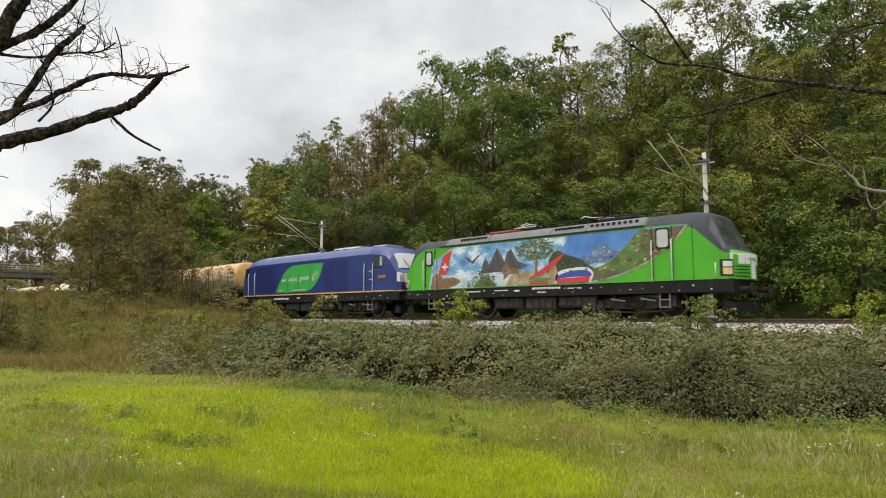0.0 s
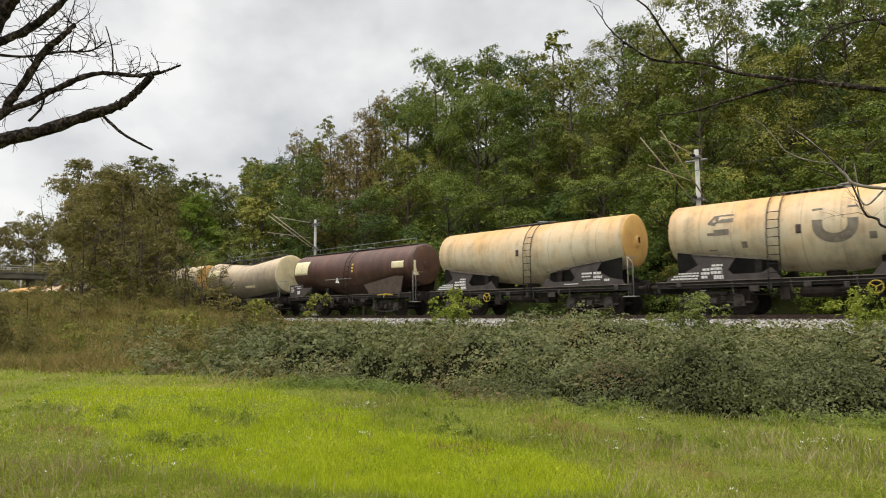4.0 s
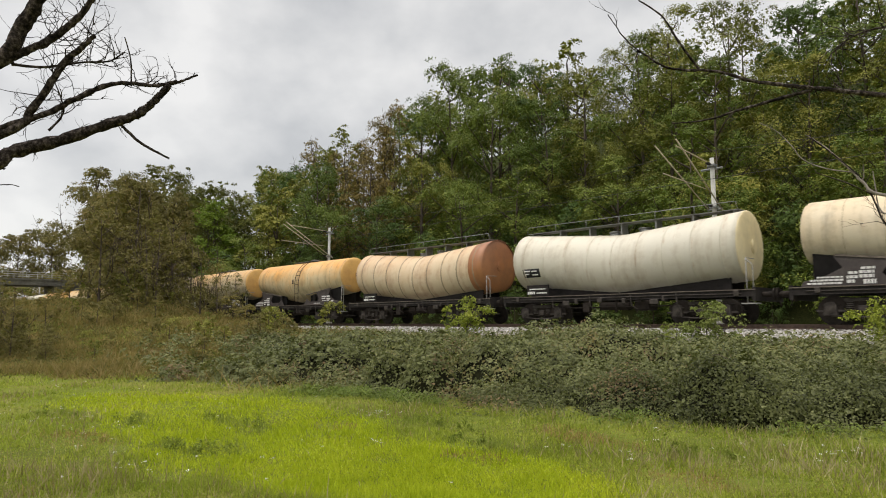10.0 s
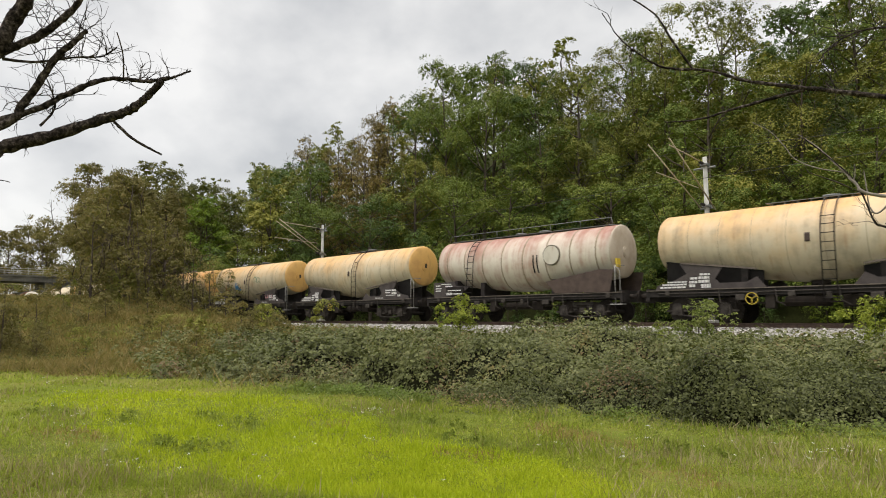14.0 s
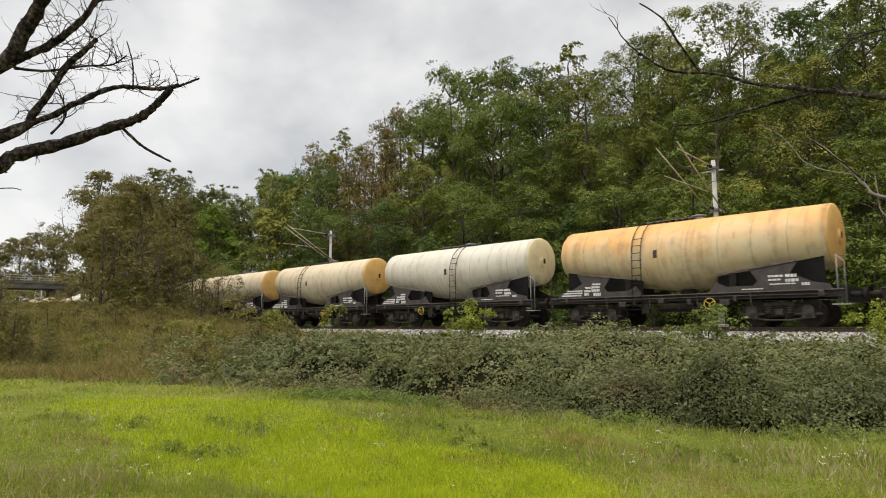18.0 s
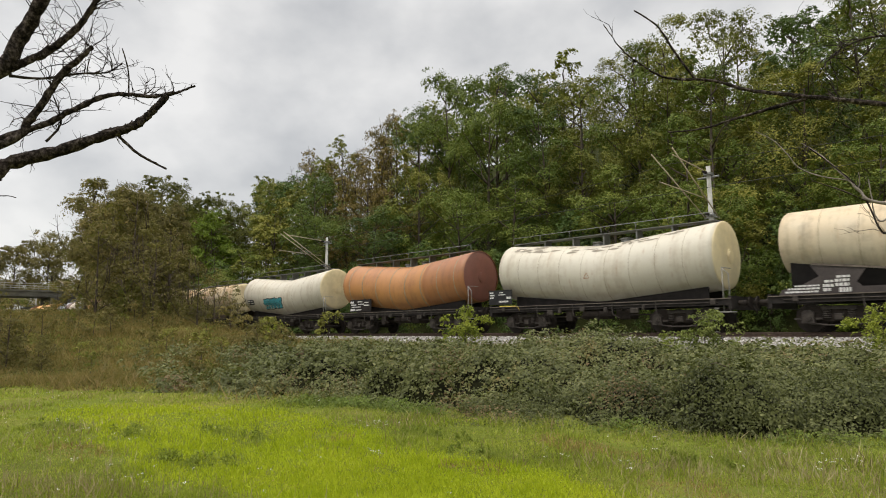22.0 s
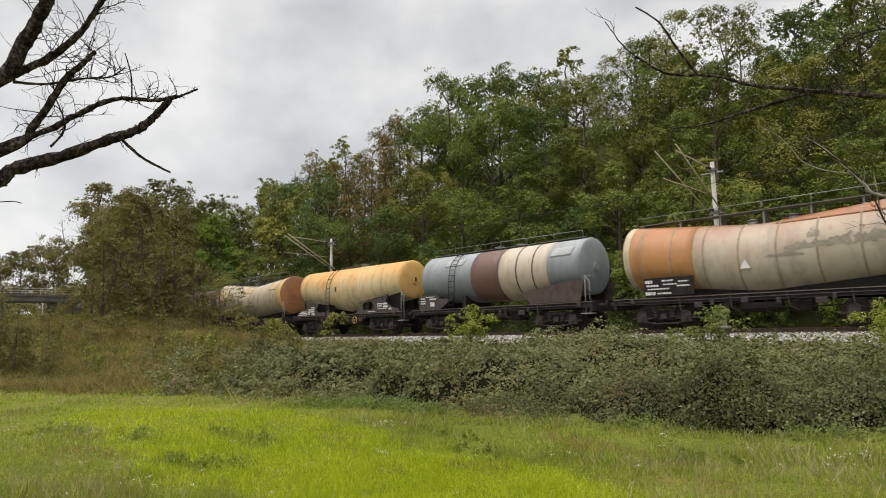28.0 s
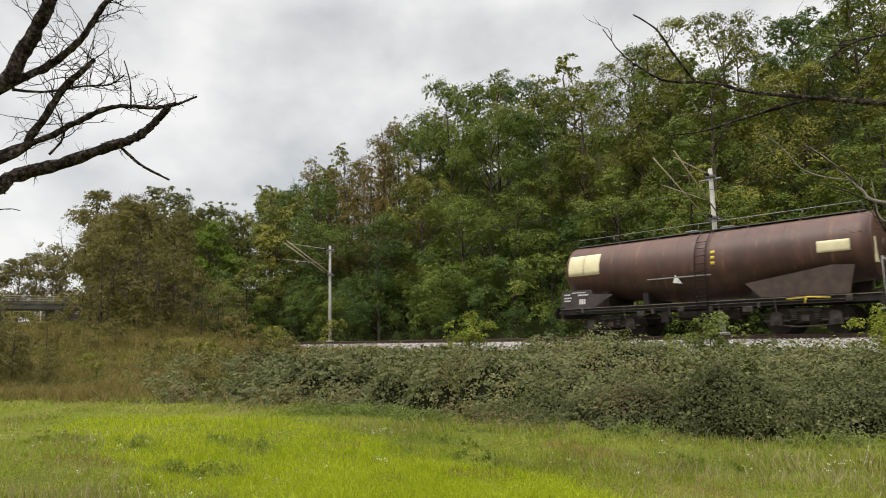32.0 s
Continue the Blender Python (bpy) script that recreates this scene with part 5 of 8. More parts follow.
def make_wagon(kind, paint, ends, label, s0, extra=None, plate="plate", ribs=0, rail="short", board=False, turned=False, ladder=None, railing="steel"):
    w = thing("tank_wagon", label, "tank wagon", pose(s0, 0, 0), "tank wagons of the train")
    hl = SHAPE[kind][0]
    L = 6.19 if kind != "slim" else 6.45
    # the barrel, with a dished end at the back
    r, z = tank_at(kind, hl)
    n = 33
    xs = [-hl + 2 * hl * i / (n - 1) for i in range(n)]
    rings = [[(-hl - 0.28 * (1 - f * f) ** 0.5, p[1] * f, z + (p[2] - z) * f) for p in tank_ring(kind, -hl)] for f in (0.05, 0.5, 0.8, 0.93)]
    rings += [tank_ring(kind, x) for x in xs]
    b = Build()
    b.loft(rings)
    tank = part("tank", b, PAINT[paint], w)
    b = Build()
    rings = [tank_ring(kind, hl, 0.004)] + [[(hl + 0.15 * (1 - f * f) ** 0.5, p[1] * f, z + (p[2] - z) * f) for p in tank_ring(kind, hl, 0.004)] for f in (0.985, 0.93, 0.8, 0.6, 0.35, 0.05)]
    b.loft(rings)
    part("end_cap", b, PAINT[ends], tank, "dished tank end")
    b = Build()
    b.disc((hl + 0.15, 0, z - 0.05), 0.27, 0.05, "x", 20)
    b.disc((hl + 0.18, 0, z - 0.05), 0.2, 0.03, "x", 20)
    part("end_hatch", b, PAINT[ends], tank)
    if kind == "funnel":
        b = Build()
        b.box(hl + 0.19, hl + 0.21, -0.07, 0.06, z - 0.12, z + 0.12)
        part("hatch_plate", b, MARK["black"], tank)
    for i in range(ribs):
        x = -hl + 2 * hl * (i + 0.5) / ribs
        b = Build()
        b.loft([tank_ring(kind, x - 0.03, -0.01), tank_ring(kind, x - 0.025, 0.018), tank_ring(kind, x + 0.025, 0.018), tank_ring(kind, x + 0.03, -0.01)], caps=False)
        part("rib", b, MARK["seam"] if paint in ("rust_orange", "grimy", "patch", "pale_rust", "pink") else PAINT[paint], tank)
    if not ribs:
        for i in range(1, 9):
            x = -hl + 2 * hl * i / 9
            b = Build()
            b.loft([tank_ring(kind, x - 0.012, -0.01), tank_ring(kind, x - 0.008, 0.003), tank_ring(kind, x + 0.008, 0.003), tank_ring(kind, x + 0.012, -0.01)], caps=False)
            part("weld_seam", b, MARK["brown"] if paint == "brown" else MARK["seam"], tank)
    # underframe
    def sole(b):
        for s in (-1, 1):
            b.box(-L + 0.55, L - 0.55, s * 1.28 - 0.05, s * 1.28 + 0.05, 1.0, 1.2, 0.0)
            b.box(-L + 0.55, L - 0.55, s * 1.28 - 0.08, s * 1.28 + 0.08, 0.98, 1.01)
        for x in (-L + 0.55, -3.6, -1.2, 1.2, 3.6, L - 0.65):
            b.box(x - 0.08, x + 0.08, -1.28, 1.28, 0.96, 1.2)
        for x in (-L + 0.5, L - 0.62):
            b.box(x, x + 0.12, -1.35, 1.35, 0.82, 1.3)
    part("underframe", stored("underframe_%.2f" % L, sole, MAT["frame"]), None, w, "black steel underframe")
    def flange(b):
        for s in (-1, 1):
            b.box(-L + 0.5, L - 0.5, s * 1.28 - 0.1, s * 1.28 + 0.1, 1.203, 1.235)
    part("sole_flange", stored("sole_flange_%.2f" % L, flange, MARK["flange"]), None, w, "dusty worn edge of the underframe")
    def fittings(b):
        for x, l, z in ((-4.9, 0.16, 1.02), (-2.3, 0.3, 0.8), (-1.7, 0.12, 0.86), (-0.6, 0.22, 0.9), (0.55, 0.14, 0.84), (1.75, 0.34, 0.78), (2.25, 0.1, 0.9), (4.95, 0.18, 1.0)):
            b.box(x, x + l, -1.4, -1.3, z, z + 0.2, 0.02)
        for x in (-2.9, -1.0, 0.9, 2.8):
            b.tube([(x, -1.34, 1.2), (x + 0.04, -1.36, 0.75), (x + 0.3, -1.3, 0.6)], 0.022, 5)
        b.tube([(-5.2, -1.36, 1.1), (-1.8, -1.37, 1.08), (1.9, -1.37, 1.1), (5.2, -1.36, 1.08)], 0.02, 5)
    tagged(part("sole_pipework", stored("sole_pipework", fittings, MAT["iron"]), None, w, "brackets, pipe and small valves along the underframe"), kind="stuff")
    add_bogie(w, -3.65)
    add_bogie(w, 3.65)
    add_buffers(w, (-L, L))
    def gear(b):
        b.tube([(-0.9, -0.6, 0.75), (0.5, -0.6, 0.75)], 0.17, 12)
        b.box(0.9, 1.5, -1.0, -0.3, 0.55, 0.95, 0.05)
        b.tube([(-2.6, -0.9, 0.7), (2.6, -0.9, 0.72)], 0.03, 6)
        b.tube([(0.2, -1.25, 0.5), (0.2, -1.25, 1.2)], 0.04, 6)
        b.box(-1.35, -1.05, -1.3, -1.05, 0.5, 1.25, 0.03)
    part("brake_gear", stored("brake_gear", gear, MAT["bogie"]), None, w)
    # saddles that carry the barrel
    def saddles(b, x):
        r, c = tank_at(kind, x)
        b.prism([(-0.12, 1.2), (0.12, 1.2), (0.12, c - r * 0.75), (-0.12, c - r * 0.75)], *((-0.55, 0.55) if kind == "bent" else (-1.0, 1.0)))
    for x in (-3.9, -2.1, 2.1, 3.9):
        part("saddle", stored("saddle_%s_%.1f" % (kind, abs(x)), lambda b: saddles(b, abs(x)), MAT["frame"]), None, w).location.x = x
    if kind in ("funnel", "slim", "straight", "ribbed"):
        def low(x):
            r, c = tank_at(kind, x)
            return c - r * 0.86
        pm = MARK[plate]
        for s in (-1.24, 1.24):
            if kind == "funnel":
                # each plate leaves two dark openings under the barrel
                for e in (-1, 1):
                    out = [(e * x, z) for x, z in ((1.3, 1.24), (5.35, 1.24), (5.25, 1.42), (4.75, 1.5), (4.1, 1.82), (4.35, 2.2), (2.75, 2.03), (3.05, 1.6), (2.9, 1.44), (1.95, 1.44), (1.6, 1.62))]
                    b = Build()
                    b.prism(out, s - 0.02, s + 0.02)
                    part("side_plate", b, pm, w, "dark plate with rows of lettering")
                    if s < 0:
                        # added black plate behind the openings, standing for the shade under the barrel
                        b, xs_ = Build(), [1.5 + 3.55 * k / 8 for k in range(9)]
                        b.prism([(e * 1.5, 1.24), (e * 5.05, 1.24)] + [(e * x, tank_at(kind, x)[1] - math.sqrt(tank_at(kind, x)[0] ** 2 - 0.68) + 0.03) for x in xs_[::-1]], -0.86, -0.82)
                        part("cradle", b, MARK["belly_shade"], w, "added black plate standing for the shade under the tank")
                    b = Build()
                    b.prism([(e * x, z) for x, z in ((1.6, 1.86), (4.3, 2.2), (4.3, 2.26), (1.6, 1.92))], s - 0.05, s + 0.05)
                    part("bearer_flange", b, MARK["flange"], w)
            else:
                b = Build()
                b.prism([(-hl - 0.25, 1.24), (-hl + 1.35, 1.24), (-hl + 2.3, 1.75), (-hl + 1.3, 1.8), (-hl + 1.25, 2.0), (-hl - 0.25, 2.0)], s - 0.02, s + 0.02)
                part("side_plate", b, pm, w, "dark plate with rows of lettering")
                b = Build()
                b.prism([(2.35, 1.26), (5.05, 1.26), (5.25, 2.15), (4.6, 2.2), (1.85, 1.78)], s - 0.02, s + 0.02)
                part("side_plate", b, MARK["brown"], w, "brown saddle plate")
        if kind == "funnel":
            add_bars(w, -hl - 0.1, 1.3, -1.268, [(0.15, 0.0, 1.0, 0.06), (0.25, 0.1, 0.95, 0.06), (0.45, 0.2, 0.75, 0.05), (1.3, 0.02, 0.22, 0.1), (1.3, 0.16, 0.3, 0.09), (1.35, 0.3, 0.25, 0.08), (1.65, 0.17, 0.4, 0.1), (1.65, 0.31, 0.4, 0.09), (1.7, 0.44, 0.4, 0.07), (1.75, -0.02, 0.34, 0.14)])
            add_bars(w, 2.4, 1.28, -1.268, [(0.1, 0.02, 0.7, 0.04), (1.0, 0.42, 0.5, 0.07), (1.55, 0.4, 0.35, 0.1), (1.0, 0.3, 0.4, 0.06), (1.55, 0.24, 0.4, 0.1), (1.05, 0.16, 0.8, 0.04), (2.05, 0.1, 0.25, 0.1)])
        else:
            add_bars(w, -hl - 0.1, 1.3, -1.268, [(0.0, 0.5, 0.3, 0.06), (0.0, 0.36, 0.4, 0.06), (0.0, 0.24, 0.35, 0.06), (0.7, 0.46, 0.5, 0.06), (0.75, 0.1, 0.3, 0.22), (0.4, 0.58, 0.7, 0.04)])
    if kind == "bent":
        # long bearers that close the gap under the barrel
        for s in (-0.6, 0.6):
            b, xs_ = Build(), [-4.6 + 9.2 * k / 16 for k in range(17)]
            tops_ = []
            for x in xs_:
                r, c = tank_at(kind, x)
                tops_.append((x, max(c - math.sqrt(r * r - s * s) + 0.05, 1.3)))
            b.prism([(-4.6, 1.2), (4.6, 1.2)] + tops_[::-1], s - 0.03, s + 0.03)
            part("bearer", b, MARK["dark"], w)
    if board:
        b = Build()
        b.box(-5.75, -4.35, -1.33, -1.29, 1.34, 2.02, 0.0)
        part("number_board", b, MARK["black"], w, "black board with rows of white lettering")
        add_bars(w, -5.7, 1.4, -1.335, [(0.02, 0.48, 0.22, 0.06), (0.02, 0.36, 0.3, 0.06), (0.02, 0.24, 0.28, 0.06), (0.62, 0.48, 0.25, 0.05), (0.55, 0.38, 0.45, 0.04), (1.05, 0.2, 0.26, 0.1), (0.6, 0.04, 0.55, 0.08)])
        b = Build()
        b.tube([(-5.1, -1.3, 1.25), (-4.0, -1.32, 1.22), (-3.9, -1.32, 1.05)], 0.03, 5)
        part("brake_lever", b, MARK["yellow"], w, "yellow brake lever")
    if ribs and not board:
        b = Build()
        big = kind == "bent" and ribs == 8
        b.box(-4.3, -2.3 if big else -3.1, -1.34, -1.28, 1.3, 2.0 if big else 1.75, 0.0)
        part("data_plate", b, MARK["dark"], w)
        add_bars(w, -4.25, 1.34, -1.345, [(0.0, 0.0, 0.4, 0.12), (0.5, 0.02, 0.55, 0.06), (0.1, 0.2, 0.9, 0.05)] + ([(0.0, 0.45, 0.3, 0.12), (0.05, 0.32, 0.5, 0.07), (0.7, 0.5, 0.45, 0.06), (0.75, 0.36, 0.55, 0.05), (1.35, 0.45, 0.4, 0.05), (1.3, 0.28, 0.5, 0.06)] if big else []))
    # ladder over the barrel
    lx = {"funnel": 0.68 if turned else -1.45, "slim": 0.35}.get(kind, -2.6)
    if (kind != "bent") if ladder is None else ladder:
        z_low = 0.7 if kind in ("funnel", "slim") else 1.3
        for dx in (-0.2, 0.2):
            pts = []
            for k in range(9):
                a = -0.05 + k * 1.55 / 8
                r, c = tank_at(kind, lx + dx)
                pts.append((lx + dx, -(r + 0.08) * math.cos(a) if k else -(r + 0.1), c + (r + 0.08) * math.sin(a)))
            b = Build()
            b.tube([(lx + dx, -1.45, z_low)] + pts, 0.02, 5)
            part("ladder_rail", b, MARK["dark"], w)
        def rung(b):
            b.tube([(-0.2, 0, 0), (0.2, 0, 0)], 0.015, 5)
        for k in range(10):
            r, c = tank_at(kind, lx)
            zz = z_low + 0.12 + k * 0.3
            if zz > c:
                a = (zz - c) / (r + 0.08)
                if a > 1.45:
                    break
                p = (lx, -(r + 0.08) * math.cos(a), c + (r + 0.08) * math.sin(a))
            else:
                p = (lx, -1.46, zz)
            part("rung", stored("rung", rung, MARK["dark"]), None, w).location = p
    # walkway and handrail on top
    tops = {"short": (lx - 0.1, lx + 1.9) if not turned else (-1.5, 1.4), "long": (-hl + 0.15, hl - 0.2), "rear2": (-3.0, 2.9)}[rail]
    zt = max(sum(tank_at(kind, tops[0])), sum(tank_at(kind, tops[1])), sum(tank_at(kind, 0)))
    zt = zt + 0.05 if kind == "bent" else sum(tank_at(kind, 0.0)) + 0.05
    b = Build()
    b.box(tops[0], tops[1], -0.32, 0.32, zt, zt + 0.022)
    for k in range(7):
        x = tops[0] + 0.2 + (tops[1] - tops[0] - 0.4) * k / 6
        b.box(x - 0.03, x + 0.03, -0.25, 0.25, sum(tank_at(kind, x)) - 0.06, zt + 0.01)
    part("walkway", b, MAT["steel"], w, "grey steel walkway on top")
    if rail != "short":
        rail_mat = MAT["steel"] if railing == "steel" else MARK[railing]
        for zz in (0.3, 0.15) if railing != "steel" else (0.3,):
            b = Build()
            b.tube([(tops[0], -0.42, zt), (tops[0] + 0.05, -0.42, zt + zz), (tops[1] - 0.05, -0.42, zt + zz), (tops[1], -0.42, zt)], 0.014, 5)
            part("handrail", b, rail_mat, w)
        for k in range(1, 6):
            x = tops[0] + (tops[1] - tops[0]) * k / 6
            b = Build()
            b.tube([(x, -0.42, zt), (x, -0.42, zt + 0.3)], 0.012, 5)
            part("handrail_post", b, rail_mat, w)
    def dome(b):
        b.disc((0, 0, 0.06), 0.24, 0.2, "z", 16)
        b.disc((0, 0, 0.18), 0.28, 0.05, "z", 16)
    for x in (0.5,) if kind == "funnel" else (-0.5, 0.9):
        part("manhole", stored("manhole", dome, MAT["steel"]), None, w).location = (x, 0.1, sum(tank_at(kind, x)) - 0.04)
    # end platform rail at the front
    b = Build()
    b.tube([(hl + 0.28, -1.2, 0.75), (hl + 0.28, -1.2, 2.35), (hl + 0.3, -0.5, 2.35)], 0.022, 5)
    b.tube([(hl + 0.5, -1.2, 0.75), (hl + 0.5, -1.2, 2.1), (hl + 0.3, -1.2, 2.3)], 0.018, 5)
    b.box(hl + 0.1, hl + 0.65, -1.32, -1.0, 0.72, 0.76)
    part("step_rail", b, MARK["grey"], w)
    # hand brake wheel
    if kind == "funnel":
        b = Build()
        hx = -1.75 if turned else 1.4
        ring = [(hx + 0.2 * math.cos(a * math.pi / 9), -1.42, 0.85 + 0.2 * math.sin(a * math.pi / 9)) for a in range(19)]
        b.tube(ring, 0.014, 5)
        for a in (0.5, 2.6, 4.7):
            b.tube([(hx, -1.42, 0.85), (hx + 0.19 * math.cos(a), -1.42, 0.85 + 0.19 * math.sin(a))], 0.013, 5)
        part("hand_wheel", b, MARK["yellow"], w, "spoked hand-brake wheel")
        b = Build()
        r, c = tank_at(kind, 0)
        b.disc((0.1, -0.2, c - r - 0.06), 0.3, 0.2, "z", 16)
        b.tube([(0.1, -0.4, c - r - 0.1), (0.3, -1.2, 0.95)], 0.06, 8)
        part("outlet_valve", b, MAT["bogie"], w)
        part("data_plate", skin_patch(kind, 0.0 if turned else -0.75, 0.16 if turned else -0.59, 2.68, 2.98, 0.01), MARK["brown"], tank)
    if extra:
        extra(w, tank, kind)
    return w


# ---- what sets single wagons apart ----
def band(kind, tank, x0, x1, mat, name="paint_band", grow=0.008):
    b = Build()
    n = max(2, int((x1 - x0) / 0.4))
    b.loft([tank_ring(kind, x0, -0.01)] + [tank_ring(kind, x0 + (x1 - x0) * k / n, grow) for k in range(n + 1)] + [tank_ring(kind, x1, -0.01)], caps=False)
    part(name, b, mat, tank)


def ribbon(kind, path, width, out=0.007):
    """A painted stroke of even width along a line on the tank's side."""
    b, p = Build(), []
    for i, (x, z) in enumerate(path):
        a, c = path[max(i - 1, 0)], path[min(i + 1, len(path) - 1)]
        d = Vector((c[0] - a[0], c[1] - a[1])).normalized()
        for s in (-0.5, 0.5):
            u, v = x - d.y * width * s, z + d.x * width * s
            p.append((u, tank_side(kind, u, v, out), v))
    return b.put(p, [(2 * i, 2 * i + 1, 2 * i + 3, 2 * i + 2) for i in range(len(path) - 1)], True)


def big_letters(w, tank, kind):
    u = [(-0.1, 3.45), (-0.1, 3.0)] + [(0.4 - 0.5 * math.cos(radians(a)), 2.86 - 0.42 * math.sin(radians(a))) for a in range(0, 181, 15)] + [(0.9, 3.0), (0.9, 3.45)]
    f = [(-3.62, 2.32), (-3.6, 2.9), (-3.58, 3.3), (-3.45, 3.44), (-3.2, 3.45), (-2.8, 3.44)]
    for path, wd in ((u, 0.3), (f, 0.3), ([(-3.5, 2.95), (-2.95, 2.95)], 0.22)):
        part("letter_stroke", ribbon(kind, path, wd), MARK["letter"], tank, "worn grey painted letter stroke")
    for x in (-2.45, 1.4):
        part("letter_dot", ribbon(kind, [(x - 0.1, 2.45), (x + 0.1, 2.45)], 0.22), MARK["letter"], tank)


def cream_panels(w, tank, kind):
    for x0, x1, z0, z1 in ((-5.62, -4.85, 2.62, 3.5), (-4.83, -4.05, 2.62, 3.5), (4.2, 5.15, 2.62, 3.0)):
        part("cream_panel", skin_patch(kind, x0, x1, z0, z1, 0.012), MARK["cream"], tank, "cream painted panel")
    b = Build()
    b.box(5.75, 5.8, -0.95, -0.55, 2.2, 3.0)
    part("end_panel", b, MARK["cream"], tank)
    for z in (2.55, 2.75, 2.95):
        part("hazard_mark", skin_patch(kind, 0.72, 0.86, z, z + 0.12, 0.012, 2, 2), MARK["yellow"], tank)
    b = Build()
    b.prism([(-0.75, 2.0), (-0.4, 1.95), (-0.65, 2.3)], -1.36, -1.33)
    part("warning_plate", b, MARK["white"], w)
    b = Build()
    b.box(-1.8, 0.7, -1.36, -1.3, 2.18, 2.22)
    part("side_strip", b, MARK["grey"], w)
    b = Build()
    b.tube([(3.2, -1.34, 1.16), (3.9, -1.36, 1.2), (4.5, -1.34, 1.15)], 0.035, 6)
    b.tube([(3.8, -1.36, 1.2), (3.75, -1.36, 1.0)], 0.03, 6)
    part("brake_lever", b, MARK["yellow"], w, "yellow brake lever")


def skin_shape(kind, pts, out=0.008):
    """A painted shape on the tank's side, as a fan round its middle."""
    cx, cz = sum(p[0] for p in pts) / len(pts), sum(p[1] for p in pts) / len(pts)
    n = len(pts)
    b = Build()
    return b.put([(x, tank_side(kind, x, z, out), z) for x, z in [(cx, cz)] + list(pts)], [(0, 1 + k, 1 + (k + 1) % n) for k in range(n)], True)


def spray_blobs(w, tank, kind):
    rng = random.Random(6)
    def blob(cx, cz, rx, rz):
        return [(cx + rx * rng.uniform(0.75, 1.15) * math.cos(a * 0.5236), cz + rz * rng.uniform(0.75, 1.15) * math.sin(a * 0.5236)) for a in range(12)]
    shapes = [("red", [(-3.85, 2.2), (-3.4, 2.55), (-3.1, 2.72), (-3.05, 2.3), (-3.3, 2.15)]), ("blue", [(-1.7, 2.3), (-1.55, 2.62), (-1.35, 2.9), (-1.05, 2.6), (-0.5, 2.28), (-1.2, 2.2)]),
              ("faded", blob(-2.65, 2.4, 0.4, 0.16)), ("faded", blob(-2.1, 2.36, 0.42, 0.15)), ("faded", blob(-2.75, 2.66, 0.18, 0.12)), ("faded", blob(-2.2, 2.62, 0.2, 0.1)), ("faded", blob(-3.35, 2.25, 0.18, 0.1))]
    for k, (m, pts) in enumerate(shapes):
        part("spray_paint", skin_shape(kind, pts, 0.007 + 0.001 * k), MARK[m], tank, "patch of spray paint")
    # a scrawled tag beside the ladder and another on the plate
    strokes = [[(0.35, 3.3), (0.15, 3.4), (0.05, 3.25), (0.3, 3.1), (0.25, 2.92), (0.0, 2.95)], [(0.3, 3.38), (0.7, 3.36)], [(0.5, 3.36), (0.45, 2.9)], [(0.7, 3.25), (0.66, 2.9)],
               [(1.05, 3.28), (0.82, 3.28), (0.8, 3.1), (1.0, 3.1), (0.8, 3.1), (0.78, 2.9), (1.02, 2.88)], [(1.15, 2.85), (1.2, 3.3), (1.42, 3.22), (1.36, 3.06), (1.22, 3.04), (1.6, 2.76)], [(-0.2, 2.98), (-0.12, 3.08)]]
    for path in strokes:
        part("spray_line", ribbon(kind, [(1.1 + (x + 0.2) * 0.62, 2.9 + (z - 3.05) * 0.8) for x, z in path], 0.055, 0.008), MARK["green"], tank, "thin green spray-painted scrawl")
    for k in range(7):
        b = Build()
        x = 2.95 + 0.15 * k
        b.prism([(x, 1.58), (x + 0.05, 1.58), (x + 0.14 * (1 if k % 2 else -0.5), 1.84), (x + 0.09 * (1 if k % 2 else -0.9), 1.84)], -1.27, -1.262)
        part("spray_line", b, MARK["pink"], w)


def teal_tag(w, tank, kind):
    rng = random.Random(3)
    for k in range(6):
        cx, cz = -1.95 + k * 0.42, 2.1 + 0.03 * (k % 2)
        lean = rng.uniform(-0.06, 0.1)
        def slab(g):
            h, wd = 0.33 + g, 0.2 + g
            return [(cx - wd + lean, cz - h), (cx + wd * 0.7, cz - h * rng.uniform(0.85, 1.05)), (cx + wd, cz - h * 0.3), (cx + wd * 0.75, cz), (cx + wd * 1.1 + lean, cz + h * 0.6), (cx + wd * 0.8, cz + h * rng.uniform(0.9, 1.1)), (cx - wd * 0.9, cz + h), (cx - wd * 1.1, cz + h * 0.2)]
        part("spray_outline", skin_shape(kind, slab(0.06), 0.005 + 0.001 * k), MARK["black"], tank)
        part("spray_letter", skin_shape(kind, slab(0.0), 0.013 + 0.001 * k), MARK["teal"], tank, "teal spray-painted letter shape")
        for d in (-0.06, 0.08):
            part("spray_stroke", ribbon(kind, [(cx + d, cz - 0.16), (cx + d + rng.uniform(-0.05, 0.08), cz), (cx + d, cz + rng.uniform(0.05, 0.2))], 0.035, 0.022), MARK["black"], tank)
    plate_on(w, tank, kind)


def plate_on(w, tank, kind, x=-4.6):
    part("data_plate", skin_patch(kind, x, x + 0.95, 2.12, 2.5, 0.01), MARK["black"], tank, "black data plate with pale lettering")
    for dx, dz, wd in ((0.08, 0.25, 0.35), (0.08, 0.12, 0.25), (0.5, 0.08, 0.35), (0.5, 0.24, 0.3)):
        part("plate_line", skin_patch(kind, x + dx, x + dx + wd, 2.12 + dz, 2.18 + dz, 0.016, 3, 1), MARK["white"], tank)


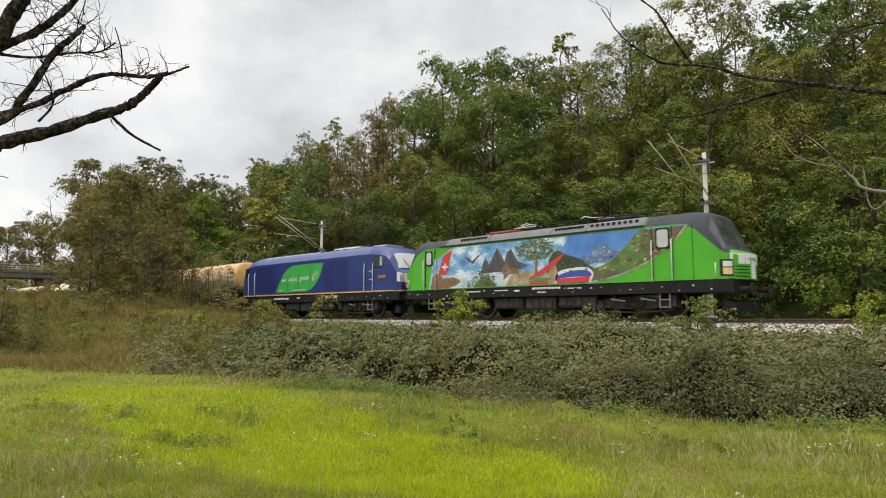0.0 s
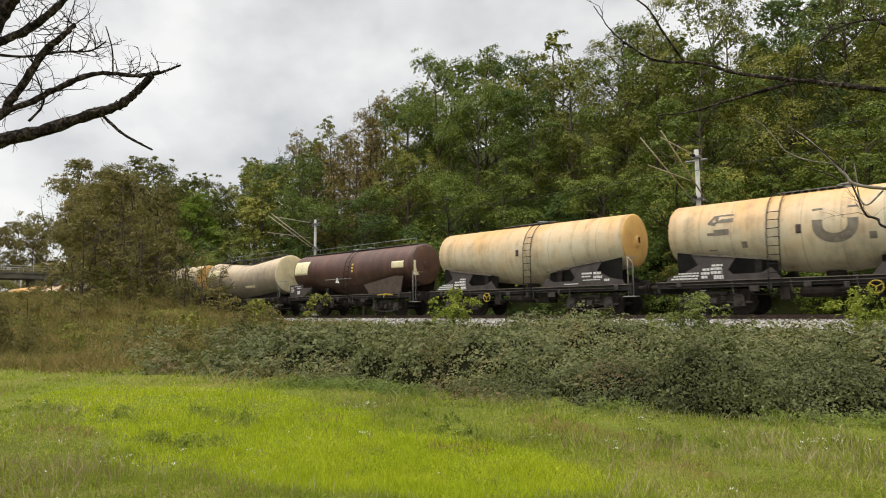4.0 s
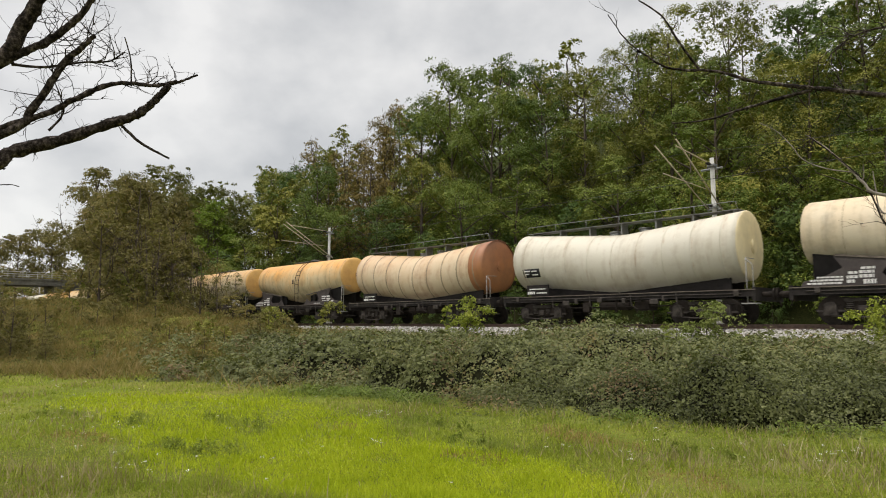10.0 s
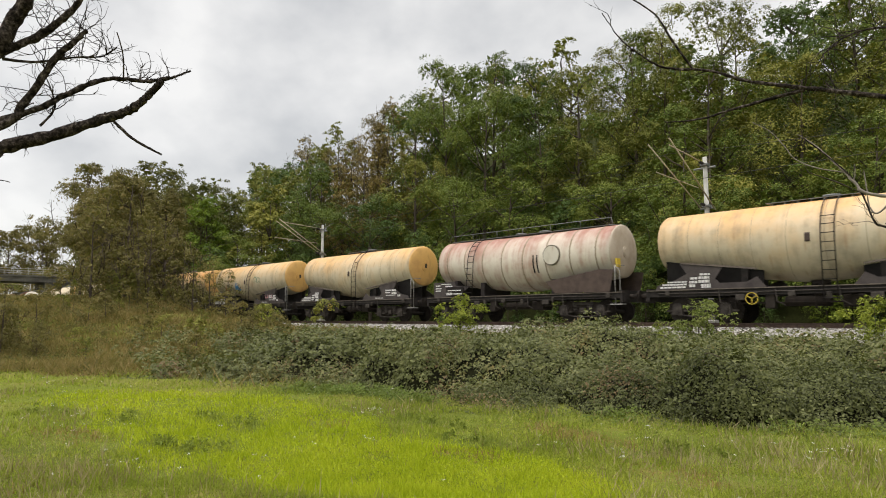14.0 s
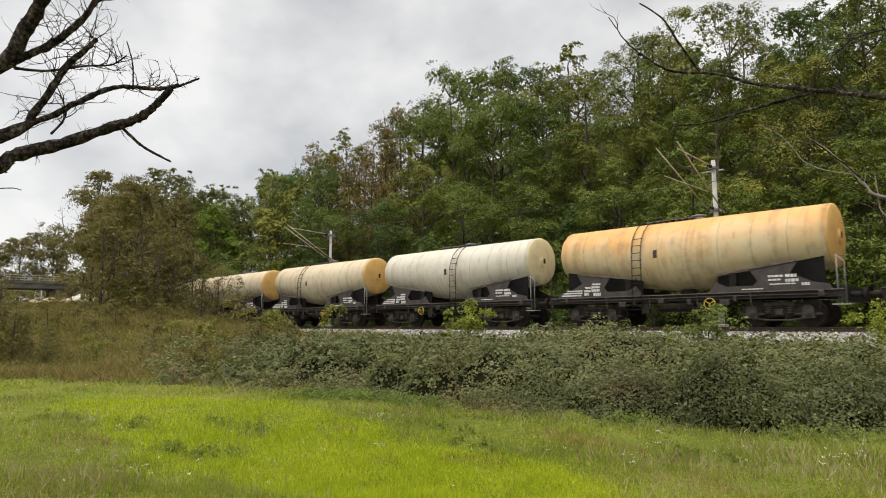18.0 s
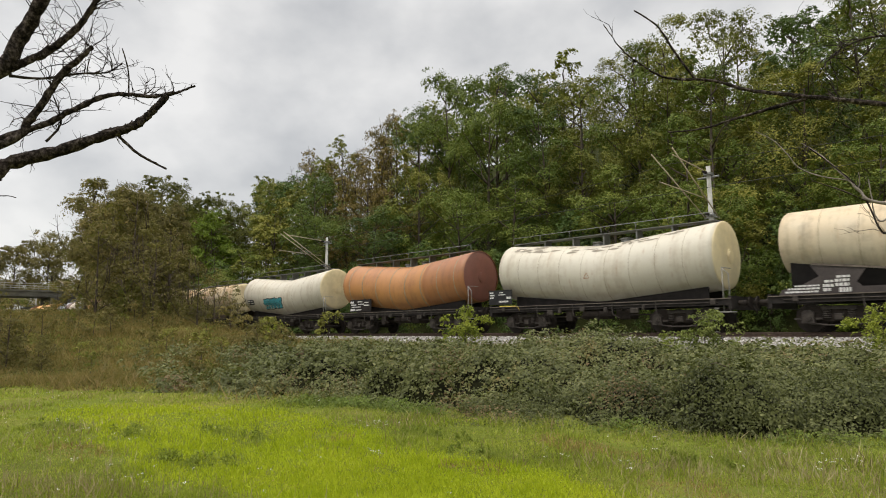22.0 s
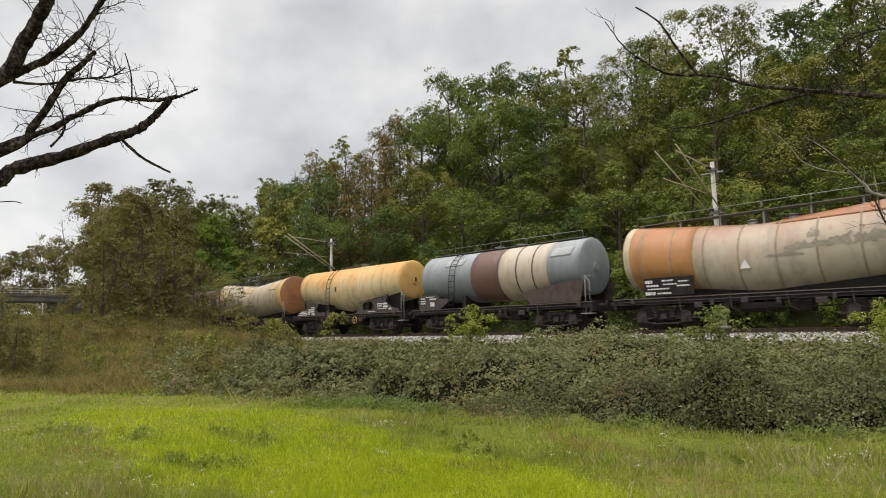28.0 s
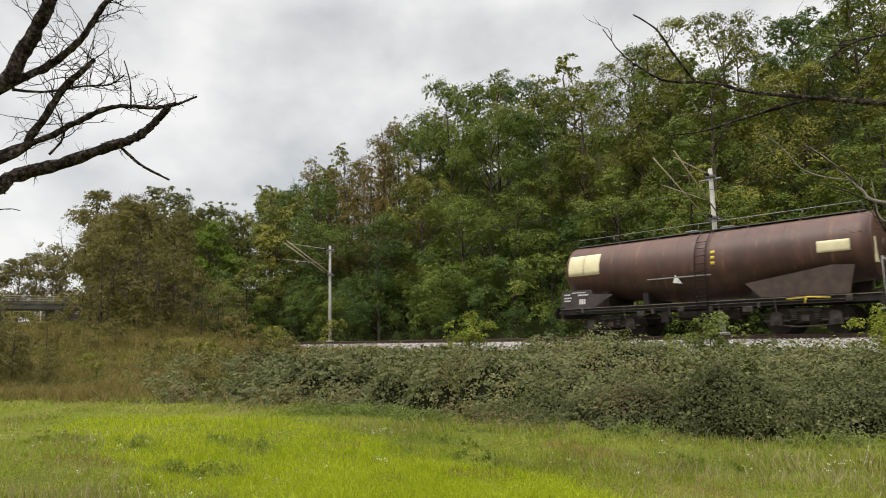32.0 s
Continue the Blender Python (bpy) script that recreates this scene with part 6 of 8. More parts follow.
def repair_bands(w, tank, kind):
    band(kind, tank, -1.35, 0.48, PAINT["brown_band"], "brown_band")
    band(kind, tank, 0.52, 3.35, PAINT["band_cream"], "cream_band")
    for x in (1.55, 2.5):
        band(kind, tank, x, x + 0.07, MARK["brown"], "rib", 0.02)
    for x0, x1, z0, z1 in ((-3.3, -2.0, 3.4, 3.75), (3.5, 4.6, 3.3, 3.7)):
        part("bare_patch", skin_patch(kind, x0, x1, z0, z1, 0.012, slant=0.4), MARK["pale"], tank)


def rust_blotches(w, tank, kind):
    band(kind, tank, -5.1, -2.3, PAINT["rust_orange"], "rust_band", 0.006)
    band(kind, tank, -5.17, -4.9, PAINT["cream"], "end_band", 0.01)
    r, c = tank_at(kind, 2.5)
    part("red_top", skin_patch(kind, 0.5, 5.1, c + 0.72 * r, c + 0.97 * r, 0.01, 12, 4), PAINT["end_rust"], tank, "worn red-brown paint along the top")
    rng = random.Random(12)
    for x0, x1, z, h in ((0.3, 1.5, 2.45, 0.14), (0.9, 2.4, 2.68, 0.3), (2.2, 3.6, 2.72, 0.42), (3.3, 4.9, 2.8, 0.45), (1.6, 2.0, 3.05, 0.35), (3.9, 4.2, 3.1, 0.4)):
        n = 14
        top = [(x0 + (x1 - x0) * k / n, z + h * (0.6 + rng.uniform(-0.35, 0.4)) * math.sin(math.pi * (k + 0.3) / (n + 0.6)) ** 0.5) for k in range(n + 1)]
        low = [(x0 + (x1 - x0) * k / n, z - h * 0.3 * rng.uniform(0.2, 1)) for k in range(n + 1)]
        b = Build()
        b.put([(x, tank_side(kind, x, zz, 0.009), zz) for x, zz in top + low], [(k, k + 1, n + 2 + k, n + 1 + k) for k in range(n)], True)
        part("grey_blotch", b, MARK["faded"], tank, "bare grey patch where paint has flaked")
    b = Build()
    b.prism([(-0.6, 2.1), (-0.25, 2.1), (-0.42, 2.42)], tank_side(kind, -0.4, 2.2) - 0.03, tank_side(kind, -0.4, 2.2))
    part("warning_sign", b, MARK["white"], tank)


def round_patch(w, tank, kind):
    r, c = tank_at(kind, 2.2)
    b = Build()
    y = tank_side(kind, 2.2, 2.95)
    b.disc((2.2, y + 0.02, 2.95), 0.46, 0.08, "y", 24)
    part("plate_rim", b, MARK["letter"], tank)
    b = Build()
    b.disc((2.2, y, 2.95), 0.41, 0.1, "y", 24)
    part("round_plate", b, PAINT["white"], tank, "round pale repair plate")
    for d in (-0.1, 0.12):
        b = Build()
        b.box(4.99 + 0.12, 5.2, -0.75 + d, -0.69 + d, 2.3, 2.65)
        part("hazard_mark", b, MARK["yellow"], tank)
    for x in (1.2, 1.4):
        part("seam_strip", skin_patch(kind, x, x + 0.06, 2.2, 3.0, 0.02, 1, 5), MARK["dark"], tank)


def rust_end(w, tank, kind):
    band(kind, tank, 4.2, 5.16, PAINT["end_rust"], "rust_band", 0.006)


def dark_end(w, tank, kind):
    band(kind, tank, 2.1, 5.16, PAINT["end_rust"], "dark_band", 0.006)


def rusty_frames(w, tank, kind):
    """Rust-lined seams and framed service panels on the off-white wagon."""
    for x, z0, z1, wd in ((-2.35, 2.3, 3.75, 0.07), (0.95, 2.2, 3.4, 0.05), (1.65, 2.0, 3.5, 0.09), (2.7, 2.7, 3.7, 0.06), (4.45, 2.2, 3.75, 0.08)):
        part("rust_seam", ribbon(kind, [(x + 0.03 * math.sin(9 * k), z0 + (z1 - z0) * k / 7) for k in range(8)], wd, 0.02), MARK["rust"], tank, "rust-stained seam")
    for x0, x1, z0, z1 in ((-2.2, -0.9, 2.5, 3.15), (1.75, 2.65, 2.9, 3.45), (3.2, 4.35, 2.45, 2.95), (0.45, 0.9, 2.7, 3.4)):
        part("panel_edge", ribbon(kind, [(x0, z0), (x0, z1), (x1, z1), (x1, z0), (x0, z0)], 0.025, 0.018), MARK["rust"], tank)
    b = Build()
    b.box(0.55, 2.5, -1.38, -1.33, 2.18, 2.23)
    part("side_strip", b, MARK["cream"], w, "pale strip along the belly")
    b = Build()
    b.box(-0.05, 0.75, -1.5, -1.46, 0.7, 0.74)
    part("foot_step", b, MARK["yellow"], w)


def tan_patches(w, tank, kind):
    for x0, x1, z0, z1 in ((-4.4, -3.2, 2.75, 3.5), (3.3, 4.3, 3.25, 3.75), (-0.6, 0.3, 3.2, 3.6)):
        part("tan_patch", skin_patch(kind, x0, x1, z0, z1, 0.008), MARK["tan"], tank, "repainted tan patch")
    band(kind, tank, 4.62, 5.12, PAINT["end_orange"], "orange_band", 0.006)


def flaked_top(w, tank, kind):
    """Paint flaking off along the top of the barrel."""
    rng = random.Random(21)
    for k in range(34):
        x = rng.uniform(-4.4, 3.6)
        r, c = tank_at(kind, x)
        z = c + r * rng.uniform(0.72, 0.93)
        n, l, h = 7, rng.uniform(0.08, 0.4), rng.uniform(0.02, 0.07)
        pts = [(x + l * math.cos(a * 6.283 / n) * rng.uniform(0.6, 1.2), min(z + h * math.sin(a * 6.283 / n) * rng.uniform(0.6, 1.2), c + 0.97 * r)) for a in range(n)]
        part("paint_flake", skin_shape(kind, pts, 0.006), MARK["faded"], tank)
    part("warning_mark", ribbon(kind, [(-0.42, 2.3), (-0.28, 2.52), (-0.14, 2.3), (-0.42, 2.3)], 0.03, 0.008), MARK["rust"], tank)


def cream_sign(w, tank, kind):
    part("cream_panel", skin_patch(kind, -4.9, -3.3, 3.0, 3.5, 0.012), MARK["cream"], tank)
    part("pale_panel", skin_patch(kind, 1.0, 2.2, 2.0, 2.16, 0.012), MARK["cream"], tank)
    part("lining_mark", skin_patch(kind, -1.0, -0.6, 2.05, 2.2, 0.012), MARK["white"], tank)


WAGONS = []


def add_wagon(*a, **k):
    if a[0] == "bent":
        a = (*a[:4], a[4] - 0.1)
    WAGONS.append((make_wagon(*a, **k), a[4]))


def make_train():
    F = "cream funnel-bottomed tank wagon with orange-stained top and side ladder"
    add_wagon("funnel", "cream_orange", "end_orange", "orange-stained cream tank wagon with large worn grey letters", -51.35, extra=big_letters)
    add_wagon("funnel", "cream_orange", "end_orange", F, -63.8, turned=True)
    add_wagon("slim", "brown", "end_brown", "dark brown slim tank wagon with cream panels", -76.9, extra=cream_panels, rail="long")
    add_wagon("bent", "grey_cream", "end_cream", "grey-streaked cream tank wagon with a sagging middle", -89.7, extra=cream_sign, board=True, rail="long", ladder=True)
    add_wagon("funnel", "cream", "end_orange", F, -102.3, turned=True)
    add_wagon("funnel", "cream", "end_orange", F, -114.8)
    add_wagon("bent", "white", "end_cream", "off-white ribbed tank wagon with a sagging middle", -127.15, extra=plate_on, ribs=9, rail="long")
    add_wagon("bent", "pale_rust", "end_rust", "pale orange ribbed tank wagon with rust-brown end", -139.4, extra=rust_end, ribs=9, rail="long")
    add_wagon("funnel", "orange", "end_orange", F, -151.7, turned=True)
    add_wagon("funnel", "cream_orange", "end_orange", F, -164.1, turned=True)
    add_wagon("ribbed", "pink", "band_cream", "faded pinkish tank wagon with rust-red stains and ribs", -176.5, extra=round_patch, ribs=8, rail="long")
    add_wagon("funnel", "cream_orange", "end_orange", F, -189.1, turned=True)
    add_wagon("funnel", "cream_orange", "end_orange", "cream tank wagon with red, blue and green spray paint", -201.9, extra=spray_blobs, turned=True)
    add_wagon("funnel", "orange", "end_orange", "deep orange stained tank wagon with side ladder", -214.3)
    add_wagon("funnel", "white", "end_cream", "off-white funnel-bottomed tank wagon with side ladder", -226.7, turned=True)
    add_wagon("funnel", "cream", "end_orange", F, -239.2)
    add_wagon("funnel", "cream", "end_orange", F, -251.6)
    add_wagon("bent", "white", "end_cream", "off-white tank wagon with a sagging middle and black board", -264.1, extra=flaked_top, board=True, rail="long")
    add_wagon("bent", "rust_orange", "end_dark", "rust-orange ribbed tank wagon with dark red end", -276.7, extra=dark_end, ribs=8, rail="long")
    add_wagon("bent", "white", "end_cream", "off-white sagging tank wagon with teal spray paint", -289.4, extra=teal_tag, rail="long")
    add_wagon("slim", "orange_wash", "end_cream", "off-white slim tank wagon with rust-lined seams and dark ladder", -302.6, extra=rusty_frames, rail="long")
    add_wagon("bent", "cream", "end_cream", "cream ribbed tank wagon with top railings", -315.9, rail="rear2", board=True, railing="white")
    add_wagon("bent", "patch", "end_rust", "tank wagon with patched rust, cream and grey paint", -328.7, extra=rust_blotches, ribs=8, rail="long")
    add_wagon("straight", "grey", "grey", "slate grey tank wagon with cream and brown repair patches", -341.2, extra=repair_bands, rail="long")
    add_wagon("funnel", "orange", "end_orange", F, -353.5)
    add_wagon("bent", "grimy", "end_rust", "grimy tan tank wagon with a rust-orange end and sagging middle", -366.1, extra=tan_patches, ribs=8, rail="long", board=True)
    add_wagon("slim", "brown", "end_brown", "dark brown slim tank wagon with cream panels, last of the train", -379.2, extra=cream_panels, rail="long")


make_train()


# ---- the two locomotives ----
def paint(name, dark, light, rough=0.35):
    return surface(name, dark, light, 1.6, rough, bump=0.05, fine=40)


PAINT["loco_green"] = paint("bright_green_loco_paint", (0.06, 0.34, 0.012), (0.085, 0.42, 0.02))
PAINT["loco_blue"] = paint("deep_blue_loco_paint", (0.014, 0.028, 0.135), (0.022, 0.042, 0.19))
PAINT["loco_blue_light"] = paint("blue_roof_paint", (0.04, 0.06, 0.17), (0.065, 0.09, 0.24))
PAINT["loco_blue_dark"] = paint("dark_blue_grille", (0.009, 0.016, 0.1), (0.015, 0.026, 0.145), 0.5)
PAINT["loco_grey"] = paint("grey_roof_paint", (0.07, 0.07, 0.074), (0.125, 0.125, 0.13), 0.5)
PAINT["loco_band"] = paint("dark_slate_cab_paint", (0.026, 0.03, 0.036), (0.05, 0.055, 0.064), 0.62)
PAINT["loco_dark"] = paint("dark_grey_frame_paint", (0.008, 0.008, 0.008), (0.02, 0.02, 0.02), 0.6)
PAINT["loco_white"] = paint("white_loco_paint", (0.6, 0.6, 0.58), (0.76, 0.76, 0.73), 0.4)
PAINT["leaf_green"] = paint("leaf_green_panel", (0.04, 0.33, 0.055), (0.06, 0.4, 0.08), 0.4)
PAINT["stripe"] = paint("orange_stripe", (0.5, 0.3, 0.08), (0.62, 0.38, 0.12), 0.5)
PAINT["red"] = paint("red_mural_paint", (0.5, 0.03, 0.03), (0.62, 0.05, 0.045), 0.4)
PAINT["panto_red"] = paint("red_insulator", (0.28, 0.03, 0.025), (0.42, 0.06, 0.05), 0.4)
PAINT["blue_flat"] = paint("blue_mural_paint", (0.03, 0.06, 0.3), (0.05, 0.09, 0.4), 0.4)
PAINT["green_flat"] = paint("green_mural_paint", (0.03, 0.22, 0.06), (0.05, 0.3, 0.09), 0.4)
PAINT["lamp"] = paint("amber_headlamp", (0.55, 0.32, 0.1), (0.8, 0.6, 0.3), 0.15)


def mural_paint(name, stops, scale, stretch=(1, 1, 1)):
    m, nt, b = nodes_of(name)
    v = obj_coord(nt, stretch)
    f = maths(nt, "ADD", maths(nt, "MULTIPLY", add_noise(nt, scale, 6, v, 0.65), 0.8), maths(nt, "MULTIPLY", add_noise(nt, scale * 6, 3, v), 0.2))
    nt.links.new(ramp_of(nt, f, stops), b.inputs["Base Color"])
    b.inputs["Roughness"].default_value = 0.4
    return m


ART = {
    "sky": mural_paint("mural_cloudy_sky", [(0.36, (0.06, 0.2, 0.45)), (0.5, (0.2, 0.4, 0.6)), (0.6, (0.7, 0.76, 0.8))], 1.1, (1, 1, 1.8)),
    "deep_sky": mural_paint("mural_blue_sky", [(0.3, (0.05, 0.15, 0.46)), (0.6, (0.11, 0.27, 0.6)), (0.75, (0.4, 0.55, 0.75))], 0.8),
    "water": mural_paint("mural_lake", [(0.3, (0.2, 0.33, 0.45)), (0.5, (0.45, 0.55, 0.6)), (0.65, (0.75, 0.78, 0.76))], 1.4, (0.6, 1, 3)),
    "rock": mural_paint("mural_dark_peaks", [(0.3, (0.035, 0.03, 0.04)), (0.7, (0.14, 0.12, 0.13))], 2.0, (1.5, 1, 0.6)),
    "peak": mural_paint("mural_blue_peaks", [(0.3, (0.06, 0.11, 0.22)), (0.55, (0.14, 0.2, 0.33)), (0.72, (0.45, 0.5, 0.58))], 2.2),
    "wood": mural_paint("mural_dark_wood", [(0.3, (0.012, 0.025, 0.015)), (0.7, (0.06, 0.085, 0.04))], 3.0),
    "meadow": mural_paint("mural_meadow", [(0.3, (0.04, 0.085, 0.02)), (0.5, (0.1, 0.2, 0.035)), (0.7, (0.24, 0.3, 0.1))], 1.6),
    "olive": mural_paint("mural_olive_slope", [(0.3, (0.075, 0.065, 0.03)), (0.7, (0.19, 0.17, 0.08))], 2.0),
    "tan": mural_paint("mural_tan_ground", [(0.3, (0.2, 0.13, 0.06)), (0.5, (0.38, 0.28, 0.16)), (0.7, (0.6, 0.55, 0.42))], 2.0),
    "fur": mural_paint("mural_brown_fur", [(0.3, (0.11, 0.06, 0.03)), (0.7, (0.34, 0.2, 0.1))], 3.0),
    "tree": mural_paint("mural_tree_crown", [(0.3, (0.05, 0.075, 0.02)), (0.6, (0.14, 0.17, 0.05)), (0.75, (0.3, 0.34, 0.2))], 3.5),
}


def glass_material():
    m, nt, b = nodes_of("cab_glass")
    b.inputs["Base Color"].default_value = (0.025, 0.028, 0.03, 1)
    b.inputs["Roughness"].default_value = 0.05
    return m


MAT["glass"] = glass_material()
MAT["screen"] = surface("dark_reflecting_windscreen", (0.018, 0.02, 0.022), (0.1, 0.11, 0.11), 1.4, 0.04, bump=0)
MAT["pale_pane"] = surface("pale_cab_window", (0.42, 0.43, 0.42), (0.55, 0.56, 0.55), 3, 0.2, bump=0)


def text_mesh(text, size, mat):
    cu = bpy.data.curves.new("writing", "FONT")
    cu.body, cu.size, cu.extrude = text, size, 0.003
    ob = bpy.data.objects.new("writing", cu)
    scene.collection.objects.link(ob)
    bpy.context.view_layer.update()
    me = bpy.data.meshes.new_from_object(ob.evaluated_get(bpy.context.evaluated_depsgraph_get()))
    bpy.data.objects.remove(ob)
    me.materials.clear()
    me.materials.append(mat)
    return me


def curve_pts(pts, n=8):
    """A smooth line through a few points."""
    P, out = [Vector((*p, 0)) for p in pts], []
    for i in range(len(P) - 1):
        a, b, c, d = P[max(i - 1, 0)], P[i], P[i + 1], P[min(i + 2, len(P) - 1)]
        for k in range(n):
            t = k / n
            q = 0.5 * ((2 * b) + (c - a) * t + (2 * a - 5 * b + 4 * c - d) * t * t + (3 * b - a - 3 * c + d) * t ** 3)
            out.append((q.x, q.y))
    return out + [tuple(pts[-1])]


def decal(parent, name, outline, mat, level, label="", y=-1.49):
    """A flat painted area on the near side, a few millimetres proud for each level."""
    b = Build()
    b.prism(outline, y - 0.004 * level, y + 0.01)
    return part(name, b, mat, parent, label)


SHIFT = -0.4


def loco_profile(x, kind):
    """Half width, roof height and side height at x, for either end."""
    a = abs(x)
    if kind == "electric":
        a = abs(x - SHIFT)
        half = np.interp(a, [0, 7.9, 8.3, 8.55, 8.75, 8.9, 8.96], [1.49, 1.49, 1.44, 1.32, 1.0, 0.55, 0.2])
        top = np.interp(a, [0, 7.3, 7.7, 7.92, 8.5, 8.8, 8.96], [3.98, 3.98, 3.92, 3.8, 2.52, 2.4, 2.32])
        side = np.interp(a, [0, 6.95, 7.5, 7.9, 8.4, 8.7, 8.96], [3.6, 3.55, 3.3, 2.9, 2.42, 2.3, 2.2])
    else:
        half = np.interp(a, [0, 7.4, 8.2, 8.7, 8.95], [1.49, 1.49, 1.42, 1.28, 1.12])
        top = np.interp(a, [0, 6.6, 7.3, 7.8, 8.2, 8.5, 8.7, 8.95], [4.12, 4.12, 4.05, 3.9, 3.62, 3.1, 2.65, 2.45])
        side = np.interp(a, [0, 6.6, 7.4, 8.0, 8.3, 8.6, 8.95], [3.62, 3.62, 3.55, 3.4, 3.1, 2.6, 2.3])
    return float(half), float(top), float(side)


def loco_ring(x, kind, z0, grow=0.0):
    h, t, s = loco_profile(x, kind)
    h, t = h + grow, t + grow
    th = h - 0.42 * min(1, (t - s) / 0.4)
    pts = [(h, z0), (h + 0.0, z0 + (s - z0) * 0.5), (h, s), (h - (h - th) * 0.35, s + (t - s) * 0.45), (th + (h - th) * 0.2, s + (t - s) * 0.85), (th - 0.1, t), (th * 0.5, t + 0.04 * min(1, (t - s) / 0.4)), (0, t + 0.05 * min(1, (t - s) / 0.4))]
    return [(x, y, z) for y, z in pts] + [(x, -y, z) for y, z in reversed(pts[:-1])]


E_X = [SHIFT + e * a for e, row in ((-1, (8.96, 8.93, 8.9, 8.83, 8.75, 8.65, 8.55, 8.42, 8.3, 8.1, 7.92, 7.7, 7.5, 7.3, 6.95, 5, 2.5)), (1, (0, 2.5, 5, 6.95, 7.3, 7.5, 7.7, 7.92, 8.1, 8.3, 8.42, 8.55, 8.65, 8.75, 8.83, 8.9, 8.93, 8.96))) for a in row]
LOCO_X = [-8.92, -8.86, -8.7, -8.5, -8.2, -7.95, -7.7, -7.45, -7.2, -6.9, -6.6, -5, -2.5, 0, 2.5, 5, 6.6, 6.9, 7.2, 7.45, 7.7, 7.95, 8.2, 8.5, 8.7, 8.86, 8.92]


def loco_shell(o, kind, z0, x0, x1, lo, name, mat, grow, label=""):
    """A skin over the body above its sides, from x0 to x1."""
    xs = [x0] + [x for x in (E_X if kind == "electric" else LOCO_X) if x0 < x < x1] + [x1]
    b = Build()
    rows = []
    for g in (grow, -0.01):
        rows.append([[p for p in loco_ring(x, kind, z0, g)[lo:15 - lo]] for x in xs])
    b.loft(rows[0], close=False, caps=False)
    b.loft(rows[1], close=False, caps=False)
    for r in (0, -1):
        b.loft([rows[0][r], rows[1][r]], close=False, caps=False, smooth=False)
    return part(name, b, mat, o, label)


def add_wheel_steps(o, xs):
    def steps(b):
        for k in range(3):
            b.box(-0.2, 0.2, -0.06, 0.12, 0.28 * k, 0.28 * k + 0.03)
        for s in (-0.21, 0.19):
            b.box(s, s + 0.025, -0.05, 0.0, -0.02, 0.85)
    for x in xs:
        part("boarding_steps", stored("boarding_steps", steps, MARK["grey"]), None, o, "small metal boarding steps").location = (x, -1.38, 0.42)


def loco_under(o, L, pivot, base, z1, c=0.0):
    b = Build()
    b.loft([[(c + x, y * k, z) for y, z in ((-1.47, 0.96), (-1.47, z1), (1.47, z1), (1.47, 0.96))] for x, k in ((-L, 0.85), (-L + 0.5, 1), (L - 0.5, 1), (L, 0.85))], smooth=False)
    part("frame", b, PAINT["loco_dark"], o, "dark grey underframe")
    add_bogie(o, c - pivot, base, 0.6, "loco")
    add_bogie(o, c + pivot, base, 0.6, "loco")
    add_buffers(o, (c - L - 0.5, c + L + 0.55))
    for x0, x1, zl in ((-2.7, -1.1, 0.42), (-0.9, 0.7, 0.36), (0.9, 2.6, 0.45)):
        b = Build()
        b.box(x0, x1, -1.28, 1.28, zl, 0.97, 0.08)
        for k in range(4):
            u = x0 + 0.1 + (x1 - x0 - 0.2) * k / 4
            b.box(u, u + (x1 - x0) * 0.18, -1.31, -1.27, zl + 0.1, 0.86)
        part("equipment_box", b, MAT["loco_iron"], o)
    for e in (-1, 1):
        b = Build()
        b.prism([(c + e * (L - 0.5), 0.25), (c + e * L, 0.25), (c + e * L, 0.55), (c + e * (L - 0.4), 0.7)], -1.15, 1.15)
        part("snow_plough", b, PAINT["loco_dark"], o)
    for p in (c - pivot, c + pivot):
        for dx in (-0.95, 0.35):
            b = Build()
            b.tube([(p + dx, -1.2, 0.78), (p + dx + 0.25, -1.22, 0.74)], 0.05, 8)
            b.tube([(p + dx + 0.2, -1.22, 0.745), (p + dx + 0.65, -1.24, 0.68)], 0.03, 8)
            part("damper", b, MARK["pale"], o, "pale steel damper")
        for dx in (-1.75, 1.7):
            b = Build()
            b.box(p + dx - 0.14, p + dx + 0.14, -1.3, -1.1, 0.45, 0.9, 0.03)
            part("sand_box", b, MAT["loco_iron"], o)
    rng = random.Random(4)
    for k in range(26):
        x = c - L + 0.6 + (2 * L - 1.2) * k / 25 + rng.uniform(-0.2, 0.2)
        b = Build()
        w, z = rng.choice((0.04, 0.06, 0.08, 0.2, 0.34)), rng.uniform(1.0, 1.3)
        b.box(x, x + w, -1.479, -1.465, z, z + rng.choice((0.03, 0.05, 0.07)))
        part("stencil_mark", b, MARK["white"] if rng.random() < 0.5 else MARK["grey"], o)
    for x in (-5.8, -2.0, 1.0, 4.2):
        b = Build()
        b.tube([(x, -1.2, 0.96), (x + 0.05, -1.25, 0.55), (x + 0.5, -1.25, 0.4)], 0.05, 6)
        part("sand_pipe", b, MAT["bogie"], o)


def add_rails(o, spots, z0, z1, r=0.022):
    for x in spots:
        b = Build()
        b.tube([(x, -1.5, z0), (x, -1.57, z0 + 0.06), (x, -1.57, z1 - 0.06), (x, -1.5, z1)], r, 6)
        part("grab_rail", b, PAINT["loco_white"], o, "white grab rail")


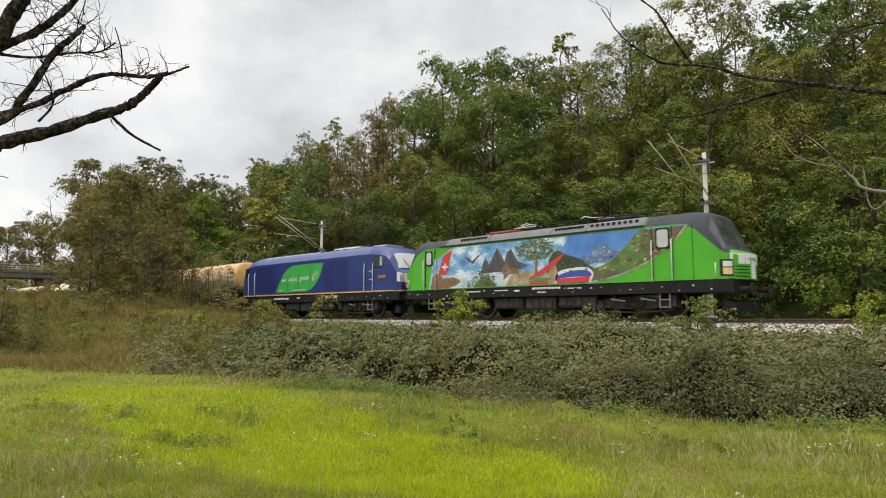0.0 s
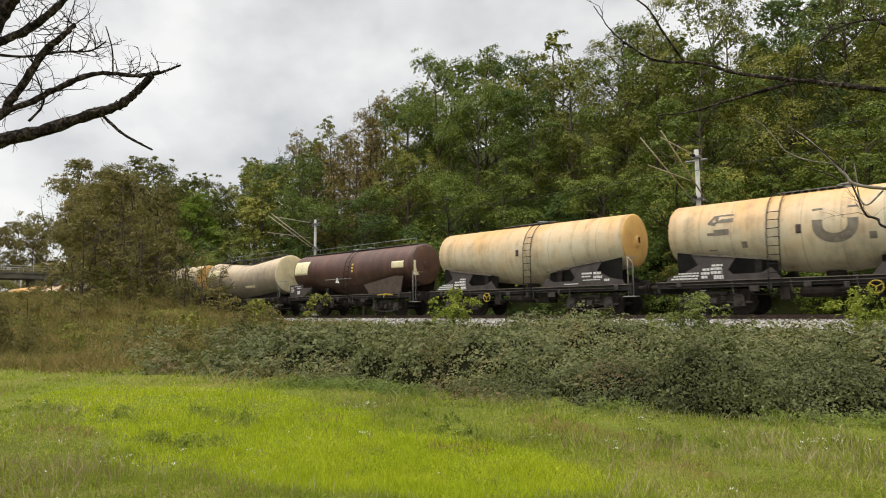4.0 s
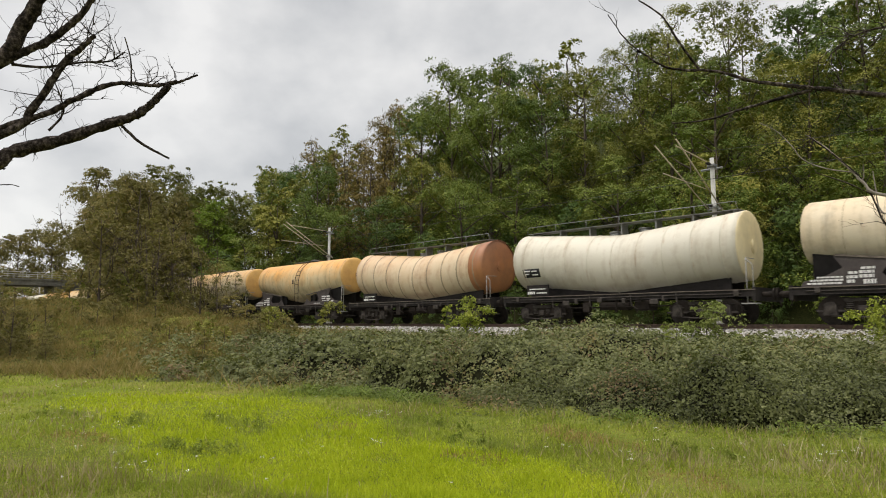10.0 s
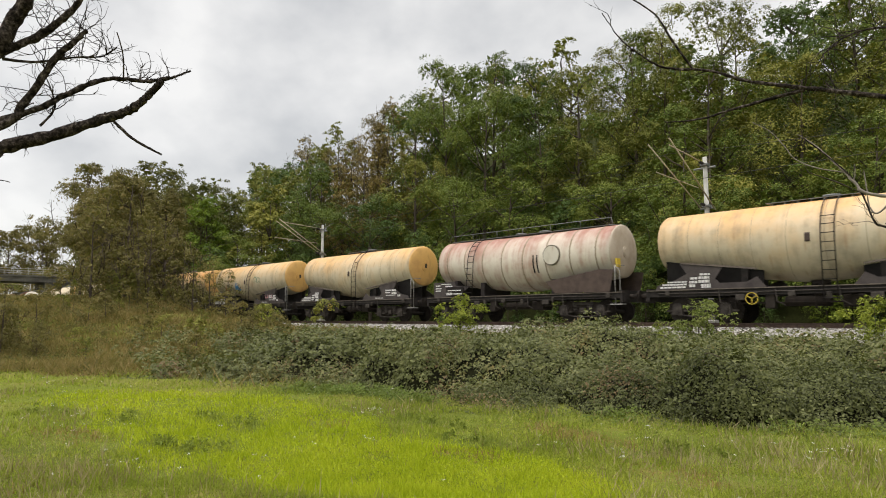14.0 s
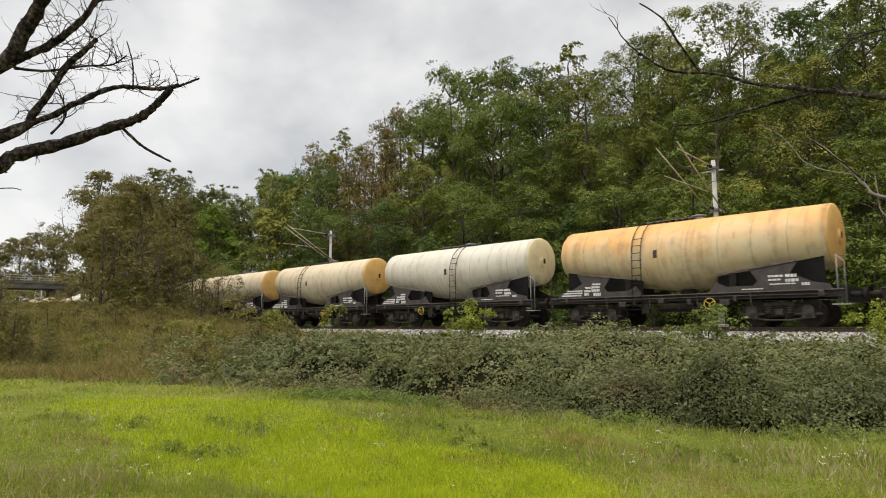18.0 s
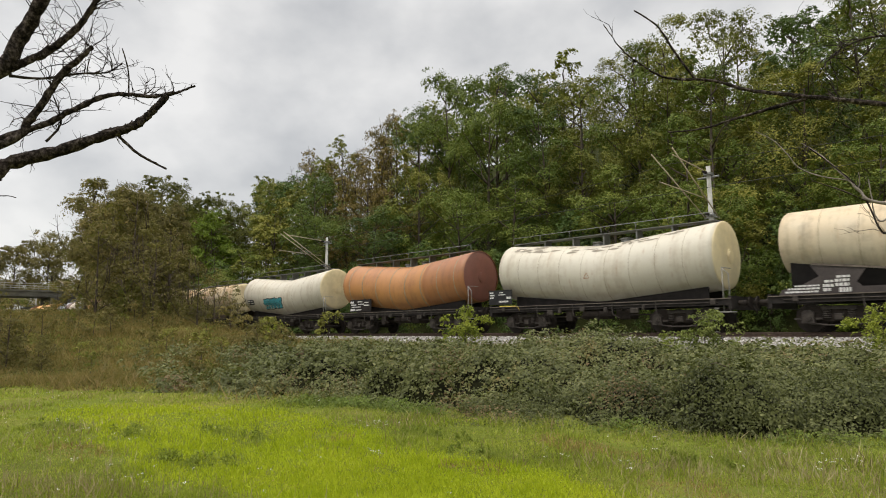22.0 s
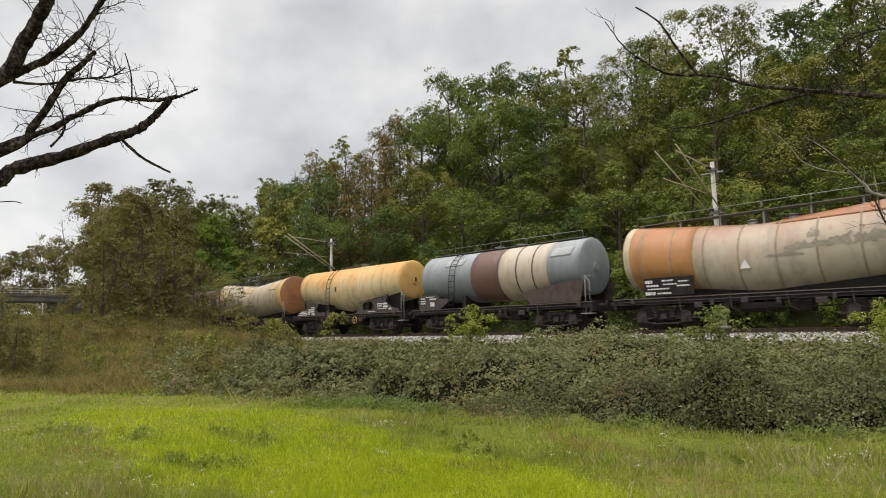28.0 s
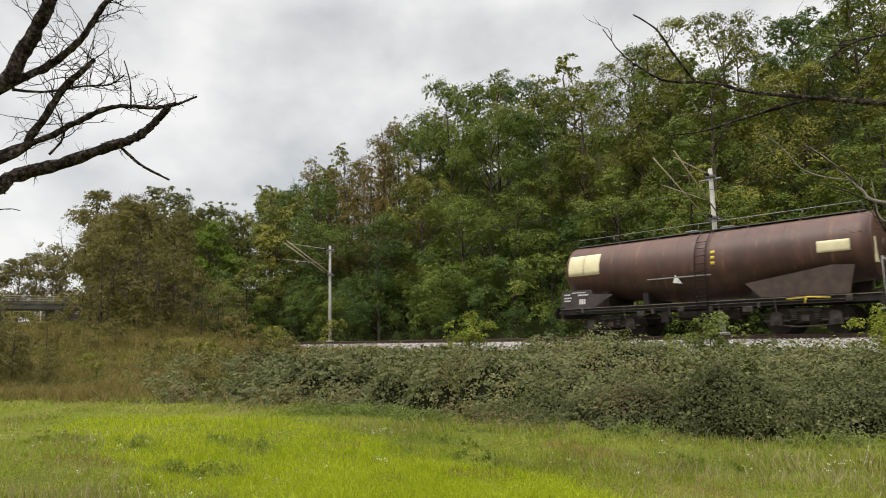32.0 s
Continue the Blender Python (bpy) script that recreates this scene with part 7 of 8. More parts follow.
def framed_window(o, x0, x1, z0, z1, mat, level=2):
    r = 0.07
    def rounded(a, b, c, d):
        return [(a + r, c), (b - r, c), (b, c + r), (b, d - r), (b - r, d), (a + r, d), (a, d - r), (a, c + r)]
    w = decal(o, "cab_window", rounded(x0 - 0.06, x1 + 0.06, z0 - 0.06, z1 + 0.06), MARK["black"], level)
    decal(w, "pane", rounded(x0, x1, z0, z1), mat, level + 2)


def make_green_loco(s0):
    o = thing("electric_locomotive", "bright green electric locomotive with a colourful mountain mural", "locomotive", pose(s0, 0, 0))
    K, z0 = "electric", 1.42
    b = Build()
    b.loft([loco_ring(x, K, z0) for x in E_X], smooth=False)
    part("body", b, PAINT["loco_green"], o, "bright green body shell")
    loco_under(o, 8.7, 4.75, 3.0, 1.43, SHIFT)
    def nose_patch(name, e, y0, y1, za, zb, mat, lift, parent, label=""):
        """A plate that follows the rounded nose."""
        b, n = Build(), 6
        def front(y, up):
            return SHIFT + e * (float(np.interp(abs(y), [0.2, 0.55, 1.0, 1.32, 1.44], [8.96, 8.9, 8.75, 8.55, 8.3])) + up)
        rows = [[(front(y0 + (y1 - y0) * k / n, up), y0 + (y1 - y0) * k / n * (1 + 0.01 * up), z) for z in (za, zb)] for up in (lift, -0.01) for k in range(n + 1)]
        p = [q for r in rows for q in r]
        m = 2 * (n + 1)
        f = [(2 * k, 2 * k + 2, 2 * k + 3, 2 * k + 1) for k in range(n)]
        f += [(2 * k, m + 2 * k, m + 2 * k + 2, 2 * k + 2) for k in range(n)] + [(2 * k + 1, 2 * k + 3, m + 2 * k + 3, m + 2 * k + 1) for k in range(n)]
        f += [(0, 1, m + 1, m), (2 * n, m + 2 * n, m + 2 * n + 1, 2 * n + 1)]
        b.put(p, f)
        return part(name, b, mat, parent, label)
    for e in (-1, 1):
        a, c = sorted((SHIFT + e * 5.5, SHIFT + e * 8.6))
        loco_shell(o, K, z0, a, c, 2, "cab_roof", PAINT["loco_band"], 0.006, "dark slate cab roof and windscreen surround")
        a, c = sorted((SHIFT + e * 7.95, SHIFT + e * 8.46))
        g = loco_shell(o, K, z0, a, c, 3, "windscreen", MAT["screen"], 0.016, "raked glossy windscreen")
        for y in (-0.35, 0.35):
            b = Build()
            b.tube([(SHIFT + e * 8.62, y, 2.56), (SHIFT + e * 8.4, y + 0.3, 3.02)], 0.018, 5)
            part("wiper", b, MARK["black"], g)
        # nose: a pale T over slatted green, a lamp at each corner
        nose_patch("nose_panel", e, -1.22, 1.22, 1.97, 2.36, PAINT["loco_white"], 0.014, o, "white nose panel")
        nose_patch("nose_panel", e, -0.2, 0.2, 1.46, 1.97, PAINT["loco_white"], 0.014, o, "white nose panel")
        for k in range(5):
            nose_patch("nose_mark", e, -0.4 + 0.16 * k, -0.35 + 0.16 * k, 2.1, 2.22, PAINT["green_flat"], 0.02, o)
        for y in (-1, 1):
            for k in range(4):
                nose_patch("grille_slot", e, y * 0.3, y * 1.08, 1.5 + 0.12 * k, 1.54 + 0.12 * k, MARK["black"], 0.008, o)
            h = nose_patch("headlight", e, y * 1.12, y * 1.43, 1.52, 2.12, MARK["black"], 0.014, o, "black-framed amber headlight")
            nose_patch("lamp", e, y * 1.17, y * 1.39, 1.58, 1.82, PAINT["lamp"], 0.024, h)
            nose_patch("lamp", e, y * 1.17, y * 1.39, 1.86, 2.06, PAINT["loco_white"], 0.024, h)
            b = Build()
            b.tube([(SHIFT + e * 8.2, y * 1.5, 1.5), (SHIFT + e * 8.2, y * 1.53, 1.75), (SHIFT + e * 8.2, y * 1.5, 2.0)], 0.018, 5)
            part("corner_rail", b, PAINT["loco_white"], o)
    # roof between the cabs
    for x0, x1 in ((-5.88, -3.0), (-2.96, 0.6), (0.64, 2.4), (2.44, 5.05)):
        loco_shell(o, K, z0, x0, x1, 2, "roof_panel", PAINT["loco_grey"], 0.03, "grey ribbed roof panel")
    for x0, x1 in ((-4.9, -3.1), (0.8, 2.3), (2.6, 4.9)):
        b = Build()
        for k in range(9):
            u = x0 + (x1 - x0) * k / 9
            b.box(u, u + 0.12, -1.36, -1.28, 3.76, 3.9)
        part("air_vent", b, MARK["black"], o)
    b = Build()
    b.box(-6.2, 5.1, -1.53, -1.48, 3.56, 3.63)
    part("drip_strip", b, MARK["black"], o)
    for x0, e in ((-3.9, 1), (4.4, -1)):
        b = Build()
        b.tube([(x0 + e * 0.2, -0.5, 4.16), (x0 + e * 1.9, -0.5, 4.16), (x0 + e * 1.9, 0.5, 4.16), (x0 + e * 0.2, 0.5, 4.16), (x0 + e * 0.2, -0.5, 4.16)], 0.05, 6)
        p = part("pantograph", b, PAINT["panto_red"] if e > 0 else MARK["black"], o, "folded red pantograph" if e > 0 else "folded black pantograph")
        for q, path, r, m in (("lower_arm", [(x0, 0, 4.15), (x0 + e * 1.3, 0, 4.32)], 0.03, "loco_dark"), ("upper_arm", [(x0 + e * 1.3, 0, 4.32), (x0 + e * 2.6, -0.3, 4.4)], 0.018, "loco_white"), ("upper_arm", [(x0 + e * 1.3, 0, 4.32), (x0 + e * 2.6, 0.3, 4.4)], 0.018, "loco_white"),
                              ("contact_strip", [(x0 + e * 2.5, -0.95, 4.28), (x0 + e * 2.55, -0.6, 4.41), (x0 + e * 2.55, 0.6, 4.41), (x0 + e * 2.5, 0.95, 4.28)], 0.02, "loco_white")):
            b = Build()
            b.tube(path, r, 6)
            part(q, b, PAINT[m], p)
    b = Build()
    b.tube([(-1.0, -0.3, 4.3), (3.0, -0.3, 4.32), (5.5, -0.2, 4.3)], 0.03, 6)
    part("roof_line", b, MARK["black"], o)
    for x in (-0.6, 0.8, 2.0, 3.2, 4.6):
        b = Build()
        for k in range(4):
            b.disc((x, -0.3, 4.12 + 0.05 * k), 0.06, 0.03, "z", 10)
        part("roof_insulator", b, MARK["dark"], o)
    # the mural on the near side
    right = curve_pts([(6.75, 3.5), (6.2, 2.9), (5.3, 2.28), (4.4, 1.88), (3.5, 1.63), (2.4, 1.46)])
    left = curve_pts([(-7.05, 1.46), (-6.9, 2.2), (-6.75, 2.75), (-6.2, 3.1), (-5.3, 3.5)])
    mural = decal(o, "mural", left + right, ART["sky"], 1, "large colourful landscape mural")
    decal(mural, "mural_edge", right + [(x + 0.09, z - 0.03) for x, z in reversed(right)], ART["tan"], 2)
    decal(mural, "mural_water", [(-6.95, 1.46), (1.0, 1.46), (1.0, 1.9), (-1.5, 2.0), (-4.2, 2.1), (-6.9, 2.12)], ART["water"], 2)
    decal(mural, "mural_sky", [(0.9, 2.4), (1.6, 3.5), (5.2, 3.5), (4.6, 3.0), (4.0, 2.6), (2.4, 2.3)], ART["deep_sky"], 2)
    decal(mural, "mural_mountain", [(1.9, 2.25), (2.3, 2.65), (2.6, 2.6), (2.9, 3.0), (3.1, 2.85), (3.35, 3.08), (3.6, 2.75), (3.9, 2.7), (4.3, 2.3)], ART["peak"], 3, "blue mountains")
    decal(mural, "mural_slope", [(4.0, 1.8), (4.4, 1.9), (5.3, 2.28), (6.2, 2.9), (6.72, 3.46), (4.9, 3.46), (4.4, 3.0), (3.9, 2.4), (3.2, 2.15), (2.6, 2.0), (3.0, 1.75)], ART["meadow"], 4, "green slope")
    decal(mural, "mural_slope", [(5.3, 2.3), (6.15, 2.88), (6.7, 3.46), (5.05, 3.46), (4.85, 2.9)], ART["olive"], 5)
    decal(mural, "mural_shore", [(2.1, 1.47), (3.45, 1.66), (4.3, 1.88), (3.4, 1.98), (2.4, 2.0)], ART["olive"], 5)
    decal(mural, "mural_wood", curve_pts([(0.5, 1.9), (0.6, 2.6), (1.0, 2.9), (1.5, 2.7), (2.1, 2.5), (2.6, 2.2), (2.9, 1.75), (2.3, 1.5)], 4), ART["wood"], 4, "dark wood")
    decal(mural, "mural_trunk", [(-0.22, 1.95), (-0.08, 1.95), (-0.05, 2.7), (-0.16, 2.7)], ART["fur"], 6)
    decal(mural, "mural_rock", [(-3.4, 2.1), (-3.3, 2.6), (-3.1, 2.85), (-2.9, 2.5), (-2.65, 2.9), (-2.4, 3.28), (-2.15, 2.9), (-1.95, 2.6), (-1.8, 3.05), (-1.55, 3.15), (-1.2, 2.6), (-0.6, 2.35), (-1.2, 2.2), (-2.2, 2.15)], ART["rock"], 4, "dark rock towers")
    decal(mural, "mural_ground", curve_pts([(-1.9, 1.47), (-1.5, 1.95), (-0.5, 2.1), (0.6, 1.95), (0.9, 1.47)], 5), ART["tan"], 4)
    decal(mural, "mural_bush", curve_pts([(-3.9, 1.47), (-3.7, 1.7), (-3.4, 1.9), (-3.1, 1.95), (-2.8, 1.8), (-2.6, 1.65), (-2.5, 1.47)], 5), ART["tree"], 5)
    decal(mural, "mural_animal", curve_pts([(-6.9, 1.47), (-6.75, 2.1), (-6.3, 2.2), (-5.9, 1.95), (-5.3, 2.0), (-4.8, 1.8), (-5.1, 1.6), (-5.7, 1.47)], 5), ART["fur"], 4)
    decal(mural, "mural_animal", curve_pts([(-2.0, 1.75), (-2.05, 2.3), (-1.85, 2.55), (-1.7, 2.3), (-1.2, 2.25), (-1.05, 1.75), (-1.2, 2.0), (-1.7, 2.0)], 4), ART["fur"], 6)
    decal(mural, "mural_animal", curve_pts([(0.5, 1.6), (0.6, 2.2), (0.75, 2.5), (0.95, 2.2), (1.1, 1.6)], 4), ART["tan"], 6)
    decal(mural, "mural_bird", [(-4.55, 3.0), (-4.2, 2.9), (-4.0, 2.75), (-3.7, 2.95), (-3.4, 3.05), (-3.75, 2.8), (-3.95, 2.6), (-4.2, 2.72)], ART["rock"], 3)
    decal(mural, "mural_red_sail", [(-6.35, 2.18), (-5.75, 2.16), (-5.35, 3.42), (-6.0, 3.12)], PAINT["red"], 3, "red sail with a white cross")
    for c in ([(-6.08, 2.5), (-5.68, 2.5), (-5.67, 2.61), (-6.07, 2.61)], [(-5.94, 2.38), (-5.84, 2.38), (-5.8, 2.74), (-5.9, 2.74)]):
        decal(mural, "mural_cross", c, PAINT["loco_white"], 4 if c[0][0] < -6 else 5)
    decal(mural, "mural_ribbon", curve_pts([(-0.55, 1.75), (0.1, 2.1), (1.3, 2.75), (0.9, 2.3), (0.3, 1.95), (-0.55, 1.75)], 4), PAINT["red"], 7)
    decal(mural, "mural_ribbon", curve_pts([(-0.6, 1.74), (0.1, 1.78), (0.7, 1.7), (0.1, 1.6), (-0.6, 1.74)], 4), PAINT["green_flat"], 8)
    decal(mural, "mural_ribbon", [(-0.55, 1.5), (0.55, 1.48), (0.5, 1.6), (-0.5, 1.62)], PAINT["red"], 7)
    def oval(z0, z1):
        top = [(0.95 + 1.65 * k / 10, 0) for k in range(11)]
        return [(x, z0) for x, _ in top] + [(x, z1) for x, _ in reversed(top)]
    decal(mural, "mural_oval", curve_pts([(0.85, 1.5), (1.0, 1.95), (1.7, 2.12), (2.5, 2.1), (2.78, 1.85), (2.65, 1.5)], 6), PAINT["loco_white"], 6, "white, blue and red oval")
    decal(mural, "mural_oval_band", curve_pts([(0.95, 1.68), (1.1, 1.85), (1.8, 2.0), (2.5, 1.98), (2.66, 1.75), (1.8, 1.74), (0.95, 1.68)], 4), PAINT["blue_flat"], 7)
    decal(mural, "mural_oval_band", [(0.95, 1.5), (2.55, 1.5), (2.64, 1.74), (0.98, 1.68)], PAINT["red"], 8)
    rng = np.random.default_rng(8)
    def dabs(nm, x0, x1, z0, z1, n, size, mats, level, shape=None):
        """Many small painted dabs: foliage, cloud and stone in the picture."""
        made = [Build() for _ in mats]
        for i in range(n):
            x, z = rng.uniform(x0, x1), rng.uniform(z0, z1)
            if shape and not shape(x, z):
                continue
            r, k = size * rng.uniform(0.4, 1.2), int(rng.integers(5, 8))
            ring = [(x + r * rng.uniform(0.6, 1.3) * math.cos(a * 6.283 / k), z + 0.6 * r * rng.uniform(0.6, 1.3) * math.sin(a * 6.283 / k)) for a in range(k)]
            y = -1.49 - 0.004 * level - 0.0015 * (i % 5)
            made[int(rng.integers(len(mats)))].put([(u, y, w) for u, w in ring], [tuple(range(k))])
        for b, m in zip(made, mats):
            if b.v:
                tagged(part(nm, b, m, mural), kind="stuff")
    dabs("mural_foliage", -1.35, 0.95, 2.45, 3.5, 900, 0.05, [ART["tree"], ART["meadow"], ART["olive"]], 6, lambda x, z: ((x + 0.2) / 1.15) ** 2 + ((z - 3.05) / 0.52) ** 2 < rng.uniform(0.5, 1.15))
    dabs("mural_foliage", -4.6, -2.2, 1.5, 2.35, 220, 0.07, [ART["tree"], ART["meadow"], ART["wood"]], 6, lambda x, z: z < 2.3 - 0.55 * abs(x + 3.3) + rng.uniform(-0.1, 0.1))
    dabs("mural_foliage", 3.3, 6.3, 1.9, 3.45, 300, 0.08, [ART["meadow"], ART["olive"], ART["tree"], ART["tan"]], 6, lambda x, z: z > 1.75 + 0.5 * max(x - 4.2, 0) and z < 2.1 + 0.85 * (x - 3.3))
    dabs("mural_foliage", 0.5, 2.8, 1.9, 2.85, 160, 0.06, [ART["wood"], ART["tree"]], 5, lambda x, z: z < 2.9 - 0.45 * abs(x - 1.1))
    dabs("mural_stone", -2.0, 3.4, 1.5, 2.05, 90, 0.05, [ART["tan"], ART["olive"]], 9, lambda x, z: x < -0.6 or x > 2.75)
    dabs("mural_stone", -6.9, -4.9, 1.5, 2.05, 60, 0.06, [ART["fur"], ART["olive"]], 5)
    dabs("mural_rock_face", -3.3, -0.9, 2.15, 3.1, 160, 0.05, [ART["rock"], ART["wood"]], 5, lambda x, z: min(abs(x + 2.4), abs(x + 1.55) + 0.1, abs(x + 3.1) + 0.3) < (3.25 - z) * 0.42)
    dabs("mural_peak_face", 2.1, 4.1, 2.3, 3.0, 120, 0.05, [ART["peak"], ART["deep_sky"], ART["water"]], 3, lambda x, z: z < 3.05 - 0.75 * abs(x - 3.2))
    add_bars(o, -0.4, 1.16, -1.48, [(0.0, 0.1, 1.5, 0.09), (1.9, 0.08, 0.7, 0.05), (-2.2, 0.08, 0.8, 0.05), (-4.2, 0.06, 1.1, 0.06), (0.3, -0.06, 0.5, 0.06)])
    # doors, windows and rails
    for a, c in ((5.4, 6.2), (-7.3, -6.6)):
        for x in (a, c):
            b = Build()
            b.box(x - 0.01, x + 0.01, -1.535, -1.48, 1.55, 3.5)
            part("door_seam", b, MARK["black"], o)
    b = Build()
    b.box(6.98, 7.0, -1.497, -1.48, 1.45, 3.45)
    part("panel_seam", b, MARK["black"], o)
    framed_window(o, 5.62, 6.06, 2.7, 3.38, MAT["pale_pane"], 10)
    framed_window(o, -7.2, -6.85, 2.72, 3.36, MAT["pale_pane"], 10)
    add_rails(o, (5.4, 6.2, -7.42, -6.52), 1.4, 3.0)
    add_wheel_steps(o, (5.8, -6.95))
    for x in (7.6, -7.6, -1.5, 0.4, 1.9):
        b = Build()
        b.disc((x, -1.475, 1.2), 0.09, 0.03, "y", 14)
        part("socket_cap", b, MARK["black"], o)
    return o


def make_blue_loco(s0):
    o = thing("diesel_locomotive", "deep blue diesel locomotive with a green leaf-shaped panel", "locomotive", pose(s0, 0, 0))
    K, z0 = "diesel", 1.5
    b = Build()
    b.loft([loco_ring(x, K, z0) for x in LOCO_X], smooth=False)
    part("body", b, PAINT["loco_blue"], o, "deep blue body shell")
    loco_under(o, 8.85, 5.18, 2.7, 1.44)
    b = Build()
    b.loft([[(x, y * k, z) for y, z in ((-1.5, 1.43), (-1.5, 1.51), (1.5, 1.51), (1.5, 1.43))] for x, k in ((-8.93, 0.78), (-8.2, 0.96), (-7.4, 1), (7.4, 1), (8.2, 0.96), (8.93, 0.78))], smooth=False)
    part("waist_stripe", b, PAINT["stripe"], o, "orange stripe along the sill")
    loco_shell(o, K, z0, -6.5, 6.5, 2, "roof_skin", PAINT["loco_blue_light"], 0.008, "dulled blue roof")
    for e in (-1, 1):
        a, c = sorted((e * 8.22, e * 8.66))
        # the pale pane colour stands for sky reflected in the windscreen
        g = loco_shell(o, K, z0, a, c, 4, "windscreen", MAT["pale_pane"], 0.016, "windscreen coloured pale for its bright reflection")
        b = Build()
        b.tube([(e * 8.72, -0.2, 2.66), (e * 8.45, -0.6, 3.3)], 0.02, 5)
        part("wiper", b, MARK["black"], g)
        b = Build()
        b.put([(e * 8.957, -1.05, 2.45), (e * 8.957, 1.05, 2.45), (e * 8.957, 1.0, 1.95), (e * 8.957, -1.0, 1.95)], [(0, 1, 2, 3)])
        b.put([(e * 8.962, -1.1, 2.43), (e * 8.715, -1.29, 2.52), (e * 8.715, -1.29, 1.98), (e * 8.962, -1.1, 1.95)], [(0, 1, 2, 3)])
        part("nose_panel", b, PAINT["loco_white"], o, "white nose panel")
        b = Build()
        b.put([(e * 8.957, -1.0, 1.95), (e * 8.957, 1.0, 1.95), (e * 8.957, 1.0, 1.85), (e * 8.957, -1.0, 1.85)], [(0, 1, 2, 3)])
        part("nose_stripe", b, PAINT["red"], o, "red nose stripe")
        for y in (-0.75, 0.75):
            b = Build()
            b.disc((e * 8.96, y, 1.74), 0.1, 0.05, "x", 14)
            part("headlight", b, PAINT["loco_white"], o)
    # pale roof fittings
    for x0, x1, z, t in ((-6.4, 0.5, 4.17, 0.05), (1.9, 4.5, 4.19, 0.12), (5.9, 7.0, 4.15, 0.07)):
        b = Build()
        b.loft([[(x, y, z + h) for y, h in ((-0.72, 0), (-0.62, t), (0.62, t), (0.72, 0))] for x in (x0, x0 + 0.3, x1 - 0.3, x1)], smooth=False)
        part("roof_unit", b, MARK["pale"], o, "pale grey roof unit")
    for x in (0.8, 1.3, 2.4, 3.2):
        b = Build()
        b.box(x, x + 0.35, -1.0, -0.5, 4.05, 4.17, 0.03)
        part("roof_box", b, MARK["dark"], o)
    # side panels
    for x0, x1 in ((-6.45, -5.2), (-5.12, -3.85), (1.95, 3.15), (3.23, 4.45)):
        g = decal(o, "grille", [(x0, 1.62), (x1, 1.62), (x1, 3.42), (x0, 3.42)], PAINT["loco_blue_dark"], 1, "dark blue louvred grille")
        b = Build()
        for k in range(16):
            z = 1.68 + k * 0.108
            b.box(x0 + 0.04, x1 - 0.04, -1.499, -1.49, z, z + 0.06)
        part("louvre", b, PAINT["loco_blue_dark"], g)
    leaf = curve_pts([(-3.7, 1.62), (-3.3, 2.25), (-2.7, 2.9), (-2.1, 3.25), (-1.55, 3.4)]) + curve_pts([(1.87, 3.4), (1.6, 2.7), (1.15, 2.15), (0.6, 1.78), (-0.05, 1.62)])
    lp = decal(o, "leaf_panel", leaf, PAINT["leaf_green"], 2, "bright green leaf-shaped panel with white slogan")
    for x in (-2.2, -0.9, 0.45):
        b = Build()
        b.box(x, x + 0.018, -1.506, -1.49, 1.64, 2.6 if x < -2 else 3.36)
        part("panel_seam", b, MARK["black"], lp)
    t = part("slogan", text_mesh("we  move  green", 0.48, PAINT["loco_white"]), None, lp, "white slogan")
    t.matrix_basis = pose(-2.95, -1.51, 2.3, 90, -1.5, 0)
    b = Build()
    b.tube([(x, -1.507, z) for x, z in curve_pts([(0.75, 2.3), (0.8, 2.65), (1.25, 2.85), (1.2, 2.5), (0.75, 2.3), (1.1, 2.72)], 5)], 0.018, 5)
    part("leaf_emblem", b, PAINT["loco_white"], lp)
    for k in range(10):
        a = radians(-60 + 30 * k + (60 if k > 4 else 0))
        u, v = math.sin(a), math.cos(a)
        b = Build()
        b.tube([(-1.52 + 0.17 * u, -1.507, 2.43 + 0.19 * v), (-1.52 + 0.25 * u, -1.507, 2.43 + 0.27 * v)], 0.011, 4)
        part("sun_ray", b, PAINT["loco_white"], lp)
    for z in (2.15, 2.62):
        b = Build()
        b.tube([(6.55, -1.52, z), (6.82, -1.54, z + 0.02), (6.82, -1.54, z - 0.08)], 0.016, 5)
        part("door_handle", b, PAINT["loco_white"], o)
    add_bars(lp, -3.3, 1.72, -1.508, [(0.0, 0.02, 0.4, 0.07), (1.7, 0.0, 1.5, 0.05)])
    for a, c in ((6.17, 6.87), (-7.4, -6.6)):
        for x in (a, c):
            b = Build()
            b.box(x - 0.008, x + 0.008, -1.496, -1.48, 1.55, 3.45)
            part("door_seam", b, MARK["black"], o)
    framed_window(o, 6.98, 7.55, 2.86, 3.42, MAT["glass"], 2)
    framed_window(o, -7.95, -7.5, 2.86, 3.42, MAT["glass"], 2)
    b = Build()
    b.box(7.62, 7.66, -1.62, -1.48, 2.9, 3.4)
    part("mirror", b, PAINT["loco_white"], o)
    add_rails(o, (6.12, 6.9, -7.42, -6.55), 1.45, 3.08)
    add_wheel_steps(o, (6.5, -7.0))
    decal(o, "builder_plate", [(7.3, 2.2), (8.0, 2.2), (8.0, 2.36), (7.3, 2.36)], MARK["rust"], 2)
    add_bars(o, -4.0, 1.15, -1.48, [(0, 0.0, 1.9, 0.1)])
    add_bars(o, 2.2, 1.18, -1.48, [(0, 0.0, 1.2, 0.13)])
    return o


LOCOS = [(make_green_loco(-17.2), -17.2), (make_blue_loco(-35.75), -35.75)]


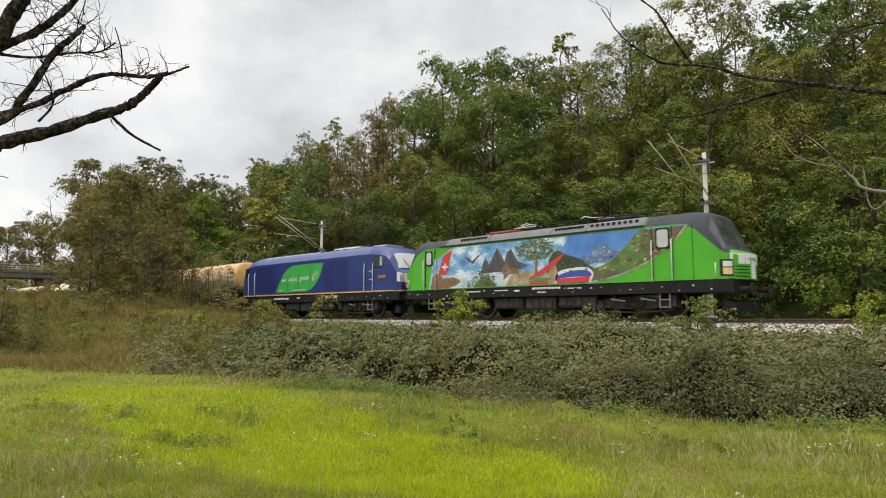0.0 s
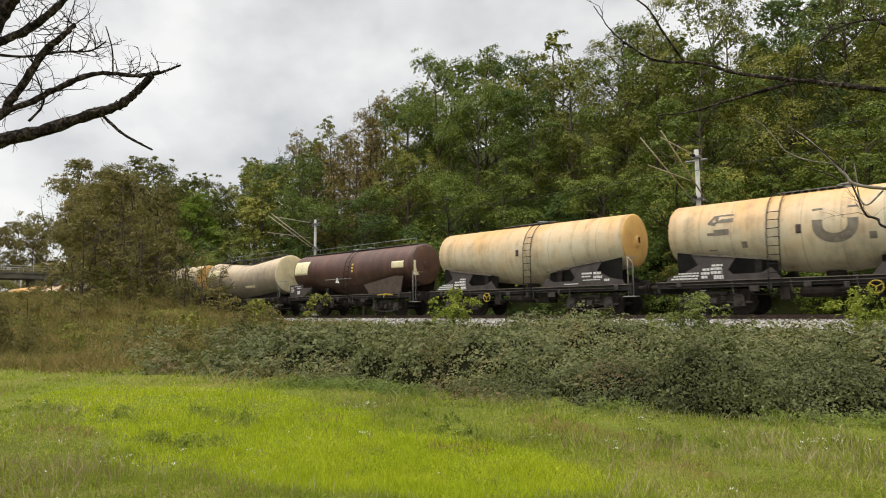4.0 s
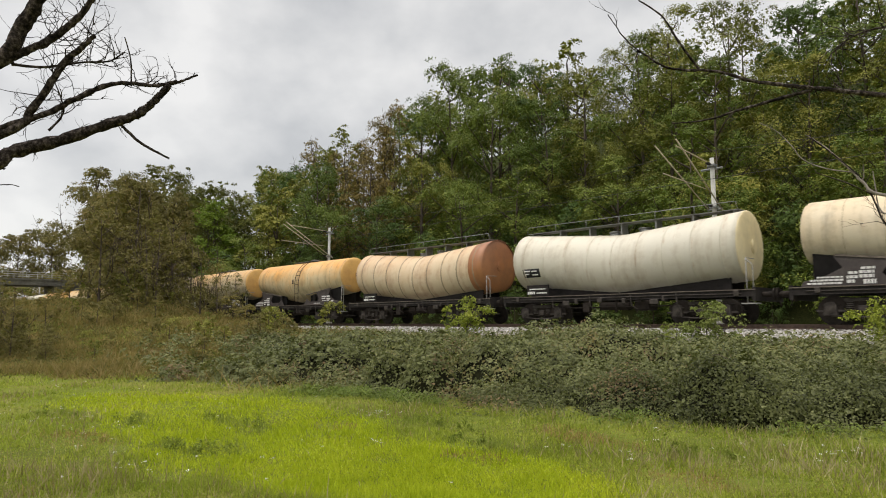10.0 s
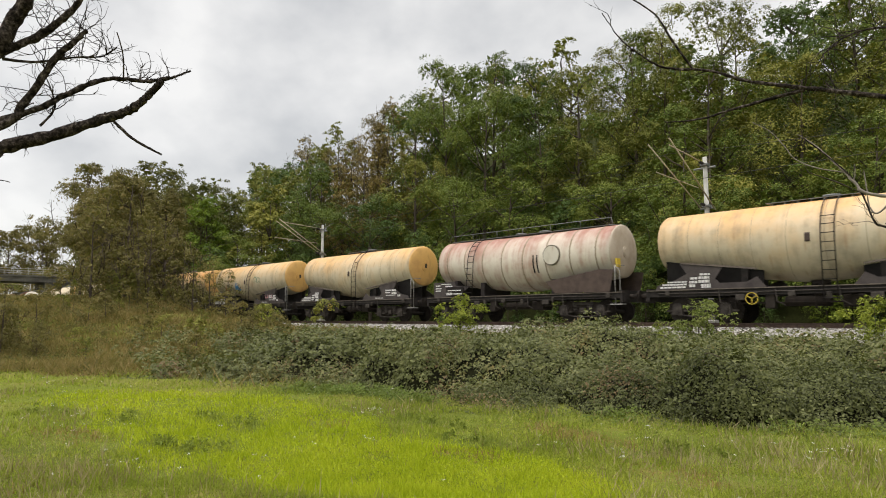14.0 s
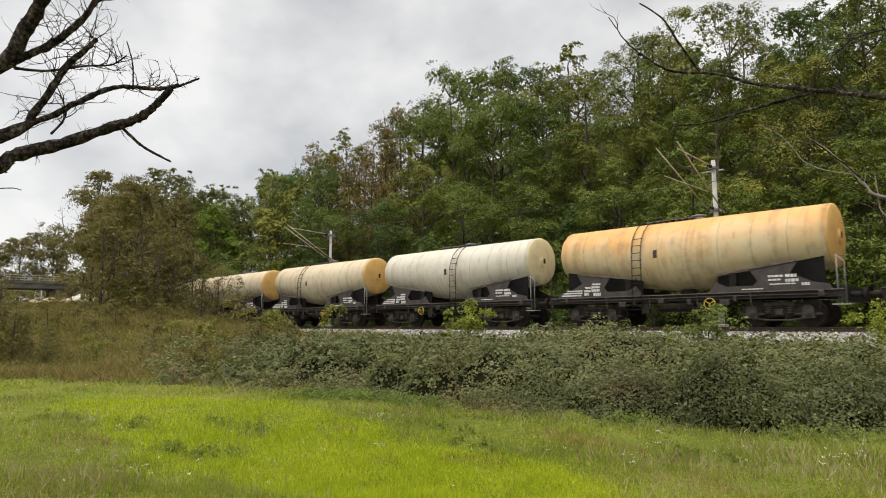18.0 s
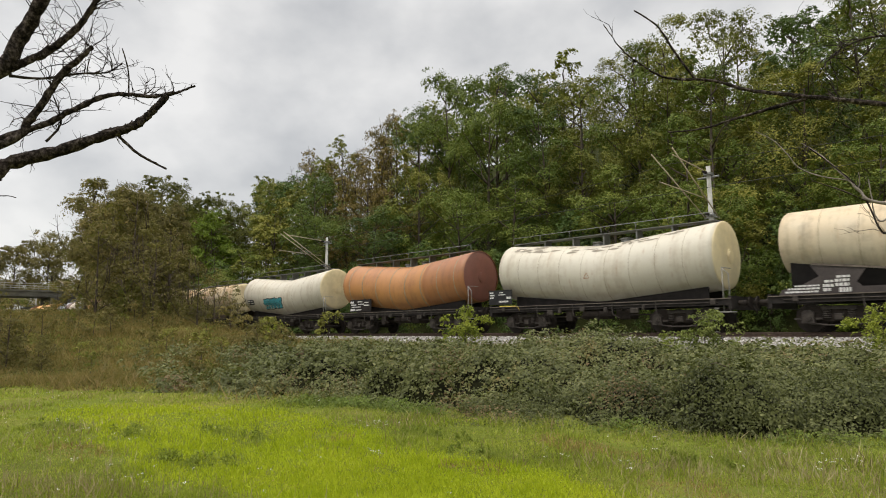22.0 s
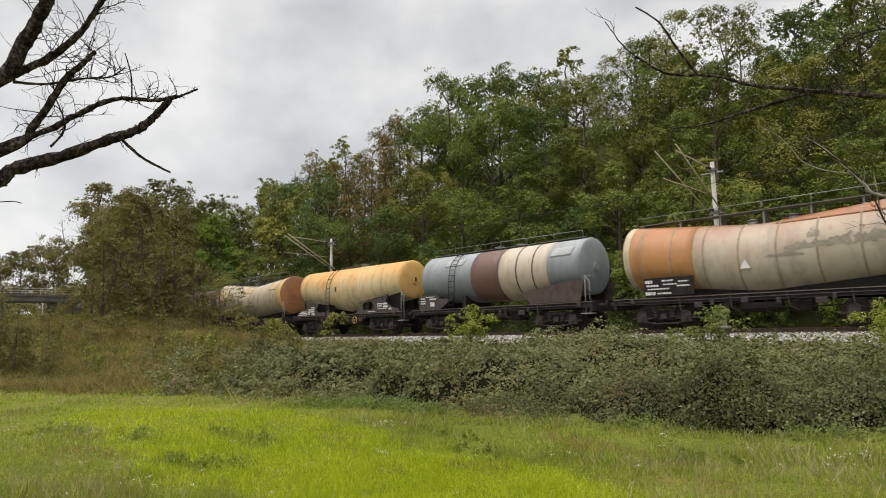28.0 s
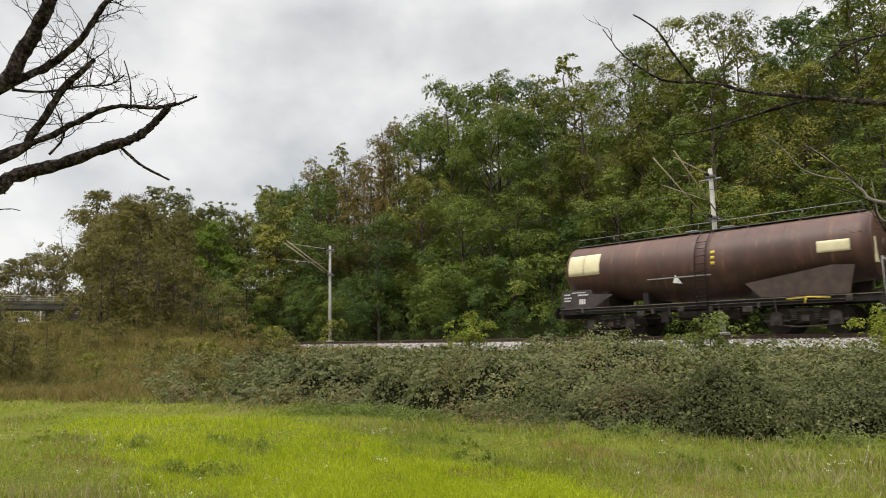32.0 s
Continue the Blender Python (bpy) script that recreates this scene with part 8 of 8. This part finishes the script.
# ---- bare trees close by, whose branches hang into view ----
def twigs(b, path, radius, rng, count, length, depth=2):
    """Fine crooked side twigs along a branch."""
    P = [Vector(p) for p in path]
    for _ in range(count):
        i = int(rng.integers(1, len(P)))
        p = P[i - 1].lerp(P[i], rng.random())
        d = (P[i] - P[i - 1]).normalized()
        q = (d * rng.uniform(0.2, 1.0) + Vector(rng.normal(size=3)) * 0.55 + Vector((0, 0, 0.25))).normalized()
        pts, step = [p], length * rng.uniform(0.5, 1.2) / 5
        for _k in range(5):
            q = (q + Vector(rng.normal(size=3)) * 0.3).normalized()
            pts.append(pts[-1] + q * step)
        b.tube(pts, [radius * (1 - 0.15 * k) for k in range(6)], 4)
        if depth > 1:
            twigs(b, pts, radius * 0.6, rng, 3, length * 0.5, depth - 1)


def branch(tree, path, r0, r1, rng, knots=True, twig=0, twig_len=0.3, twig_r=0.004, bark="dead_bark"):
    pts = []
    r0, r1 = r0 * 0.9, r1 * 0.88
    P = [Vector(p) for p in path]
    for i in range(len(P) - 1):
        a, bb, c, d = P[max(i - 1, 0)], P[i], P[i + 1], P[min(i + 2, len(P) - 1)]
        for k in range(9):
            t = k / 9
            pts.append(0.5 * ((2 * bb) + (c - a) * t + (2 * a - 5 * bb + 4 * c - d) * t * t + (3 * bb - a - 3 * c + d) * t ** 3))
    pts.append(P[-1])
    n = len(pts)
    rad = [(r0 + (r1 - r0) * k / (n - 1)) * (1 + (rng.uniform(-0.15, 0.17) if knots else 0)) for k in range(n)]
    pts = [p + Vector(rng.normal(size=3)) * min(r0 * 0.08, 0.0022) for p in pts]
    b = Build()
    b.tube(pts, rad, 9 if r0 > 0.02 else 6)
    # flaking bark
    if r0 > 0.02:
        for k in range(int(n * 3)):
            i = int(rng.integers(1, n - 1))
            d = (pts[i + 1] - pts[i - 1]).normalized()
            q = (d.orthogonal().normalized())
            q.rotate(Matrix.Rotation(rng.uniform(0, 6.28), 3, d))
            p = pts[i] + q * rad[i] * 0.8
            w, l = rad[i] * rng.uniform(0.15, 0.4), rad[i] * rng.uniform(0.25, 0.6)
            s = d.cross(q) * w
            b.put([p - s, p + s, p + q * l * 0.6 + d * l * rng.uniform(-1, 1) + s * 0.5, p + q * l * 0.5 - s * 0.5], [(0, 1, 2, 3)])
    o = part("branch", b, MAT[bark], tree, "dark rough bare branch" if bark == "dead_bark" else "thin pale bare branch")
    if twig:
        b = Build()
        twigs(b, pts[n // 4:], twig_r, rng, twig, twig_len)
        tagged(part("twig_spray", b, MAT["dead_bark"], o), kind="stuff")


def make_left_tree():
    rng = np.random.default_rng(31)
    t = thing("dead_tree", "bare dead tree with dark rough branches and fine twigs", "tree", pose(0, 0, 0))
    base = (-5.6, -25.1)
    b = Build()
    b.tube([(base[0], base[1], -1.5), (base[0], base[1], -0.9), (base[0] + 0.03, base[1] + 0.05, 0.3), (base[0] + 0.1, base[1] + 0.1, 1.6), (base[0] + 0.12, base[1] + 0.2, 3.2)], [0.2, 0.15, 0.12, 0.1, 0.06], 10)
    part("trunk", b, MAT["dead_bark"], t, "dark rough trunk")
    branch(t, [(-5.57, -25.03, 0.5), (-5.06, -23.96, 1.17), (-5.0, -23.79, 1.31), (-4.92, -23.53, 1.43), (-4.81, -23.25, 1.58), (-4.73, -23.09, 1.67), (-4.66, -23.0, 1.78), (-4.6, -22.93, 1.89)], 0.06, 0.024, rng, twig=7, twig_len=0.16)
    branch(t, [(-4.6, -22.93, 1.89), (-4.56, -22.86, 1.925), (-4.5, -22.77, 1.98)], 0.014, 0.007, rng, twig=4, twig_len=0.09, twig_r=0.003)
    branch(t, [(-5.06, -23.98, 1.4), (-4.9, -23.64, 1.58), (-4.82, -23.46, 1.72), (-4.72, -23.25, 1.85), (-4.64, -23.02, 1.87), (-4.57, -22.89, 1.92)], 0.026, 0.012, rng, twig=17, twig_len=0.27)
    branch(t, [(-5.55, -25.0, 0.9), (-5.0, -23.89, 1.4), (-4.91, -23.7, 1.62), (-4.78, -23.57, 1.92), (-4.72, -23.49, 2.03), (-4.66, -23.42, 2.13)], 0.036, 0.016, rng, twig=27, twig_len=0.36)
    branch(t, [(-5.52, -24.97, 1.4), (-4.9, -24.02, 1.81), (-4.8, -23.75, 1.98), (-4.72, -23.61, 2.11), (-4.63, -23.51, 2.25), (-4.54, -23.44, 2.42), (-4.4, -23.3, 2.7)], 0.036, 0.018, rng, twig=22, twig_len=0.34)
    branch(t, [(-5.5, -24.95, 1.5), (-4.91, -24.02, 1.78), (-4.76, -23.82, 2.11), (-4.64, -23.74, 2.34), (-4.45, -23.6, 2.8)], 0.062, 0.037, rng, twig=12, twig_len=0.3)
    branch(t, [(-4.79, -23.2, 1.59), (-4.77, -23.05, 1.47), (-4.73, -22.86, 1.38)], 0.012, 0.009, rng)
    branch(t, [(-4.86, -23.85, 1.86), (-4.82, -23.67, 1.88), (-4.74, -23.46, 1.95), (-4.69, -23.32, 1.98), (-4.64, -23.23, 2.06)], 0.011, 0.005, rng, twig=17, twig_len=0.25)
    branch(t, [(-4.7, -23.16, 1.845), (-4.64, -23.19, 2.01), (-4.6, -23.25, 2.15)], 0.007, 0.004, rng)
    branch(t, [(-4.92, -23.6, 1.48), (-4.87, -23.53, 1.62), (-4.83, -23.6, 1.79)], 0.01, 0.004, rng, twig=7, twig_len=0.15)
    branch(t, [(-5.2, -24.3, 0.98), (-5.0, -23.85, 1.08), (-4.96, -23.74, 1.08)], 0.006, 0.003, rng)


def make_right_tree():
    rng = np.random.default_rng(37)
    t = thing("bare_tree", "bare-branched tree reaching over the meadow edge", "tree", pose(0, 0, 0))
    b = Build()
    b.tube([(0.75, -17.9, -1.5), (0.75, -17.9, -0.8), (0.72, -17.95, 0.6), (0.66, -18.0, 2.0), (0.7, -17.9, 4.2)], [0.2, 0.15, 0.12, 0.1, 0.05], 10)
    part("trunk", b, MAT["dead_bark"], t, "dark rough trunk")
    branch(t, [(0.68, -18.0, 1.3), (-0.38, -18.85, 1.62), (-0.98, -18.98, 1.84), (-1.28, -19.07, 1.94), (-1.57, -19.17, 2.03), (-1.86, -19.29, 2.12), (-2.12, -19.44, 2.24), (-2.4, -19.59, 2.3), (-2.54, -19.7, 2.4), (-2.67, -19.84, 2.55), (-2.76, -20.0, 2.77)], 0.027, 0.004, rng, twig=12, twig_len=0.25)
    branch(t, [(-2.22, -19.49, 2.27), (-2.32, -19.63, 2.5), (-2.39, -19.77, 2.7), (-2.52, -19.91, 2.84)], 0.012, 0.006, rng)
    branch(t, [(-1.48, -19.13, 1.99), (-1.77, -19.21, 1.95), (-2.02, -19.28, 1.91), (-2.23, -19.35, 1.87), (-2.49, -19.47, 1.87)], 0.018, 0.006, rng)
    branch(t, [(0.67, -17.99, 1.9), (-0.7, -19.05, 2.19), (-0.92, -19.13, 2.32), (-1.16, -19.17, 2.32), (-1.33, -19.18, 2.22)], 0.016, 0.005, rng, twig=20, twig_len=0.5)
    branch(t, [(0.7, -17.95, 0.5), (-0.83, -18.75, 0.75), (-1.07, -18.8, 0.88), (-1.14, -18.82, 0.93), (-1.21, -18.87, 1.18), (-1.31, -18.92, 1.36), (-1.54, -19.05, 1.63)], 0.012, 0.004, rng, twig=8, twig_len=0.3, twig_r=0.003)

    for path, a, c in (([(0.68, -18.0, 0.8), (-0.2, -18.5, 0.98), (-1.07, -18.9, 1.11), (-1.23, -18.9, 1.23), (-1.3, -18.9, 1.33), (-1.42, -18.9, 1.49), (-1.52, -18.9, 1.61), (-1.62, -18.9, 1.7)], 0.02, 0.003),
                       ([(-1.3, -18.9, 1.33), (-1.5, -18.9, 1.4), (-1.65, -18.9, 1.5), (-1.73, -18.9, 1.63), (-1.83, -18.9, 1.77), (-1.97, -18.9, 1.88)], 0.007, 0.003),
                       ([(-1.0, -18.87, 1.08), (-1.1, -18.9, 0.98), (-1.15, -18.9, 1.04), (-1.16, -18.9, 1.18), (-1.17, -18.9, 1.32)], 0.009, 0.004), ([(-1.25, -18.9, 1.24), (-1.23, -18.9, 1.3), (-1.23, -18.9, 1.38)], 0.006, 0.003)):
        branch(t, path, a, c, rng, bark="pale_bark")


make_left_tree()
make_right_tree()


# ---- all that moves ----
def motions():
    for o, s0 in LOCOS + WAGONS:
        walk(o, [(t, pose(s0 + s, 0, 0)) for t, s in ROLL])


motions()
